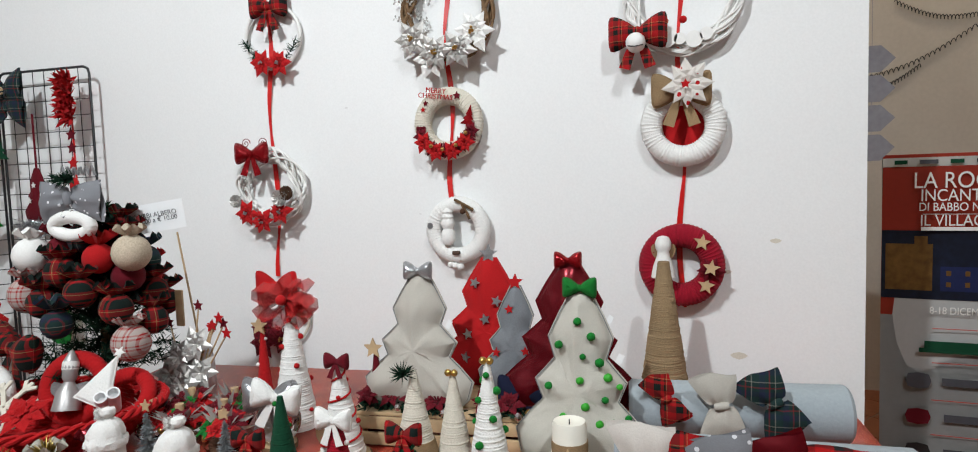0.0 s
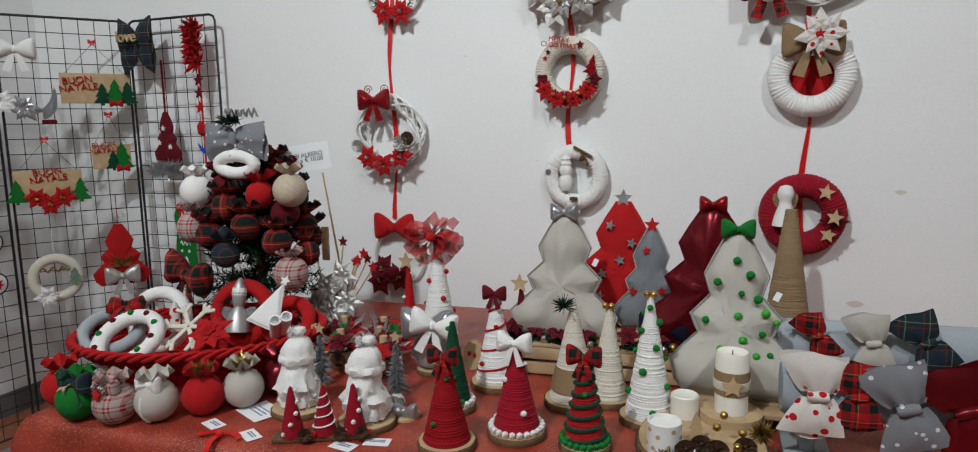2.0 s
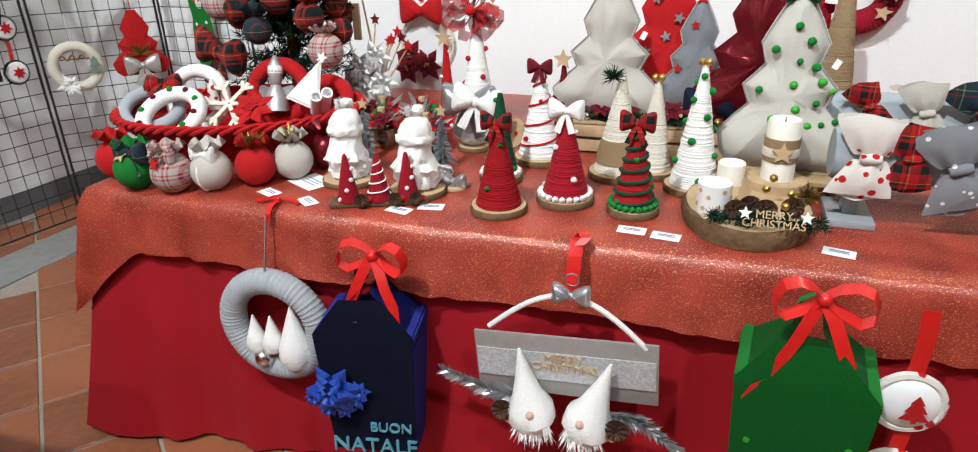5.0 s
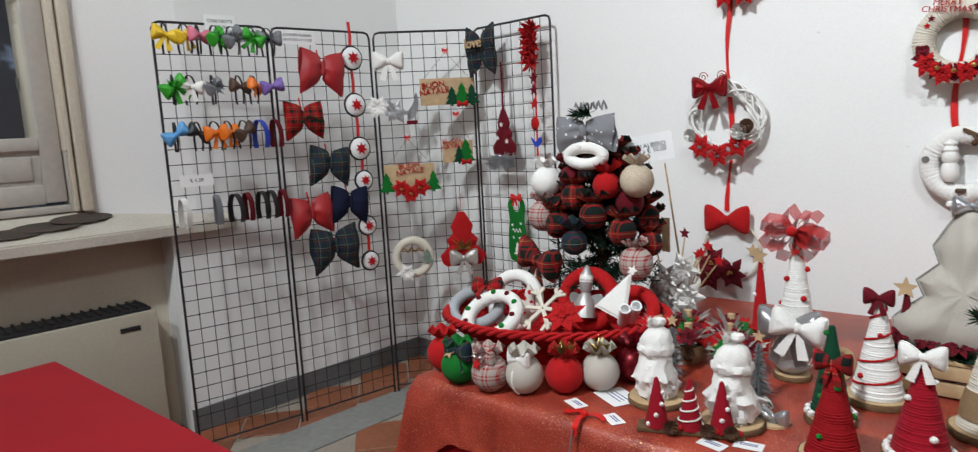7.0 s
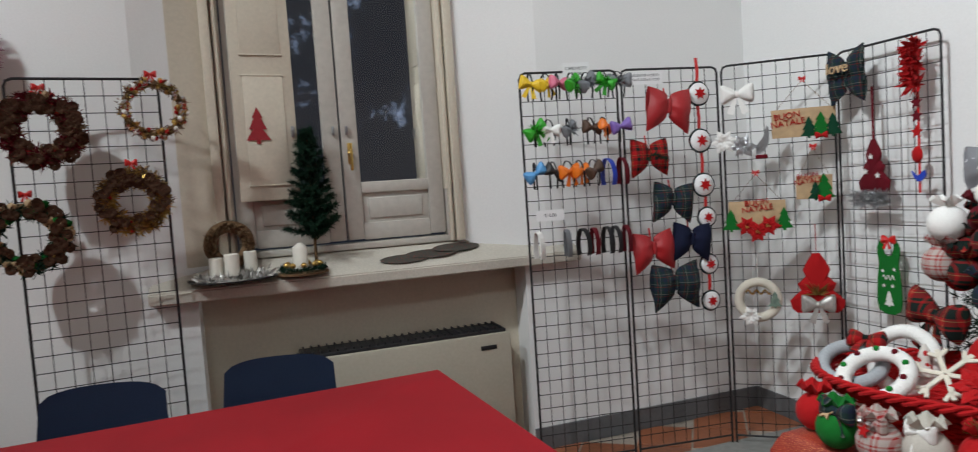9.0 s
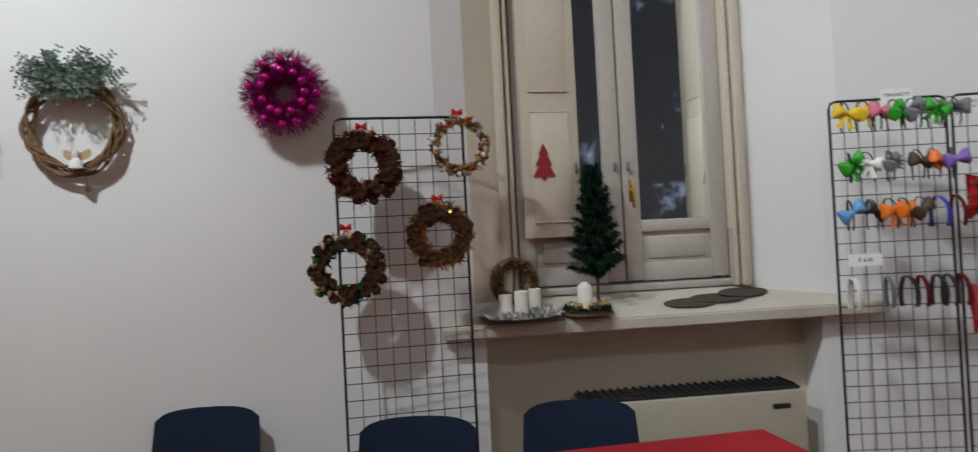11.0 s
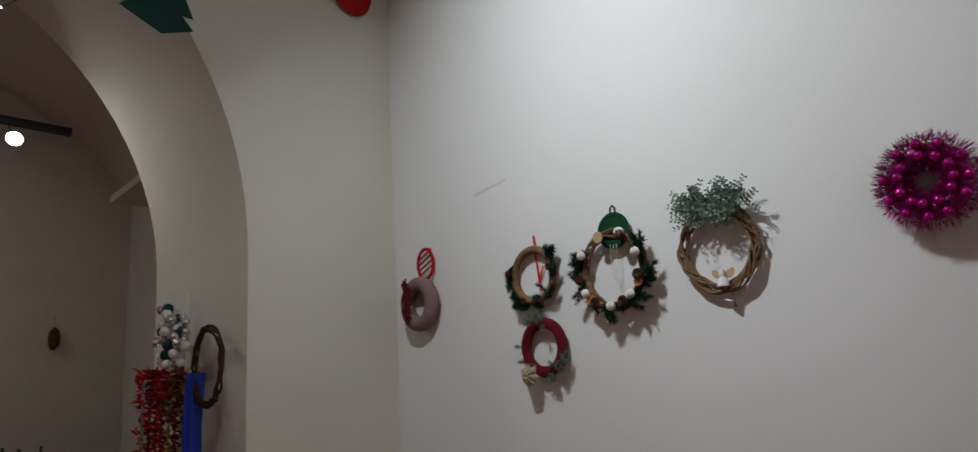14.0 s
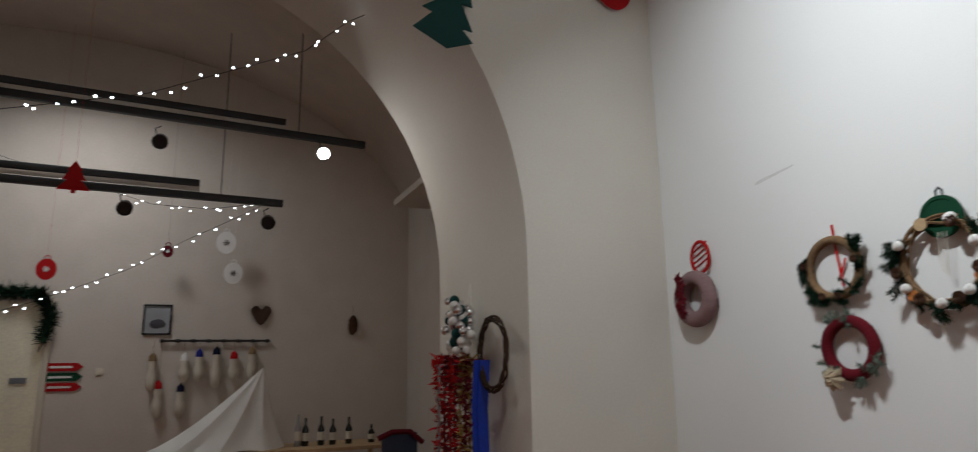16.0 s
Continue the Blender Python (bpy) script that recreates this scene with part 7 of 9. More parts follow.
# fabric balls along the basket
BALLS = (((-1.30, 1.665), GREEN, "dark green"), ((-1.185, 1.675), STRIPE, "red and white striped"), ((-1.098, 1.722), LINEN, "grey linen"), ((-1.012, 1.79), RED, "bright red"), ((-0.945, 1.862), LINEN, "grey linen"), ((-0.905, 1.965), DKREDGLIT, "glittered crimson"), ((-1.42, 1.715), RED, "bright red"))
for k, ((x, y), m, nm) in enumerate(BALLS):
    t = thing("fabric_ball", (x, y, TZ), nm + " cloth christmas ball tied with ribbon", "ornament", "cloth balls on the table")
    bm = ball(0.053, (0, 0, 0.052), seg=20)
    for v in bm.verts:
        a = math.atan2(v.co.y, v.co.x)
        up = max(0, (v.co.z - 0.06) / 0.04)
        v.co.x *= 1 + 0.05 * up * math.sin(a * 11)
        v.co.y *= 1 + 0.05 * up * math.sin(a * 11)
    part("ball", bm, m, t)
    part("gathered_top", ruffle(bmesh.new(), (0, 0, 0.099), 0.042, 0.03, seed=k), m, t)
    if k in (3, 4):
        part("gold_tuft", fuzz(lambda r: ((0, 0, 0.105), (r.uniform(-1, 1), r.uniform(-1, 1), r.uniform(0, 1))), 200, 0.045, 0.003, k), GOLDTIN, t, smooth=False)
    if k == 0:
        small_star(t, (0.0, -0.035, 0.1), 0.022, WOOD, rot=(-40, 0, 0))
        bow(t, (0.02, -0.02, 0.105), 0.1, DKTARTAN)
    if k in (1, 2):
        bow(t, (0, -0.02, 0.1), 0.075, WHITE if k == 2 else STRIPE)
    if k == 1:
        small_star(t, (0, -0.05, 0.09), 0.018, RED, rot=(-20, 0, 0))
        for dx in (-0.012, 0.012):
            part("silver_bead", ball(0.009, (dx, -0.045, 0.108), seg=10), CHROMEBALL, t)
    if k == 2:
        part("ribbon", tube([(0.0 + 0.052 * 0, -0.051 * math.cos(a) - 0.0005, 0.049 + 0.051 * math.sin(a)) for a in (radians(q) for q in range(-60, 95, 10))], 0.004, 5), WHITE, t)

# red wicker basket full of small wreaths
BK = (-1.265, 2.06)
t = thing("wicker_basket", (*BK, TZ), "shallow oval red wicker basket", "basket", turn=24)
for j in range(12):
    f = j / 11
    a_, b_ = 0.25 + 0.11 * f, 0.16 + 0.10 * f
    for ph in (0, math.pi):
        part("weaver", tube([(a_ * math.cos(q), b_ * math.sin(q), 0.012 + 0.105 * f + 0.005 * math.sin(24 * q + ph + j * 1.57)) for q in (2 * math.pi * k / 96 for k in range(96))], 0.0048, 5, closed=True), RED, t)
for ph in (0, 2.1, 4.2):
    part("rim_braid", tube([((0.365 + 0.009 * math.cos(20 * q + ph)) * math.cos(q), (0.265 + 0.009 * math.cos(20 * q + ph)) * math.sin(q), 0.125 + 0.009 * math.sin(20 * q + ph)) for q in (2 * math.pi * k / 120 for k in range(120))], 0.0065, 6, closed=True), RED, t)
part("base", lathe([(0.25, 0), (0.25, 0.012), (0.001, 0.012)], 36), RED, t).scale = (1, 0.65, 1)


def in_basket(name, dx, dy, z, label, category, turn=0, tilt=(0, 0)):
    c, s = math.cos(radians(24)), math.sin(radians(24))
    return thing(name, (BK[0] + dx * c - dy * s, BK[1] + dx * s + dy * c, TZ + z - 0.022), label, category, "small gifts in the basket", turn, tilt=tilt)


t = in_basket("wreath", -0.15, 0.06, 0.165, "small plain white wool wreath in the basket", "wreath", 15, (-20, 0))
part("ring", wrapped(0.085, 0.021, 50), WHITE, t)
small_star(t, (0.075, -0.025, 0.02), 0.018, BURG)
t = in_basket("wreath", -0.18, -0.09, 0.15, "white wreath dotted with red and green pompoms", "wreath", 10, (-55, 0))
part("ring", wrapped(0.085, 0.022, 50), WHITE, t)
for k in range(10):
    a = k * 0.63
    part("pompom", lump(0.009, (0.085 * math.cos(a), -0.022, 0.085 * math.sin(a)), None, 0.2), POM if k % 2 else BURG, t)
t = in_basket("wreath", -0.27, 0.0, 0.15, "grey wool wreath with tartan bow", "wreath", 30, (-60, 0))
part("ring", wrapped(0.08, 0.02, 40), GREYWOOL, t)
bow(t, (0.03, -0.03, 0.08), 0.11, TARTAN)
t = in_basket("wreath", 0.10, 0.09, 0.17, "red wreath with a small winged doll", "wreath", 15, (-15, 0))
part("ring", wrapped(0.085, 0.024, 50), RED, t)
part("doll", lathe([(0.04, -0.08), (0.032, -0.03), (0.014, 0.0), (0.02, 0.012), (0.021, 0.03), (0.023, 0.04), (0.02, 0.06), (0.008, 0.085), (0.004, 0.09)], 16, (0.0, -0.035, 0.02)), SILVERCARD, t, "silver dressed doll in a white cap")
part("cap", lathe([(0.023, 0), (0.022, 0.02), (0.01, 0.045), (0.003, 0.05)], 14, (0.0, -0.035, 0.055)), WHITE, t)
for s in (-1, 1):
    part("wing", plate(smoothed([(0, 0), (s * 0.05, 0.02), (s * 0.055, -0.01), (s * 0.02, -0.03)], 3), 0.003, (0, -0.028, 0.0)), SILVER, t)
t = in_basket("snowflake", -0.02, -0.05, 0.17, "large white felt snowflake", "ornament", 15, (-50, 0))
for k in range(6):
    a = k * 60
    bm = box((0.085, 0.008, 0.014), (0.045, 0, 0), bevel=0.003)
    for q in (-45, 45):
        box((0.035, 0.008, 0.012), (0.06 + 0.011, 0, 0.011 * (1 if q > 0 else -1)), (0, -q, 0), 0.003, bm)
    bmesh.ops.transform(bm, matrix=Euler((0, radians(a), 0)).to_matrix().to_4x4(), verts=bm.verts[:])
    part("arm", bm, CREAMWOOL, t)
t = in_basket("poinsettia", 0.07, -0.13, 0.15, "red felt poinsettia bloom in the basket", "flower")
part("petals", flower(bmesh.new(), (0, 0, 0.02), 0.075, 3, 7, 3, 0.3, (0.1, -0.5, 0.85)), RED, t, smooth=False)
t = in_basket("felt_tree", 0.19, -0.03, 0.155, "flat white felt tree with star", "felt tree", 10, (-25, 22))
part("cushion", pillow([(-0.055, 0), (0.055, 0), (0, 0.15)], 0.02, (0, 0.05)), WHITE, t)
small_star(t, (0, -0.005, 0.155), 0.018, WHITE)
for k in range(2):
    t = in_basket("paper_scroll", 0.24 + 0.03 * k, -0.07, 0.165 + 0.01 * k, "rolled white paper scroll", "scroll", 40 + 5 * k, (50, 0))
    part("roll", lathe([(0.016, -0.05), (0.017, 0.05), (0.013, 0.05), (0.012, 0.02), (0.001, 0.02)], 16), PAPER, t)
t = in_basket("wreath", 0.25, 0.05, 0.15, "small dark red wreath in the basket", "wreath", 20, (-40, 0))
part("ring", wrapped(0.065, 0.022, 40), RED, t)
t = in_basket("small_doll", -0.085, 0.02, 0.14, "tiny doll in a striped red cap", "doll", 10)
part("doll", lathe([(0.022, 0), (0.018, 0.03), (0.014, 0.04), (0.017, 0.055), (0.013, 0.07), (0.004, 0.09)], 14), CANDY, t)

# table tree loaded with cloth balls
XT = (-1.275, 2.36)
t = thing("table_tree", (*XT, TZ), "small artificial fir tree crowded with cloth baubles", "tree")
part("stand", lathe([(0.11, 0), (0.1, 0.02), (0.05, 0.03), (0.04, 0.09), (0.001, 0.09)], 24), BLACK, t)
part("trunk", cyl(0.02, 0.008, 0.66, (0, 0, 0.06), seg=10), BARK, t)
bm = bmesh.new()
rng = random.Random(19)
for k in range(120):
    f = k / 119
    z = 0.16 + 0.52 * f
    L = 0.19 * (1 - f) ** 0.85 + 0.03
    a = k * 2.4
    d = Vector((math.cos(a), math.sin(a), rng.uniform(-0.15, 0.3)))
    p = Vector((0, 0, z))
    needles(bm, [p, p + d * L * 0.5, p + d * L], int(50 + 70 * (1 - f)), 0.032, 2000 + k)
part("crown", bm, FIR, t, smooth=False)
kinds = (BIGTARTAN, BIGTARTAN, DKTARTAN, BIGTARTAN, RED, BIGTARTAN, BURG)
spots = []
for k in range(25):
    f = (k + 0.5) / 25
    z = 0.315 + 0.285 * f ** 1.1
    R = 0.142 * (1 - f) ** 0.6 + 0.05
    a = k * 2.39996
    spots.append((R * math.cos(a), R * math.sin(a), z))
for k, (x, y, z) in enumerate(spots):
    m = kinds[k % len(kinds)]
    b = thing("cloth_bauble", (XT[0] + x, XT[1] + y, TZ + z), ("tartan" if m in (BIGTARTAN, DKTARTAN) else "red") + " cloth bauble hanging in the tree", "ornament", "cloth baubles on the tree", rng.uniform(0, 360))
    part("ball", ball(rng.uniform(0.042, 0.05), (0, 0, 0), seg=14), m, b)
    part("gathered_top", ruffle(bmesh.new(), (0, 0, 0.042), 0.052, 0.036, 36, 7, k), m, b)
for dx, dy, dz, m, lab in ((-0.16, -0.1, 0.53, WHITE, "white"), (0.185, -0.06, 0.535, mat("ecru_lace", (0.55, 0.46, 0.35), 0.9, vary=0.2, scale=200, bump=0.4), "ecru lace"), (-0.165, -0.12, 0.41, STRIPE, "striped"), (0.20, -0.1, 0.27, STRIPE, "striped")):
    b = thing("cloth_bauble", (XT[0] + dx, XT[1] + dy, TZ + dz), lab + " cloth bauble tied at the top", "ornament", "cloth baubles on the tree")
    part("ball", ball(0.056, (0, 0, 0), seg=16), m, b)
    part("gathered_top", ruffle(bmesh.new(), (0, 0, 0.05), 0.042, 0.03, 30, 6, 2), m, b)
b = thing("fabric_bow", (XT[0] - 0.12, XT[1] - 0.21, TZ + 0.27), "red tartan taffeta bow on the tree", "bow", "fabric bows", -10)
bow(b, (0, 0, 0), 0.2, BIGTARTAN, rot=(0, 12, 0))
b = thing("hat_wreath", (XT[0] + 0.02, XT[1] - 0.06, TZ + 0.66), "white wreath with a big grey starred bow on the tree top", "wreath")
part("ring", ring(0.07, 0.02, squash=0.4), WHITE, b).location = (0, -0.05, -0.04)
cloth_bow(b, (0, -0.045, 0.045), 0.24, SPECK, ratio=0.50, puff=0.2)
part("fir_tuft", fuzz(lambda r: ((r.uniform(-0.03, 0.03), -0.06, 0.1), (r.uniform(-1, 1), r.uniform(-1, 0), r.uniform(-0.4, 0.6))), 120, 0.04, 0.004, 6), FIR, b, smooth=False)
part("silver_word", tube([(-0.06 + 0.13 * k / 24, -0.02, 0.125 + 0.014 * math.sin(k * 1.5)) for k in range(25)], 0.004, 5), SILVER, b)

# paper sign standing by the tree
t = thing("paper_sign", (-1.164, 2.49, 1.333), "printed paper price sign for tree ornaments", "sign", "price signs", 14, tilt=(0, -8))
part("sheet", box((0.2, 0.0015, 0.095), (0, 0, 0.06)), PAPER, t, smooth=False)
words("ADDOBBI ALBERO\nDa € 3,00 a € 10,00", 0.022, (-0.015, -0.002, 0.06), (90, 0, 0), PRINT, t, 0.0002)
part("stick", cyl(0.004, 0.003, 0.56, (0.06, 0.006, -0.56), seg=6), WOOD, t)

# vase of silver flowers and sticks, red roses round it
t = thing("flower_vase", (-1.06, 2.50, TZ), "grey vase with silver flowers and thin sticks with red stars", "vase")
part("vase", lathe([(0.05, 0), (0.065, 0.06), (0.06, 0.15), (0.052, 0.19), (0.045, 0.19), (0.04, 0.1), (0.001, 0.09)], 24), SILVERCARD, t)
for k, (x, y, z) in enumerate(((0.0, -0.07, 0.18), (0.05, -0.05, 0.22), (-0.05, -0.06, 0.12), (0.02, -0.09, 0.1), (0.07, -0.06, 0.13))):
    part("silver_flower", flower(bmesh.new(), (x, y, z), 0.062, 2, 6, k + 20, 0.3, (0.2, -0.9, 0.3)), SILVERLEAF, t, smooth=False)
rng = random.Random(2)
for k in range(7):
    a, b_ = rng.uniform(-0.02, 0.06), rng.uniform(-0.05, 0.14)
    p = (a, -0.04, 0.1)
    q = (a + b_, -0.02 + rng.uniform(-0.05, 0.03), 0.30 + rng.uniform(-0.04, 0.04))
    part("stick", tube([p, q], 0.0028, 5), WOOD, t)
    small_star(t, (q[0], q[1] - 0.004, q[2]), 0.02, BURG if k % 2 else RED)
part("wood_paddle", box((0.03, 0.008, 0.12), (-0.03, -0.02, 0.33), bevel=0.003), WOOD, t)
part("gold_twig", fuzz(lambda r: ((0.06, -0.07, 0.05), (r.uniform(-1, 1), -0.5, r.uniform(0, 1))), 90, 0.06, 0.004, 4), GOLDTIN, t, smooth=False)
for k, (x, y) in enumerate(((-0.93, 2.33), (-0.80, 2.36), (-0.76, 2.26), (-0.97, 2.22), (-0.86, 2.20), (-0.70, 2.18))):
    t = thing("rose_bowl", (x, y, TZ), "glass bowl of red felt roses and berries", "flower arrangement", "rose bowls on the table")
    part("bowl", lathe([(0.035, 0), (0.055, 0.03), (0.052, 0.06), (0.048, 0.06), (0.05, 0.03), (0.03, 0.006), (0.001, 0.006)], 24), GLASS if k % 2 else TWIG, t)
    for j in range(5):
        a = j * 1.26 + k
        part("rose", flower(bmesh.new(), (0.035 * math.cos(a), 0.035 * math.sin(a), 0.075 + 0.01 * (j % 2)), 0.042, 3, 6, j * 7 + k, 0.6, (0.3 * math.cos(a), -0.5, 0.8)), (RED, BURG, RED, BURG, GREEN)[j], t, smooth=False)
    part("stem", cyl(0.012, 0.012, 0.05, (0.0, 0.0, 0.07), seg=10), WOOD, t)
    part("pine_cone", cone_scales(bmesh.new(), (0.03, -0.045, 0.05), 0.02, 0.03, k), CONE, t, smooth=False)
    part("gold_bead", ball(0.01, (-0.02, -0.05, 0.06), seg=10), GOLD, t)
    part("silver_leaf", fuzz(lambda r: ((0, 0, 0.06), (r.uniform(-1, 1), r.uniform(-1, 0.3), r.uniform(0, 1))), 24, 0.09, 0.014, k), SILVERLEAF, t, smooth=False)
t = thing("glass_globe", (-0.575, 2.25, TZ), "clear glass globe on a wood slice with silver bow", "ornament")
slice_base(t, 0.05, 0.014)
part("globe", ball(0.062, (0, 0, 0.075), seg=24), GLASS, t)
part("snow", lump(0.03, (0, 0, 0.04), None, 0.2, (1.2, 1.2, 0.6)), WHITE, t)
bow(t, (0.0, -0.03, 0.15), 0.17, SILVER, rot=(0, 0, 0))
bow(t, (0.03, -0.05, 0.16), 0.14, WHITE, rot=(0, 10, 10))
t = thing("wooden_plaque", (-0.47, 2.3, TZ), "small wooden disc with red figures leaning back", "ornament", tilt=(-15, 0), turn=-30)
part("disc", cyl(0.045, 0.045, 0.006, (0, 0, 0.045), (90, 0, 0), 22), WOOD, t)
for x in (-0.015, 0.012):
    part("dot", cyl(0.007, 0.007, 0.002, (x, -0.0065, 0.045), (90, 0, 0), 12), RED, t)

# padded rolls on grey stands that carry hair bows
GREYPAD = mat("pale_grey_pad", (0.33, 0.37, 0.395), 0.85, vary=0.06, scale=120, bump=0.1)
STAND = mat("grey_painted_wood", (0.29, 0.31, 0.325), 0.6, vary=0.12, scale=40, bump=0.1)
for (x0, y0, x1, y1, z, r) in ((0.37, 2.04, 0.92, 2.06, 0.912, 0.058), (0.37, 2.35, 0.87, 2.40, 0.912, 0.068)):
    L = math.hypot(x1 - x0, y1 - y0)
    t = thing("bow_stand", (x0, y0, TZ), "pale grey padded roll on a painted wooden stand", "display stand", "stands for hair bows", math.degrees(math.atan2(y1 - y0, x1 - x0)))
    part("roll", lathe([(r * 0.9, 0), (r, 0.008), (r, L - 0.008), (r * 0.9, L), (0.001, L)], 28, (0, 0, z - TZ), (0, 90, 0)), GREYPAD, t)
    for x in (0.055, L - 0.13):
        part("foot", box((0.095, 0.15, 0.016), (x, 0, 0.008), bevel=0.002), STAND, t)
        part("post", box((0.03, 0.05, z - TZ - r + 0.01), (x, 0, (z - TZ - r) / 2 + 0.012), bevel=0.002), STAND, t)


def hair_bow(at, w, m, label, rot=(0, 0, 0), turn=0, tails=False):
    t = thing("hair_bow", at, label, "hair bow", "hair bows on the rolls", turn)
    cloth_bow(t, (0, -0.012, 0), w * 1.08, m, rot=rot, ratio=0.70, puff=0.16)
    part("clip_band", strip([(0, -0.004, -0.05), (0, 0.03, -0.06), (0, 0.06, -0.05)], 0.03, (1, 0, 0), 0.002), m, t)


hair_bow((0.437, 1.985, 0.925), 0.165, CANDY, "white and red printed bow on the roll", (0, 90, 0))
hair_bow((0.512, 1.988, 0.93), 0.13, TARTAN, "small tartan bow on the roll", (0, 85, 0))
hair_bow((0.598, 1.98, 0.92), 0.17, SPECK, "grey felt bow with white snowflakes", (0, 70, 0))
hair_bow((0.695, 1.985, 0.925), 0.17, DKREDGLIT, "long glittered red sash over the roll", (0, 65, 0))
hair_bow((0.79, 1.985, 0.905), 0.17, checked("red_buffalo_check", (0.45, 0.012, 0.012), [(0.5, (0.02, 0.02, 0.02)), (0.75, (0.1, 0.01, 0.01))], 0.06), "red and black checked bow on the roll", (0, 90, 0))
hair_bow((0.465, 2.285, 0.965), 0.11, TARTAN, "red tartan bow on the rear roll", (20, 60, 0))
hair_bow((0.585, 2.29, 0.955), 0.135, LINEN, "beige linen bow on the rear roll", (0, 80, 0))
hair_bow((0.70, 2.30, 0.965), 0.14, DKTARTAN, "dark tartan bow on the rear roll", (0, 60, 0))


# ---- things hung on the front of the table ----
def hanger(x, z, label="red satin bow tied to the cloth edge", big=False, y=1.70, hang=False):
    t = thing("ribbon_bow", (x, y, z), label, "bow", "red ribbon bows on the table edge", TT)
    if big:
        for s in (-1, 1):
            part("loop", strip([(0, 0, 0), (s * 0.02, -0.01, 0.022), (s * 0.045, -0.018, 0.033), (s * 0.068, -0.022, 0.026), (s * 0.08, -0.022, 0.004), (s * 0.078, -0.02, -0.022), (s * 0.06, -0.015, -0.036), (s * 0.03, -0.01, -0.022), (0, 0, 0)], 0.026, (s * 0.25, 1, 0.35), 0.0012), REDSATIN, t)
            part("tail", strip([(0, -0.005, 0), (s * 0.018, -0.022, -0.03), (s * 0.035, -0.034, -0.07), (s * 0.052, -0.036, -0.11), (s * 0.055, -0.04, -0.15), (s * 0.075 - 0.01, -0.044, -0.19 - 0.02 * s), (s * 0.088 - 0.01, -0.038, -0.225 - 0.02 * s)], 0.024, (1, 0.25, 0.25 * s), 0.0012), REDSATIN, t)
        part("knot", lump(0.013, (0, -0.01, 0), None, 0.15), REDSATIN, t)
    else:
        top = TOP - z + 0.006
        if hang:
            part("strip", strip([(0, 0.045, top + 0.002), (0, 0.01, top + 0.002), (0.002, -0.030, top - 0.014), (0.001, -0.042, top - 0.05), (0, -0.046, top - 0.085)], 0.03, (1, 0, 0.1), 0.0015), REDSATIN, t)
            part("loop", strip([(0, 0.03, top + 0.004), (0.01, 0.02, top + 0.02), (0.018, 0.0, top + 0.016), (0.008, -0.012, top + 0.004)], 0.022, (1, 0.3, 0), 0.0012), REDSATIN, t)
        else:
            for s in (-1, 1):
                part("tail", strip([(0, 0.03, top + 0.002), (s * 0.022, 0.04, top + 0.006), (s * 0.042, 0.03 + 0.008 * s, top + 0.003), (s * 0.058, 0.026, top + 0.002)], 0.016, (0.2 * s, 1, 0.1), 0.0012), REDSATIN, t)
            part("knot", lump(0.010, (0, 0.028, top + 0.006), None, 0.2), REDSATIN, t)
            part("strip", strip([(0, 0.03, top + 0.004), (0, -0.002, top + 0.003), (0.001, -0.022, top - 0.012), (0.001, -0.026, top - 0.03)], 0.016, (1, 0, 0.1), 0.0012), REDSATIN, t)
    return t


hanger(-0.87, 0.755, y=1.66)
t = thing("wreath", (-0.865, 1.60, 0.465), "grey wool wreath with white gnomes hung on a silver cord", "wreath", turn=TT)
part("ring", wrapped(0.125, 0.033, 70), GREYWOOL, t)
part("cord", tube([(0, -0.01, 0.155), (0, 0.03, 0.29)], 0.0025, 5), METAL, t)
for x, z, s in ((0.06, -0.1, 1.5), (-0.055, -0.075, 0.9), (-0.005, -0.07, 0.9)):
    part("gnome", lathe([(0.02 * s, 0), (0.03 * s, 0.02 * s), (0.026 * s, 0.045 * s), (0.022 * s, 0.055 * s), (0.012 * s, 0.085 * s), (0.002, 0.115 * s)], 14, (x, -0.015, z)), WHITE, t)
part("bauble", ball(0.024, (-0.03, -0.03, -0.085), seg=14), CHROMEBALL, t)


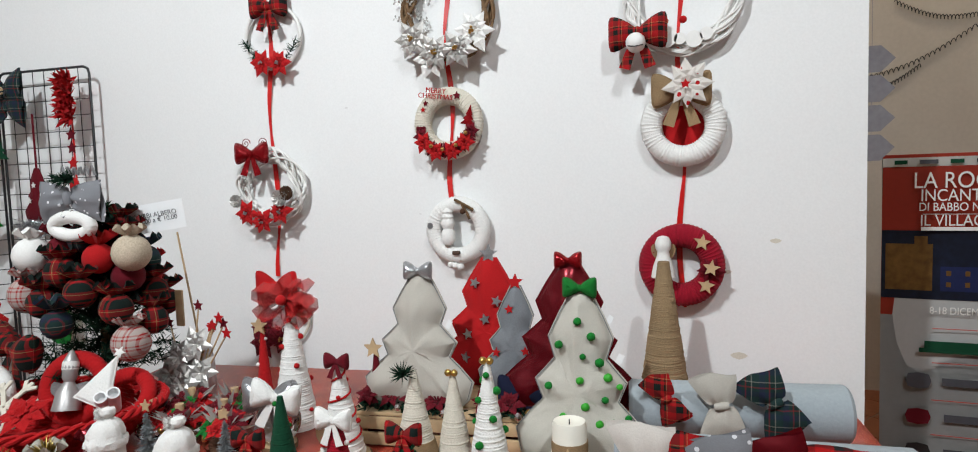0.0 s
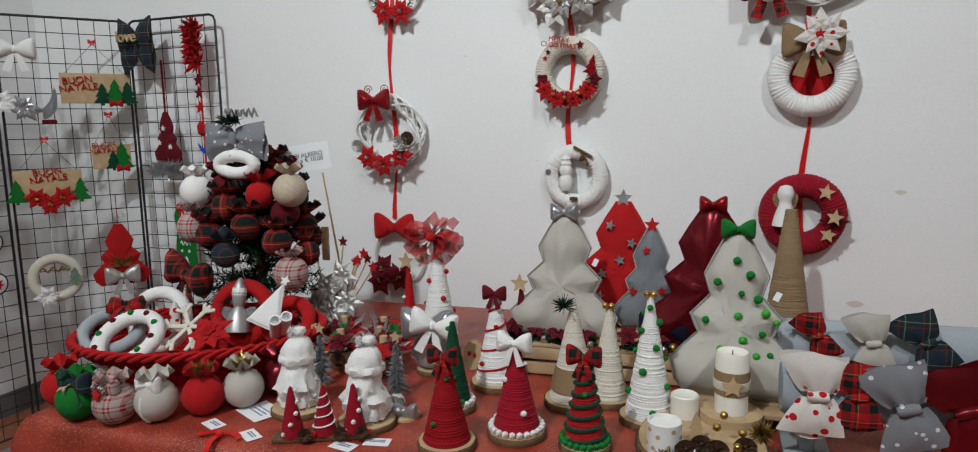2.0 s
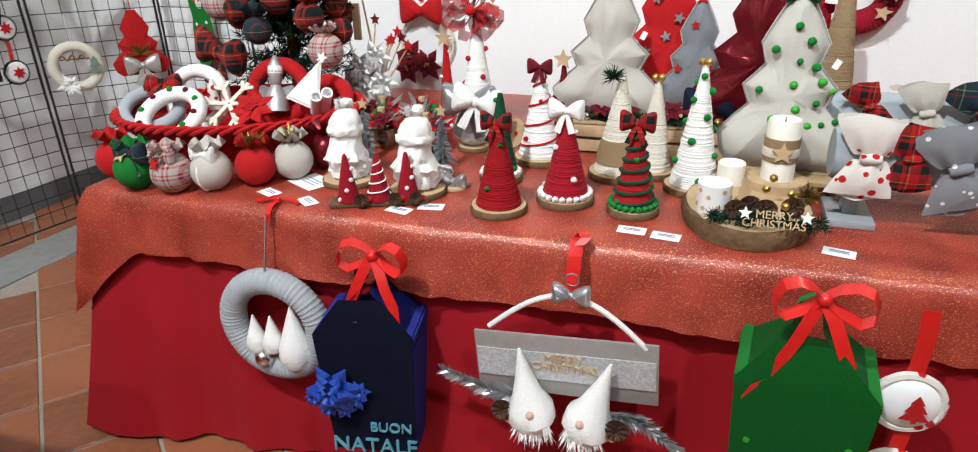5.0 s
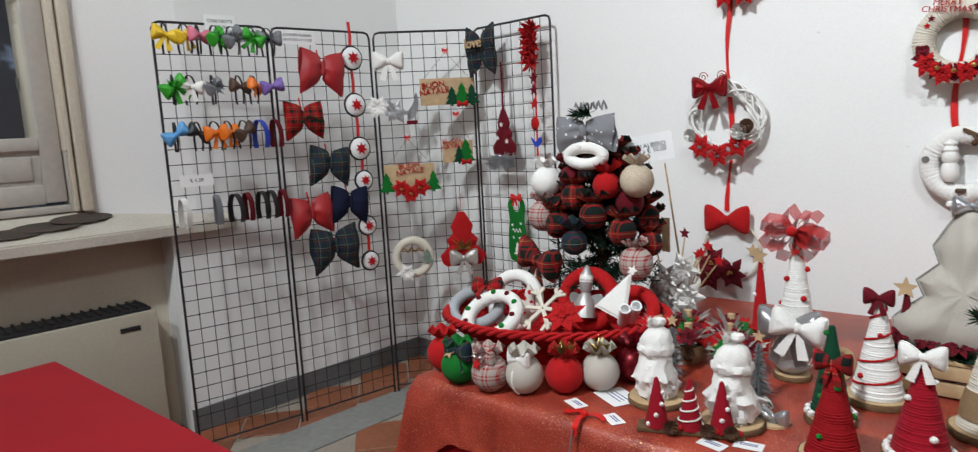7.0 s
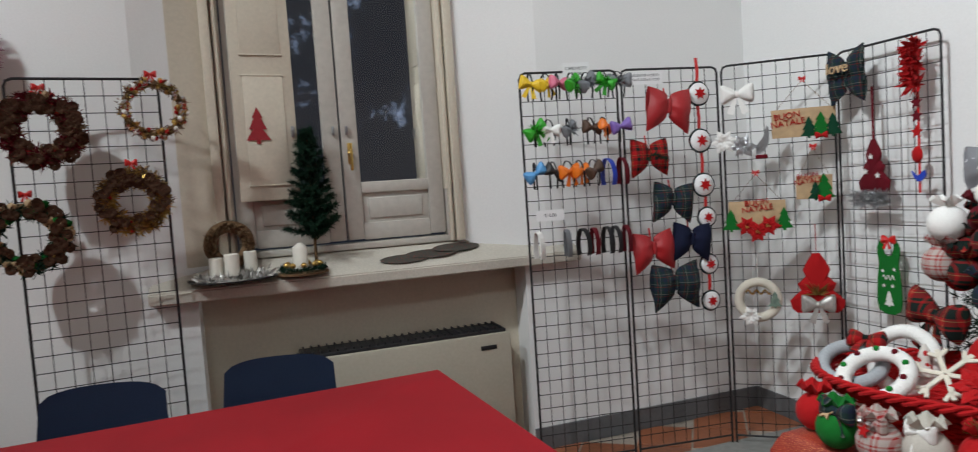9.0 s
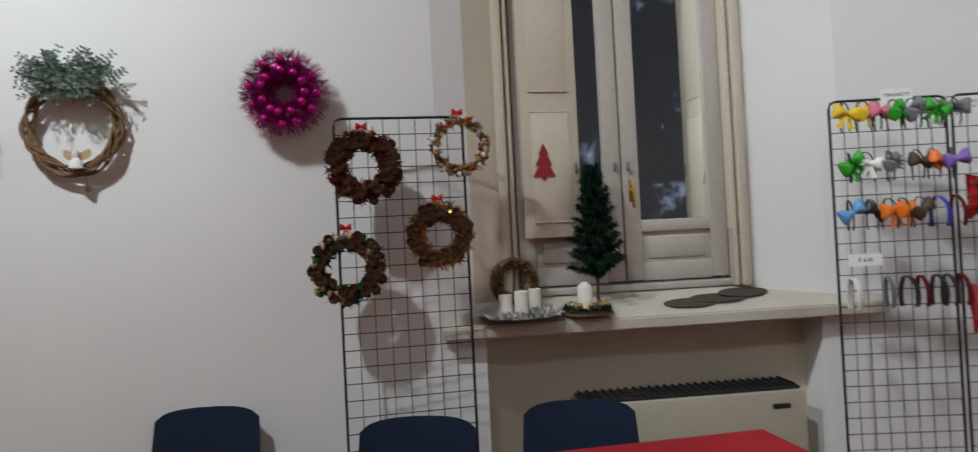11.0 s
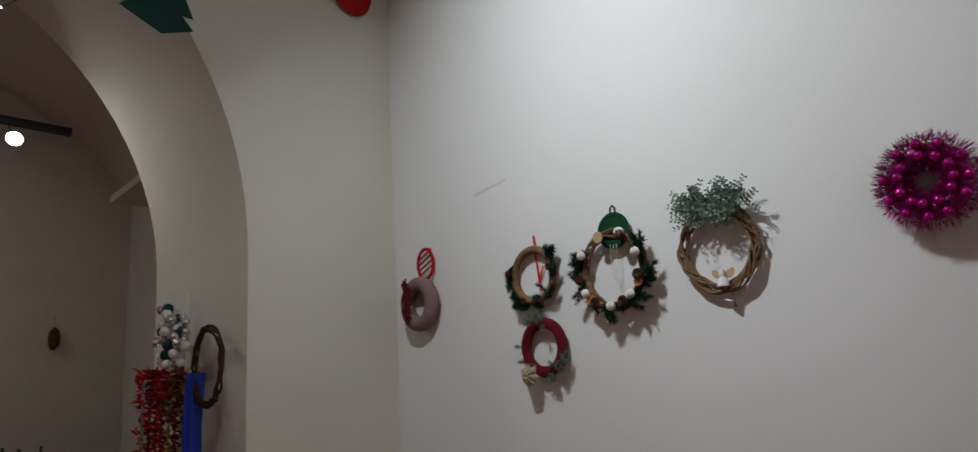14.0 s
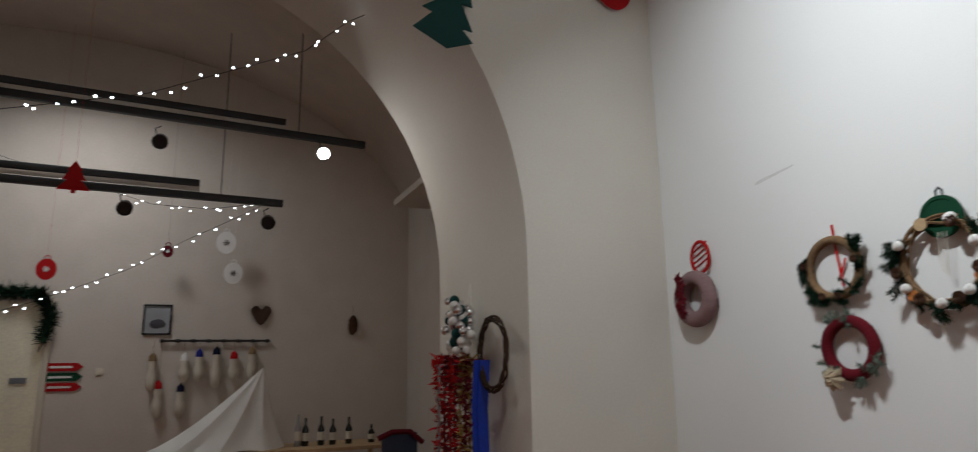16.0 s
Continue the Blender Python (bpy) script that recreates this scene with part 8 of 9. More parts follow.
def gift_bag(at, turn, front, side, label, h=0.30):
    """A tall felt box bag: tapered body, folded roof flaps and a loop handle."""
    t = thing("gift_bag", at, label, "bag", "felt bags on the table front", turn)
    w, d = 0.118, 0.09
    fy = -d * 0.862 - 0.005
    bm = bmesh.new()
    lo = [bm.verts.new((x * w * 0.86, y * d * 0.86, 0)) for x, y in ((-1, -1), (1, -1), (1, 1), (-1, 1))]
    mid = [bm.verts.new((x * w, y * d, h)) for x, y in ((-1, -1), (1, -1), (1, 1), (-1, 1))]
    bm.faces.new(lo[::-1])
    for k in range(4):
        bm.faces.new((lo[k], lo[(k + 1) % 4], mid[(k + 1) % 4], mid[k]))
    bm.faces.new(mid)
    bmesh.ops.bevel(bm, geom=bm.edges[:], offset=0.005, segments=2, affect="EDGES")
    part("body", bm, side, t)
    f = bmesh.new()
    v = [f.verts.new(p) for p in ((-w * 0.855, fy, 0.004), (w * 0.855, fy, 0.004), (w * 0.99, fy - d * 0.142, h - 0.004), (w * 0.35, -d * 0.75, h + 0.075), (-w * 0.5, -d * 0.72, h + 0.07), (-w * 0.99, fy - d * 0.142, h - 0.004))]
    f.faces.new((v[0], v[1], v[2], v[5]))
    f.faces.new((v[5], v[2], v[3], v[4]))
    bmesh.ops.solidify(f, geom=f.faces[:], thickness=0.004)
    part("front_panel", f, front, t)
    for s in (-1, 1):
        f = bmesh.new()
        v = [f.verts.new(p) for p in ((s * w * 1.01, -d, h * 0.93), (s * w * 1.01, d, h * 0.93), (s * w * 0.1, d * 0.45, h + 0.085), (s * w * 0.1, -d * 0.6, h + 0.09))]
        f.faces.new(v)
        bmesh.ops.solidify(f, geom=f.faces[:], thickness=0.004)
        part("roof_flap", f, side, t)
    part("handle", strip([(-0.035, 0, h + 0.075), (-0.03, 0, h + 0.12), (0, 0, h + 0.14), (0.03, 0, h + 0.12), (0.035, 0, h + 0.075)], 0.022, (0, 1, 0), 0.004), front, t)
    return t


CYAN = mat("pale_blue_glitter", (0.10, 0.32, 0.42), 0.5, vary=0.2, scale=300)
b = gift_bag((-0.575, 1.605, 0.21), 14, NAVY, BLUE, "navy and blue felt bag with blue rose and lettering", 0.345)
bm = bmesh.new()
for k in range(4):
    flower(bm, (-0.08, -0.100 - 0.010 * k, 0.20), 0.075 - 0.014 * k, 1, 6, k, 0.25 + 0.3 * k)
part("blue_rose", bm, BLUEROSE, b, smooth=False)
bm = bmesh.new()
for k, (x, z) in enumerate(((-0.13, 0.14), (-0.03, 0.14), (-0.06, 0.11), (-0.02, 0.165), (-0.1, 0.11))):
    flower(bm, (x, -0.097, z + 0.03), 0.032, 2, 6, k + 9, 0.4)
part("blue_blossom", bm, BLUEROSE, b, smooth=False)
words("BUON", 0.036, (0.045, -0.091, 0.082), (87, 0, 0), CYAN, b, 0.003)
words("NATALE", 0.057, (0.0, -0.088, 0.022), (87, 0, 0), CYAN, b, 0.003)
hanger(-0.545, 0.725, big=True, y=1.585)
part("price_tag", box((0.016, 0.001, 0.024), (-0.02, -0.084, 0.36)), PAPER, b)

b = gift_bag((0.345, 1.60, 0.345), -3, GREEN, GREEN, "green felt bag with silver bow")
bow(b, (0.02, -0.112, 0.09), 0.17, SILVER)
for x, z in ((-0.08, 0.16), (0.085, 0.19), (-0.07, 0.07), (0.09, 0.09)):
    part("sequin", cyl(0.006, 0.006, 0.002, (x, -0.09, z), (90, 0, 0), 10), BRIGHTGREEN, b)
hanger(0.345, 0.80, big=True, y=1.56)

t = thing("hanging_sign", (-0.115, 1.62, 0.505), "silver card sign with gnomes, cones and silver leaves", "sign", turn=TT)
part("board", box((0.40, 0.008, 0.15), (0, 0, 0), (0, -4, 0), 0.002), SILVERCARD, t)
part("lace_strip", box((0.39, 0.003, 0.07), (0, -0.007, 0.0), (0, -4, 0)), mat("silver_lace", (0.56, 0.56, 0.57), 0.5, 0.2, vary=0.25, scale=160, bump=0.3), t)
part("handle_arc", tube([(-0.17 + 0.34 * k / 20, 0, 0.075 + 0.10 * math.sin(math.pi * k / 20)) for k in range(21)], 0.006, 8), WHITEPLAIN, t)
bow(t, (0.01, -0.01, 0.185), 0.08, SILVER, tails=False)
part("ring", tube(circle(0.014, 16, (0.01, 0, 0.215)), 0.002, 5, closed=True), METAL, t)
words("MERRY\nCHRISTMAS", 0.028, (0.0, -0.01, 0.012), (90, -4, 0), WOOD, t, 0.002)
for x, a in ((-0.058, -10), (0.05, 15)):
    bm = lathe([(0.036, 0), (0.054, 0.03), (0.05, 0.06), (0.037, 0.085), (0.018, 0.145), (0.003, 0.205)], 16, wob=0.1)
    xf(bm, bm.verts[:], (x, -0.035, -0.15), (0, a, 0))
    g = part("gnome", bm, WHITE, t)
    part("beard", fuzz(lambda r: ((x + r.uniform(-0.03, 0.03), -0.06, -0.09 + r.uniform(-0.03, 0.01)), (r.uniform(-0.5, 0.5), -0.2, -1)), 240, 0.06, 0.005, 4), WHITE, g, smooth=False)
    part("nose", lump(0.009, (x, -0.08, -0.083), None, 0.1), SKIN, g)
for s in (-1, 1):
    bm = bmesh.new()
    path = [Vector((s * 0.09, -0.02, -0.09)), Vector((s * 0.16, -0.03, -0.075 if s < 0 else -0.08)), Vector((s * 0.27, -0.03, -0.04 if s < 0 else -0.16))]
    for k in range(60):
        f = k / 59
        p = path[0].lerp(path[1], f * 2) if f < 0.5 else path[1].lerp(path[2], f * 2 - 1)
        d = (path[2] - path[0]).normalized()
        for q in (-1, 1):
            fuzz(lambda r: (p, d + Vector((0, -0.3, 0)) + d.cross(Vector((0, 1, 0))) * q * 0.9), 2, 0.05 * (1 - 0.6 * f), 0.006, k, bm)
    part("silver_branch", bm, SILVER, t, smooth=False)
    pinecone(t, (s * 0.125, -0.035, -0.1), 0.022, s + 3)
    for z in (-0.12, -0.14):
        part("bauble", ball(0.012, (s * 0.115, -0.035, z), seg=10), CHROMEBALL, t)
hanger(-0.115, 0.765, y=1.69, hang=True)

for x, z in ((0.525, 0.575), (0.53, 0.40)):
    t = thing("medallion", (x, 1.64, z), "round padded medallion with red print and striped rim", "ornament", "medallions on red ribbon", TT)
    part("pad", lathe([(0.056, 0), (0.056, 0.012), (0.045, 0.022), (0.02, 0.027), (0.001, 0.028)], 26, (0, 0, 0), (90, 0, 0)), PAPER, t)
    part("rim", tube(circle(0.057, 40, (0, -0.01, 0), wob=0.02), 0.009, 7, closed=True), CANDY, t)
    part("print", plate(fir_outline(0.05, 0.06), 0.002, (0.01, -0.031, -0.03)), RED, t, smooth=False)
    part("ribbon", strip([(0, -0.006, 0.056), (0.003, -0.008, 0.12), (0, -0.004, 0.19)], 0.028, (1, 0, 0), 0.001), REDSATIN, t)
t = thing("price_slip", (-1.53, 1.60, 0.50), "small white printed price slip pinned to the cloth corner", "price tag", "price slips on the table", -40)
part("card", box((0.05, 0.001, 0.035), (0, 0, 0)), PAPER, t, smooth=False)

# ---- past the end of the north wall: poster, paper garland and cables ----
PR = mat("poster_red", (0.50, 0.045, 0.02), 0.5, vary=0.05, bump=0)
PG = mat("poster_grey", (0.42, 0.42, 0.41), 0.5, vary=0.04, bump=0)
PN = mat("poster_night", (0.012, 0.02, 0.05), 0.5, vary=0.3, big=6, bump=0)
PO = mat("poster_ochre", (0.34, 0.17, 0.04), 0.5, vary=0.35, scale=30, bump=0)
PW = mat("poster_white", (0.75, 0.74, 0.70), 0.5, vary=0.02, bump=0)
p = thing("poster_stand", (1.70, 4.12, 0), "tall curved card advertising totem in red and grey", "poster stand", turn=-6)
PX, PT = 0.345, 1.53


def poster_sheet(z0, z1, x0, x1, m, name, out=0.0):
    bm = bmesh.new()
    cols = []
    for k in range(13):
        u = x0 + (x1 - x0) * k / 12
        cols.append([bm.verts.new((u, -0.03 * math.cos(u / PX * 1.4) - out + 0.02 * math.sin(z * 2), z)) for z in (z0, (z0 + z1) / 2, z1)])
    for a, b in zip(cols, cols[1:]):
        for j in range(2):
            bm.faces.new((a[j], b[j], b[j + 1], a[j + 1]))
    bmesh.ops.solidify(bm, geom=bm.faces[:], thickness=0.002)
    return part(name, bm, m, p)


part("back", lathe([(PX, 0), (PX * 0.97, 0.5), (PX, PT - 0.01), (0.001, PT - 0.01)], 32), PG, p).scale = (1, 0.12, 1)
poster_sheet(0.0, 0.80, -PX, PX, PG, "lower_sheet", 0.028)
poster_sheet(0.80, PT - 0.055, -PX, PX, PR, "upper_sheet", 0.028)
poster_sheet(PT - 0.055, PT - 0.015, -PX, PX, PW, "top_strip", 0.028)
poster_sheet(PT - 0.015, PT, -PX, PX, PR, "top_edge", 0.028)
poster_sheet(0.88, 1.19, -PX, PX, PN, "picture", 0.034)
for x0, x1, z0, z1 in ((-0.33, -0.15, 0.92, 1.13), (-0.22, -0.17, 1.10, 1.165), (-0.12, 0.12, 0.92, 1.03)):
    poster_sheet(z0, z1, x0, x1, PO if x0 < -0.13 else mat("poster_blue", (0.02, 0.035, 0.14), 0.5, bump=0), "building", 0.038)
for x in (-0.09, -0.02, 0.05, 0.1):
    for z in (0.94, 0.99):
        poster_sheet(z, z + 0.022, x - 0.009, x + 0.009, PO, "lit_window", 0.042)
YF = -0.068
for text, size, z in (("LA ROCCA", 0.10, 1.41), ("INCANTATA", 0.074, 1.345), ("DI BABBO NATALE", 0.052, 1.295), ("IL VILLAGGIO", 0.07, 1.235), ("8-18 DICEMBRE 2021", 0.045, 0.835)):
    words(text, size, (-0.035 if "8-18" not in text else 0.0, YF, z), (90, 0, 0), PW, p, 0.001, squeeze=0.8)
poster_sheet(1.262, 1.265, -0.19, 0.19, PW, "rule", 0.034)
part("bar", box((0.4, 0.002, 0.016), (0, YF, 1.2)), PW, p)
for z in (0.755, 0.6, 0.43, 0.27, 0.11):
    part("rule", box((0.26, 0.002, 0.003), (-0.02, YF, z)), PR, p)
for z, x, w_, m in ((0.68, 0.03, 0.42, DKGREEN), (0.655, 0.0, 0.4, DKGREEN), (0.515, 0.06, 0.34, PRINT), (0.35, 0.07, 0.34, PRINT), (0.19, 0.05, 0.3, PRINT)):
    part("logo_bar", box((w_, 0.002, 0.02 if z in (0.655,) else 0.035), (x, YF, z)), m, p)
for z, m in ((0.515, PRINT), (0.35, BURG), (0.19, BLACK)):
    part("logo_shape", plate(smoothed([(-0.04, -0.03), (0.04, -0.03), (0.04, 0.03), (-0.04, 0.03)], 2), 0.002, (-0.2, YF, z)), m, p)
for k in range(6):
    part("logo_mark", box((0.05 + 0.02 * (k % 2), 0.002, 0.018), (-0.28 + 0.105 * k, YF, PT - 0.035)), PRINT if k % 2 else DKGREEN, p)

t = thing("paper_garland", (1.205, 3.60, 1.48), "grey paper diamonds strung one below the other", "garland")
GP = mat("grey_paper", (0.36, 0.36, 0.40), 0.8, bump=0.02)
for k in range(4):
    part("diamond", plate([(-0.045, -0.05), (0.01, -0.05), (0.06, 0.0), (0.01, 0.05), (-0.045, 0.05)], 0.002, (0, 0, 0.075 + 0.112 * k)), GP, t, smooth=False)
part("string", cyl(0.001, 0.001, 4.15, (-0.02, 0.002, 0.02), seg=5), GP, t)
for pts in (((1.56, 5.535, 2.03), (2.2, 5.535, 2.32)), ((1.75, 5.535, 2.50), (2.2, 5.535, 2.38)), ((1.50, 5.535, 1.95), (1.9, 5.535, 2.1))):
    t = thing("spiral_cable", (0, 0, 0), "thin black spiral cable strung along the wall", "cable", "spiral cables")
    a, b = Vector(pts[0]), Vector(pts[1])
    n = 160
    part("coil", tube([a.lerp(b, k / n) + Vector((0, 0.012 * math.cos(k * 0.9), 0.014 * math.sin(k * 0.9) - 0.05 * math.sin(math.pi * k / n))) for k in range(n + 1)], 0.003, 4), BLACK, t)
t = thing("brochure_rack", (1.33, 4.9, 0), "narrow rack of printed leaflets behind the poster", "rack")
part("column", box((0.16, 0.16, 1.15), (0, 0, 0.575), bevel=0.01), BROWN, t)
for k in range(6):
    part("leaflet", box((0.14, 0.01, 0.05), (0, -0.09, 0.75 + 0.065 * k)), PAPER if k % 2 else PO, t)
part("top", lump(0.09, (0, 0, 1.2), None, 0.25, (1, 1, 0.6)), BURG, t)


# ---- hangings on the arch ----
t = thing("felt_tree", (-1.51, YA + 0.04, 3.84), "large dark green felt tree hung under the arch", "felt tree", tilt=(0, -22))
TEAL = mat("teal_felt", (0.016, 0.065, 0.060), 0.85, scale=200, bump=0.15)
part("cut_out", plate([(-0.235, 0.14), (-0.08, 0.0), (0.2, 0.02), (0.12, 0.2), (0.2, 0.2), (0.08, 0.38), (0.15, 0.38), (0.0, 0.62), (-0.13, 0.4), (-0.05, 0.38), (-0.2, 0.22), (-0.12, 0.2)][::-1], 0.008), TEAL, t, smooth=False)
t = thing("oval_ornament", (-3.06, YA + 0.04, 4.42), "large red felt oval with a white snowflake", "ornament", tilt=(0, 14))
part("cut_out", plate(smoothed([(0.2 * math.cos(a), 0.27 + 0.27 * math.sin(a)) for a in (k * math.pi / 8 for k in range(16))], 2), 0.008), RED, t)
for k in range(3):
    part("snowflake_bar", box((0.22, 0.003, 0.012), (0, 0.010, 0.24), (0, 60 * k, 0)), WHITE, t)


# ---- clothes rail and wreaths on the arch reveal ----
RX = AX + 0.0
t = thing("wreath", (RX + 0.07, -5.45, 1.92), "cluster wreath of white, silver and teal baubles", "wreath", "wreaths on the arch", 90)
rng = random.Random(6)
for k in range(60):
    a, q = rng.uniform(0, 6.28), 0.2 * math.sqrt(rng.random())
    part("bauble", ball(rng.uniform(0.025, 0.045), (q * math.cos(a), -0.03 - rng.uniform(0, 0.14), q * 1.1 * math.sin(a)), seg=10), rng.choice((CHROMEBALL, WHITEPLAIN, CHROMEBALL, TEAL)), t)
part("ribbon", strip([(-0.06, 0.0, 0.15), (0, 0.02, 0.36), (0.06, 0.0, 0.15)], 0.012, (1, 0, 0.2), 0.001), WHITE, t)
w = thing("wreath", (RX + 0.05, -4.92, 1.70), "dark bare vine wreath", "wreath", "wreaths on the arch", 90)
willow(w, mat("dark_vine", (0.06, 0.035, 0.022), 0.85, vary=0.3), 0.24, 0.025, 8, 0.008, 61, 1.08)
t = thing("clothes_rail", (-1.965, -5.22, 0), "chrome rail hung with red and gold garlands", "clothes rail", turn=3)
part("bar", tube([(-0.205, 0, 1.645), (0.205, 0, 1.62)], 0.012, 8), METAL, t)
for x in (-0.19, 0.18):
    part("post", tube([(x, 0, 0.0), (x, 0, 1.63)], 0.011, 8), METAL, t)
    part("foot", box((0.03, 0.4, 0.03), (x, 0, 0.015), bevel=0.005), METAL, t)
for k in range(9):
    x = 0.17 - 0.041 * k
    m = (RED, BURG, RED, BURG, GOLDTIN, BURG, GOLDTIN, ROYAL, ROYAL)[k]
    g = thing("garland", (-1.965 + x, -5.22 + 0.01 * (k % 3), 0), ("glittering " if m is GOLDTIN else "") + {RED: "red", BURG: "burgundy", GOLDTIN: "gold", ROYAL: "blue"}[m] + " garland hanging from the rail", "garland", "garlands on the rail")
    if m is ROYAL:
        part("cloth", strip([(0, 0, 1.66), (0.01, -0.03, 1.3), (0, -0.02, 0.8)], 0.1, (1, 0.3, 0), 0.01), m, g).location.y = 0.07
    else:
        part("tinsel", fuzz(lambda r: ((r.uniform(-0.03, 0.03), r.uniform(-0.03, 0.03), 1.68 - 0.93 * r.uniform(0, 1) ** 1.4), (r.uniform(-1, 1), r.uniform(-1, 1), r.uniform(-0.8, 0.6))), 190, 0.075, 0.016, k), m, g, smooth=False)
        part("core", tube([(0, 0, 1.66), (0.01, 0, 1.2), (0, 0, 0.75)], 0.008, 6), m, g)
    bow(g, (0, -0.05, 1.64), 0.1, RED)


# ---- the hall ----
def track(x0, z0, x1, z1, y, inner):
    t = thing("light_track", (0, y, 0), "long black lighting track slung across the hall", "light track", "lighting tracks in the hall")
    a, b = Vector((x0, 0, z0)), Vector((x1, 0, z1))
    ang = math.degrees(math.atan2(b.z - a.z, b.x - a.x))
    part("beam", box(((b - a).length, 0.07, 0.075), (a + b) / 2, (0, -ang, 0), 0.008), BLACK, t)
    c, d = a + Vector((0.85, -0.06, 0.16)), b + Vector((0, -0.06, 0.16))
    part("upper_beam", box(((d - c).length, 0.06, 0.07), (c + d) / 2, (0, -ang, 0), 0.008), BLACK, t)
    part("pale_channel", box(((d - c).length, 0.04, 0.045), (c + d) / 2 - Vector((0, 0, 0.062)), (0, -ang, 0), 0.004), HALLWALL, t)
    for f in (0.1, 0.55, 0.95):
        q = a.lerp(b, f)
        part("suspension", cyl(0.006, 0.006, 1.9, (q.x, 0, q.z), seg=6), BLACK, t)
    return t


track(-1.677, 4.033, 5.5, 4.27, -7.4, 0)
track(-0.874, 3.392, 5.5, 3.49, -7.8, 0)
LAMPGLOW = glowing("lamp_glow", (1.0, 0.97, 0.93), 28)


def spot_lamp(x, y, z, lit, label):
    t = thing("spotlight", (x, y, z), label, "spotlight", "track spotlights")
    part("arm", tube([(0, 0, 0.16), (0.05, 0, 0.13), (0.03, 0, 0.05)], 0.007, 6), BLACK, t)
    part("head", lathe([(0.03, 0.12), (0.07, 0.06), (0.075, -0.02), (0.07, -0.02), (0.065, 0.0), (0.001, 0.0)], 20, (0, 0, 0), (60, 0, 0) if not lit else (65, 0, -9)), BLACK, t)
    if lit:
        part("lens", lathe([(0.064, 0), (0.06, 0.008), (0.001, 0.01)], 20, (0.004, 0.02, -0.008), (-115, 0, -9)), LAMPGLOW, t)


spot_lamp(-1.23, -7.4, 3.89, True, "lit black track spotlight facing the room")
spot_lamp(0.36, -7.4, 3.83, False, "unlit black track spotlight")
spot_lamp(0.65, -7.8, 3.22, False, "unlit black track spotlight")
spot_lamp(-0.73, -7.8, 3.17, False, "unlit black track spotlight")
BULB = glowing("fairy_light", (0.85, 0.92, 1.0), 9)
for k, pts in enumerate((((2.2, -5.5, 3.50), (1.3, -5.5, 3.35), (0.41, -5.5, 3.60), (-0.7, -5.5, 4.14), (-1.05, -5.535, 4.49), (-1.62, -5.4, 4.8)), ((2.6, -8.5, 4.05), (1.71, -8.5, 3.79), (0.5, -8.5, 3.46), (-0.09, -8.5, 3.45), (-0.74, -8.5, 3.58)), ((-0.72, -8.5, 3.58), (-0.37, -8.5, 3.36), (0.15, -8.5, 3.06), (0.69, -8.5, 2.71), (1.52, -8.6, 2.36), (2.6, -8.7, 2.0)))):
    t = thing("fairy_lights", (0, 0, 0), "string of small cold white fairy lights", "fairy lights", "fairy lights in the hall")
    vs = [Vector(q) + Vector((-0.05, 0, -0.02)) for q in pts]
    part("wire", tube(vs, 0.003, 4), BLACK, t)
    rng = random.Random(k)
    for a, b in zip(vs, vs[1:]):
        n = max(2, int((b - a).length / 0.11))
        for j in range(n):
            q = a.lerp(b, (j + rng.uniform(0.1, 0.9)) / n) + Vector((rng.uniform(-0.02, 0.02), rng.uniform(-0.02, 0.02), rng.uniform(-0.05, 0.03)))
            part("bulb", ball(0.009, q, seg=6), BULB, t)
t = thing("felt_tree", (0.98, -7.0, 3.15), "red felt tree hanging from the track", "felt tree", "felt cut-outs in the hall")
part("cut_out", plate(fir_outline(0.26, 0.30), 0.006), RED, t, smooth=False)
part("thread", cyl(0.001, 0.001, 2.3, (0, 0, 0.3), seg=4), RED, t)
for x, z, w_, m, lab in ((-0.27, 3.03, 0.115, WHITE, "cream felt oval with a snowflake"), (-0.37, 2.66, 0.11, WHITE, "cream felt oval with a snowflake"), (1.57, 2.64, 0.1, RED, "red felt oval ornament"), (0.37, 2.95, 0.06, BURG, "small red felt ornament")):
    t = thing("oval_ornament", (x - 0.09, HY + 0.25, z - 0.016), lab + " hanging on thread", "ornament", "felt cut-outs in the hall")
    part("cut_out", plate(smoothed([(w_ * math.cos(a), w_ * 1.15 + w_ * 1.2 * math.sin(a)) for a in (k * math.pi / 8 for k in range(16))], 2), 0.006), m, t)
    part("loop", tube(circle(0.03, 12, (0, 0, w_ * 2.4)), 0.006, 5, closed=True), m, t)
    part("thread", cyl(0.001, 0.001, 5.75 - z - w_ * 2.4, (0, 0, w_ * 2.4), seg=4), m, t)
    for k in range(3):
        part("snowflake_bar", box((w_ * 0.7, 0.003, 0.01), (0, 0.009, w_ * 1.15), (0, 60 * k, 0)), GREYFELT if m is WHITE else WHITE, t)


def hall_thing(name, x, z, label, category, group=""):
    return thing(name, (x - 0.09, HY, z - 0.016), label, category, group, 180)


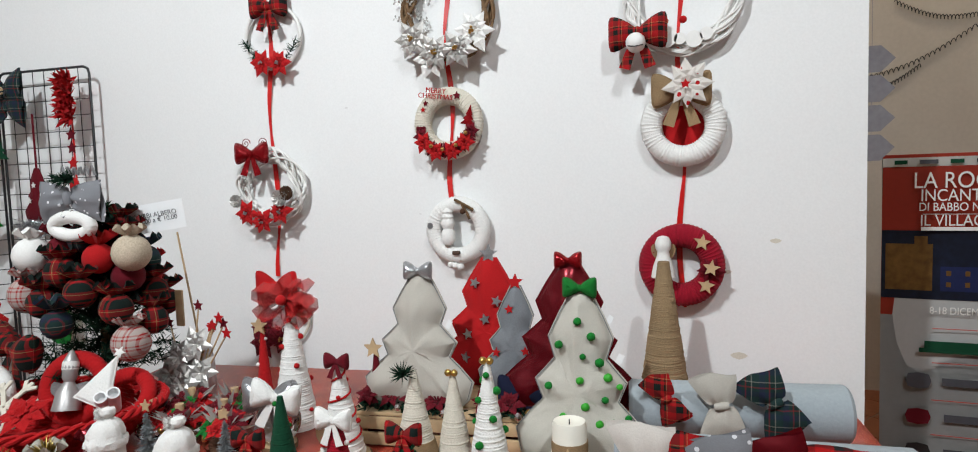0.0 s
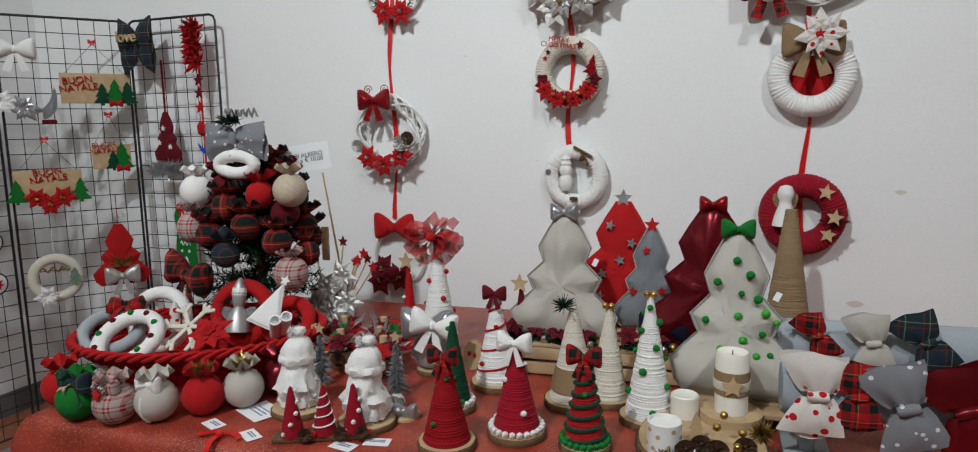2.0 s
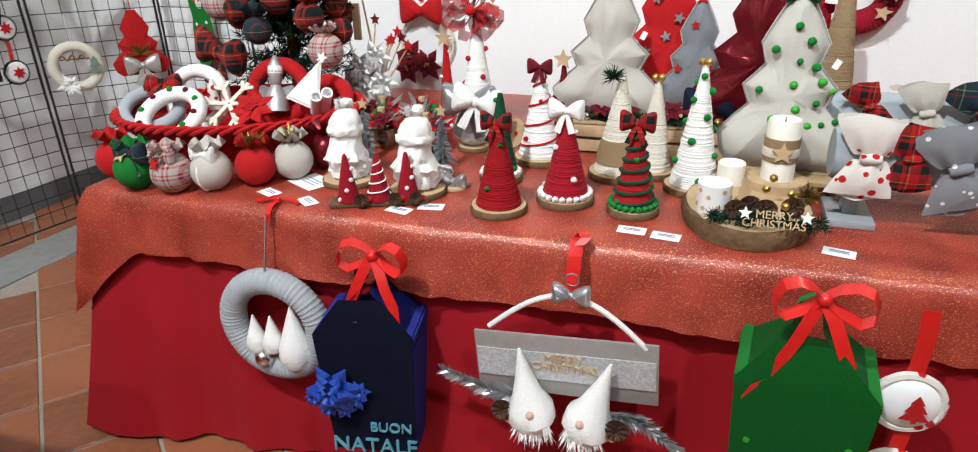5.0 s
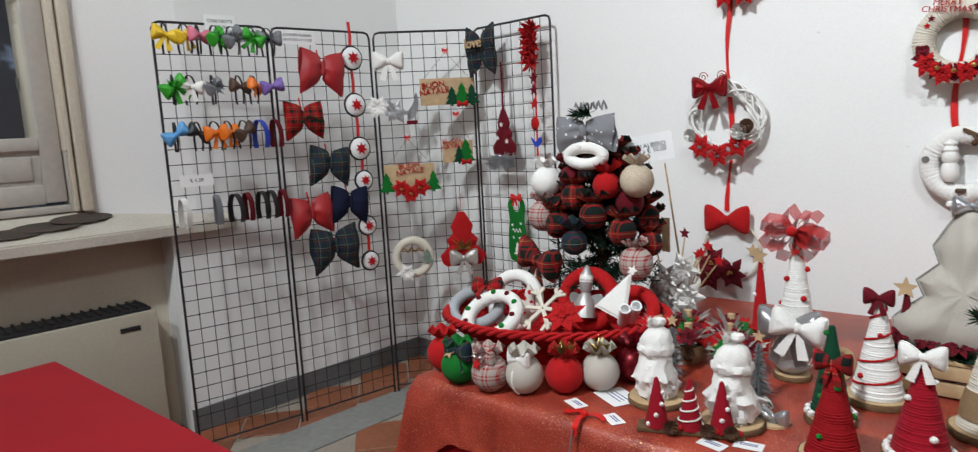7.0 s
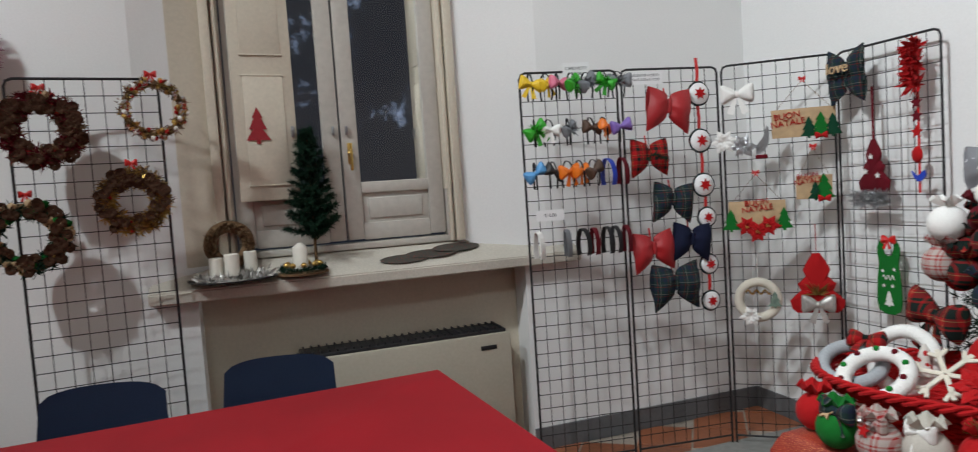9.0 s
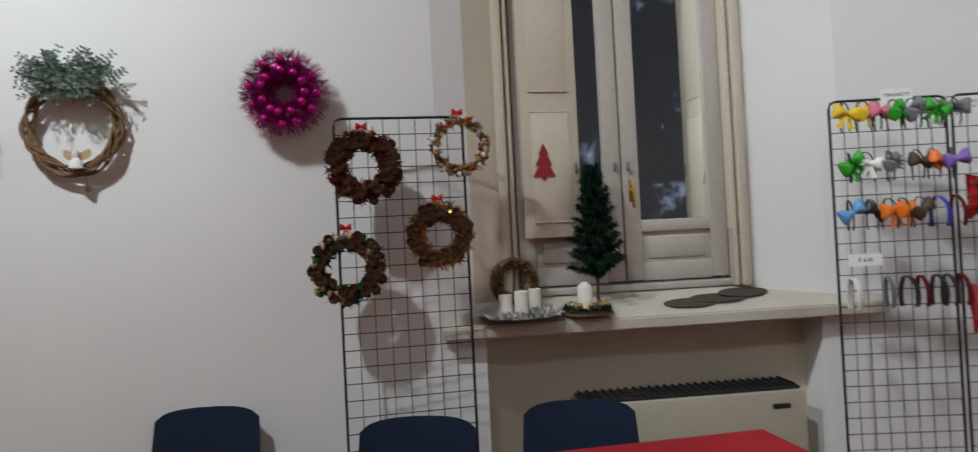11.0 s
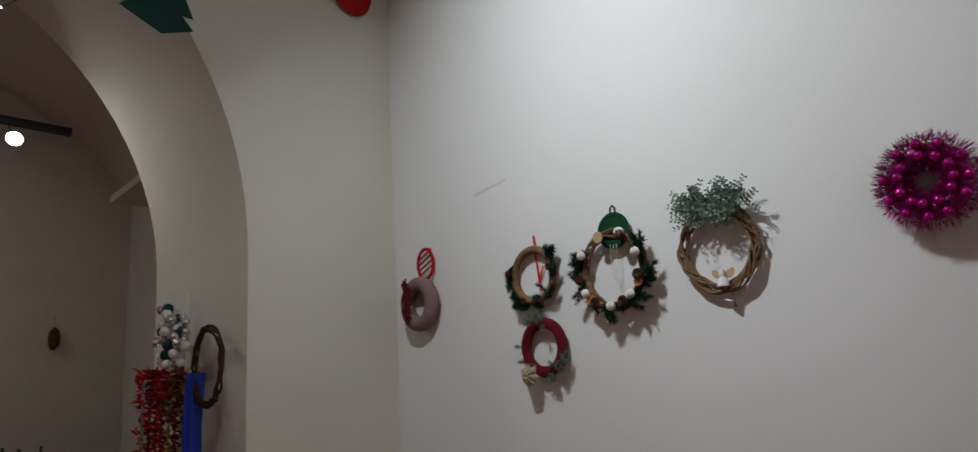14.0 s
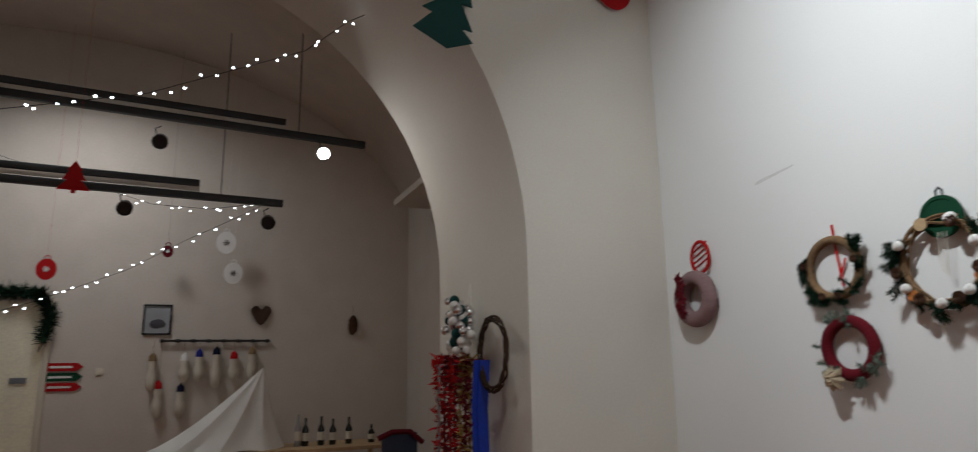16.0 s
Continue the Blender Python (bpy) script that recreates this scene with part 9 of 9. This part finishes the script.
t = hall_thing("picture_frame", 0.43, 2.05, "black framed print with a dark bush", "picture", "hall wall decorations")
for s in (-1, 1):
    part("frame_side", box((0.02, 0.02, 0.36), (s * 0.145, -0.012, 0.18), bevel=0.003), BLACK, t)
    part("frame_end", box((0.27, 0.02, 0.02), (0, -0.012, 0.18 + s * 0.17), bevel=0.003), BLACK, t)
part("print", box((0.27, 0.006, 0.32), (0, -0.006, 0.18)), GREYWOOL, t)
part("bush", lump(0.07, (0, -0.012, 0.13), None, 0.4, (1.2, 0.1, 0.8)), PRINT, t)
t = hall_thing("heart_ornament", -0.74, 2.17, "dark woven heart hung on the wall", "ornament", "hall wall decorations")
part("heart", pillow(smoothed([(0, 0), (0.1, 0.12), (0.12, 0.2), (0.06, 0.25), (0, 0.2), (-0.06, 0.25), (-0.12, 0.2), (-0.1, 0.12)], 3), 0.05, (0, 0.13), (0, -0.03, 0)), BROWN, t)
t = thing("heart_ornament", (-1.99, HY, 2.05), "narrow dark woven drop hung on the wall", "ornament", "hall wall decorations", 180)
part("drop", lump(0.09, (0, -0.04, 0.12), None, 0.2, (0.7, 0.4, 1.5)), CONE, t)
part("cord", cyl(0.002, 0.002, 0.14, (0, -0.02, 0.25), seg=5), TWIG, t)
t = hall_thing("hook_rail", -0.24, 1.98, "black iron rail hung with small cloth dolls", "rail", "hall wall decorations")
part("rail", tube([(-0.62, -0.04, 0), (0.62, -0.04, 0)], 0.014, 6), BLACK, t)
for k in range(8):
    part("bracket", box((0.05, 0.05, 0.04), (-0.6 + 0.17 * k, -0.025, 0), bevel=0.005), BLACK, t)
for k, (x, z, hh) in enumerate(((0.44, 1.40, 0.42), (0.36, 1.1, 0.4), (0.1, 1.5, 0.3), (-0.06, 1.5, 0.35), (-0.25, 1.42, 0.48), (-0.45, 1.5, 0.32), (0.12, 1.1, 0.35), (-0.66, 1.52, 0.36))):
    d = hall_thing("cloth_doll", x, z, "small pale cloth doll hanging from the rail", "doll", "cloth dolls in the hall")
    part("doll", lathe([(0.02, 0), (0.05, 0.04), (0.06, hh * 0.4), (0.035, hh * 0.6), (0.045, hh * 0.7), (0.04, hh * 0.85), (0.01, hh)], 12, (0, -0.06, 0)), CREAMWOOL, d)
    part("cap", lathe([(0.046, 0), (0.04, 0.06), (0.005, 0.1)], 12, (0, -0.06, hh * 0.82)), (BURLAP, RED, WHITE, BLUE, NAVY, RED, NAVY, BURLAP)[k], d)
    part("cord", tube([(0, -0.05, hh), (0, -0.04, max(hh + 0.02, 1.98 - z))], 0.002, 4), TWIG, d)
for k, z in enumerate((1.69, 1.58, 1.47)):
    t = hall_thing("arrow_sign", 1.33, z, ("green" if k == 1 else "red") + " arrow shaped direction sign with white lettering", "sign", "arrow signs")
    part("arrow", plate([(-0.19, -0.045), (-0.19, 0.045), (0.13, 0.045), (0.19, 0.0), (0.13, -0.045)][::-1], 0.006, (0, -0.01, 0)), DKGREEN if k == 1 else RED, t, smooth=False)
    part("text_bar", box((0.22, 0.003, 0.025), (-0.03, -0.015, 0)), WHITE, t)
t = hall_thing("light_switch", 0.98, 1.63, "small cream wall switch", "switch")
part("plate", box((0.08, 0.012, 0.08), (0, -0.006, 0), bevel=0.004), CREAM, t)

# bright doorway with a fir garland; the brightness is a paler cream panel
t = hall_thing("door_1", 2.05, 0, "bright cream doorway dressed with a fir garland", "doorway")
t["kind"] = "structure"
part("lit_wall", box((1.0, 0.02, 2.42), (0, -0.011, 1.21)), mat("lit_cream", (0.85, 0.80, 0.62), 0.8), t)
for s in (-1, 1):
    part("door_frame", box((0.06, 0.05, 2.45), (s * 0.53, -0.025, 1.225), bevel=0.006), CREAM, t)
part("plaque", box((0.16, 0.01, 0.06), (0.3, -0.03, 1.55)), GREYFELT, t)
g = hall_thing("fir_garland", 2.05, 0, "thick fir garland round the doorway", "garland")
bm = bmesh.new()
path = [(0.5, -0.08, 1.95), (0.54, -0.08, 2.3), (0.42, -0.08, 2.5), (0.1, -0.08, 2.52), (-0.3, -0.08, 2.5), (-0.54, -0.08, 2.4), (-0.56, -0.08, 2.1), (-0.53, -0.08, 1.85)]
needles(bm, path, 2600, 0.13, 77)
part("crown", bm, FIR, g, smooth=False)
part("core", tube(path, 0.03, 6), FIR, g)

# stall with white cloth and bottles
t = thing("hall_table", (-1.1, -8.3, 0), "table with a white cloth at the back of the hall", "table")
part("tabletop", box((2.3, 0.7, 0.04), (0, 0, 0.76), bevel=0.004), WOOD, t)
for x in (-1.0, 1.0):
    for y in (-0.3, 0.3):
        part("leg", cyl(0.025, 0.025, 0.74, (x, y, 0)), WOOD, t)
t = thing("draped_fabric", (-0.45, -8.3, 0.78), "white sheer fabric draped over a stand", "fabric")
bm = bmesh.new()
apex = (-0.36, 0, 0.86)
ringp = []
for j in range(8):
    f = j / 7
    ringp.append([bm.verts.new((apex[0] * (1 - f) + f * (0.1 + 0.72 * math.cos(a)), f * 0.32 * math.sin(a) * (1 + 0.15 * math.sin(9 * a)), apex[2] * (1 - f) ** 1.35 + 0.003 + 0.01 * f * math.sin(7 * a))) for a in (2 * math.pi * k / 36 for k in range(36))])
for a, b in zip(ringp, ringp[1:]):
    for k in range(36):
        bm.faces.new((a[k], a[(k + 1) % 36], b[(k + 1) % 36], b[k]))
part("cloth", bm, WHITE, t)
GLASSDK = mat("dark_bottle", (0.012, 0.016, 0.012), 0.15, vary=0.1, bump=0)
for k, (x, hh) in enumerate(((-1.28, 0.30), (-1.45, 0.31), (-1.58, 0.28), (-1.76, 0.29), (-1.20, 0.34), (-2.02, 0.2))):
    t = thing("bottle", (x, -8.25, 0.78), "dark glass bottle with a pale label", "bottle", "bottles in the hall")
    part("glass", lathe([(0.036, 0), (0.038, 0.01), (0.038, hh * 0.58), (0.014, hh * 0.75), (0.013, hh), (0.001, hh)], 16), GLASSDK if k != 4 else METAL, t)
    part("label", lathe([(0.0385, hh * 0.18), (0.039, hh * 0.2), (0.039, hh * 0.45), (0.0385, hh * 0.47)], 16), CREAMWOOL, t)
t = thing("side_chair", (-2.2, -7.7, 0), "dark chair with a red garland over it", "chair")
part("backrest", box((0.4, 0.04, 0.4), (0, 0, 0.72), bevel=0.02), CHAIR, t)
part("seat", box((0.42, 0.4, 0.04), (0, 0.2, 0.45), bevel=0.015), CHAIR, t)
for x in (-0.18, 0.18):
    for y in (0.03, 0.37):
        part("leg", cyl(0.014, 0.014, 0.44, (x, y, 0)), METAL, t)
t = thing("garland", (-2.2, -7.66, 0.93), "red berry garland laid over a chair back", "garland")
part("strand", tube([(-0.25, 0, -0.12), (-0.1, 0.02, 0.0), (0.1, 0.02, 0.005), (0.25, 0, -0.06)], 0.03, 7), BURG, t)
for x, y in ((0.72, -7.1), (1.72, -8.2)):
    t = thing("smoke_detector", (x, y, 3.2 + 2.5 * math.sqrt(max(0, 1 - ((x - 1.62) / 4.5) ** 2)) - 0.052), "small round smoke detector on the vault", "smoke detector", "smoke detectors")
    part("case", lathe([(0.03, 0), (0.055, 0.02), (0.06, 0.05), (0.001, 0.05)], 20), CREAM, t)
# soffit over the side doorway of the hall
structure("hall_soffit", slab([(HX, -8.25), (HX + 0.5, -8.25), (HX + 0.5, -6.35), (HX, -6.35)], 3.58, 3.66), HALLWALL, "plaster soffit over a side opening", "wall")


# ---- wall marks ----
t = thing("wall_smudge", (XW + 0.001, -3.37, 2.76), "faint grey scuff on the plaster", "stain", "marks on the walls", 90)
part("mark", plate(smoothed([(-0.16, -0.02), (-0.02, 0.0), (0.12, 0.02), (0.15, 0.035), (0.0, 0.02), (-0.14, 0.005)], 2), 0.001), mat("scuff_grey", (0.70, 0.69, 0.68), 0.9), t)
for x, z, s in ((0.80, 1.24, 0.02), (-0.83, 1.79, 0.008), (0.64, 1.13, 0.018), (0.68, 0.83, 0.03), (-0.52, 1.35, 0.006)):
    t = thing("wall_chip", (x, YN - 0.0005, z), "small chip in the white plaster", "stain", "marks on the walls")
    part("mark", plate(smoothed([(-s, 0), (0, s * 0.4), (s, 0.0), (0, -s * 0.5)], 2), 0.0008), bpy.data.materials["scuff_grey"] if s < 0.018 else CREAMWOOL, t)

# ---- floor tiles, laid diagonally, last of all ----
def tile_floor():
    P, s = 0.30, 0.289
    ang = radians(-36.6)
    ca, sa = math.cos(ang), math.sin(ang)
    bm = box((s, s, 0.012), (0, 0, -0.004), bevel=0.0025, segs=1)
    me = bpy.data.meshes.new("tile")
    bm.to_mesh(me)
    bm.free()
    me.materials.append(COTTO)
    rest_v, rest_f = [], []
    rng = random.Random(3)
    for i in range(-50, 50):
        for j in range(-50, 50):
            x = -2.054 + (i + 0.5) * P * ca - (j + 0.5) * P * sa
            y = 1.711 + (i + 0.5) * P * sa + (j + 0.5) * P * ca
            if not (XW + 0.02 < x < 6.0 and HY + 0.1 < y < 6.8) or -2.98 < x < -2.70 and y > -2.0:
                continue
            m = pose(x, y, 0.0, rng.uniform(-0.12, 0.12), rng.uniform(-0.12, 0.12), math.degrees(ang))
            if x < 0.4 and 0.2 < y < 2.9:
                ob = new("tile", me)
                ob.parent = floor
                ob.matrix_world = m
            else:
                k = len(rest_v)
                h = s / 2
                rest_v += [tuple(m @ Vector(c)) for c in ((-h, -h, 0.002), (h, -h, 0.002), (h, h, 0.002), (-h, h, 0.002), (-h, -h, -0.006), (h, -h, -0.006), (h, h, -0.006), (-h, h, -0.006))]
                rest_f += [(k, k + 1, k + 2, k + 3), (k, k + 4, k + 5, k + 1), (k + 1, k + 5, k + 6, k + 2), (k + 2, k + 6, k + 7, k + 3), (k + 3, k + 7, k + 4, k)]
    me2 = bpy.data.meshes.new("tiles_beyond")
    me2.from_pydata(rest_v, [], rest_f)
    me2.materials.append(COTTO)
    ob = new("tiles_beyond", me2)
    ob.parent = floor
    ob["kind"] = "stuff"


tile_floor()
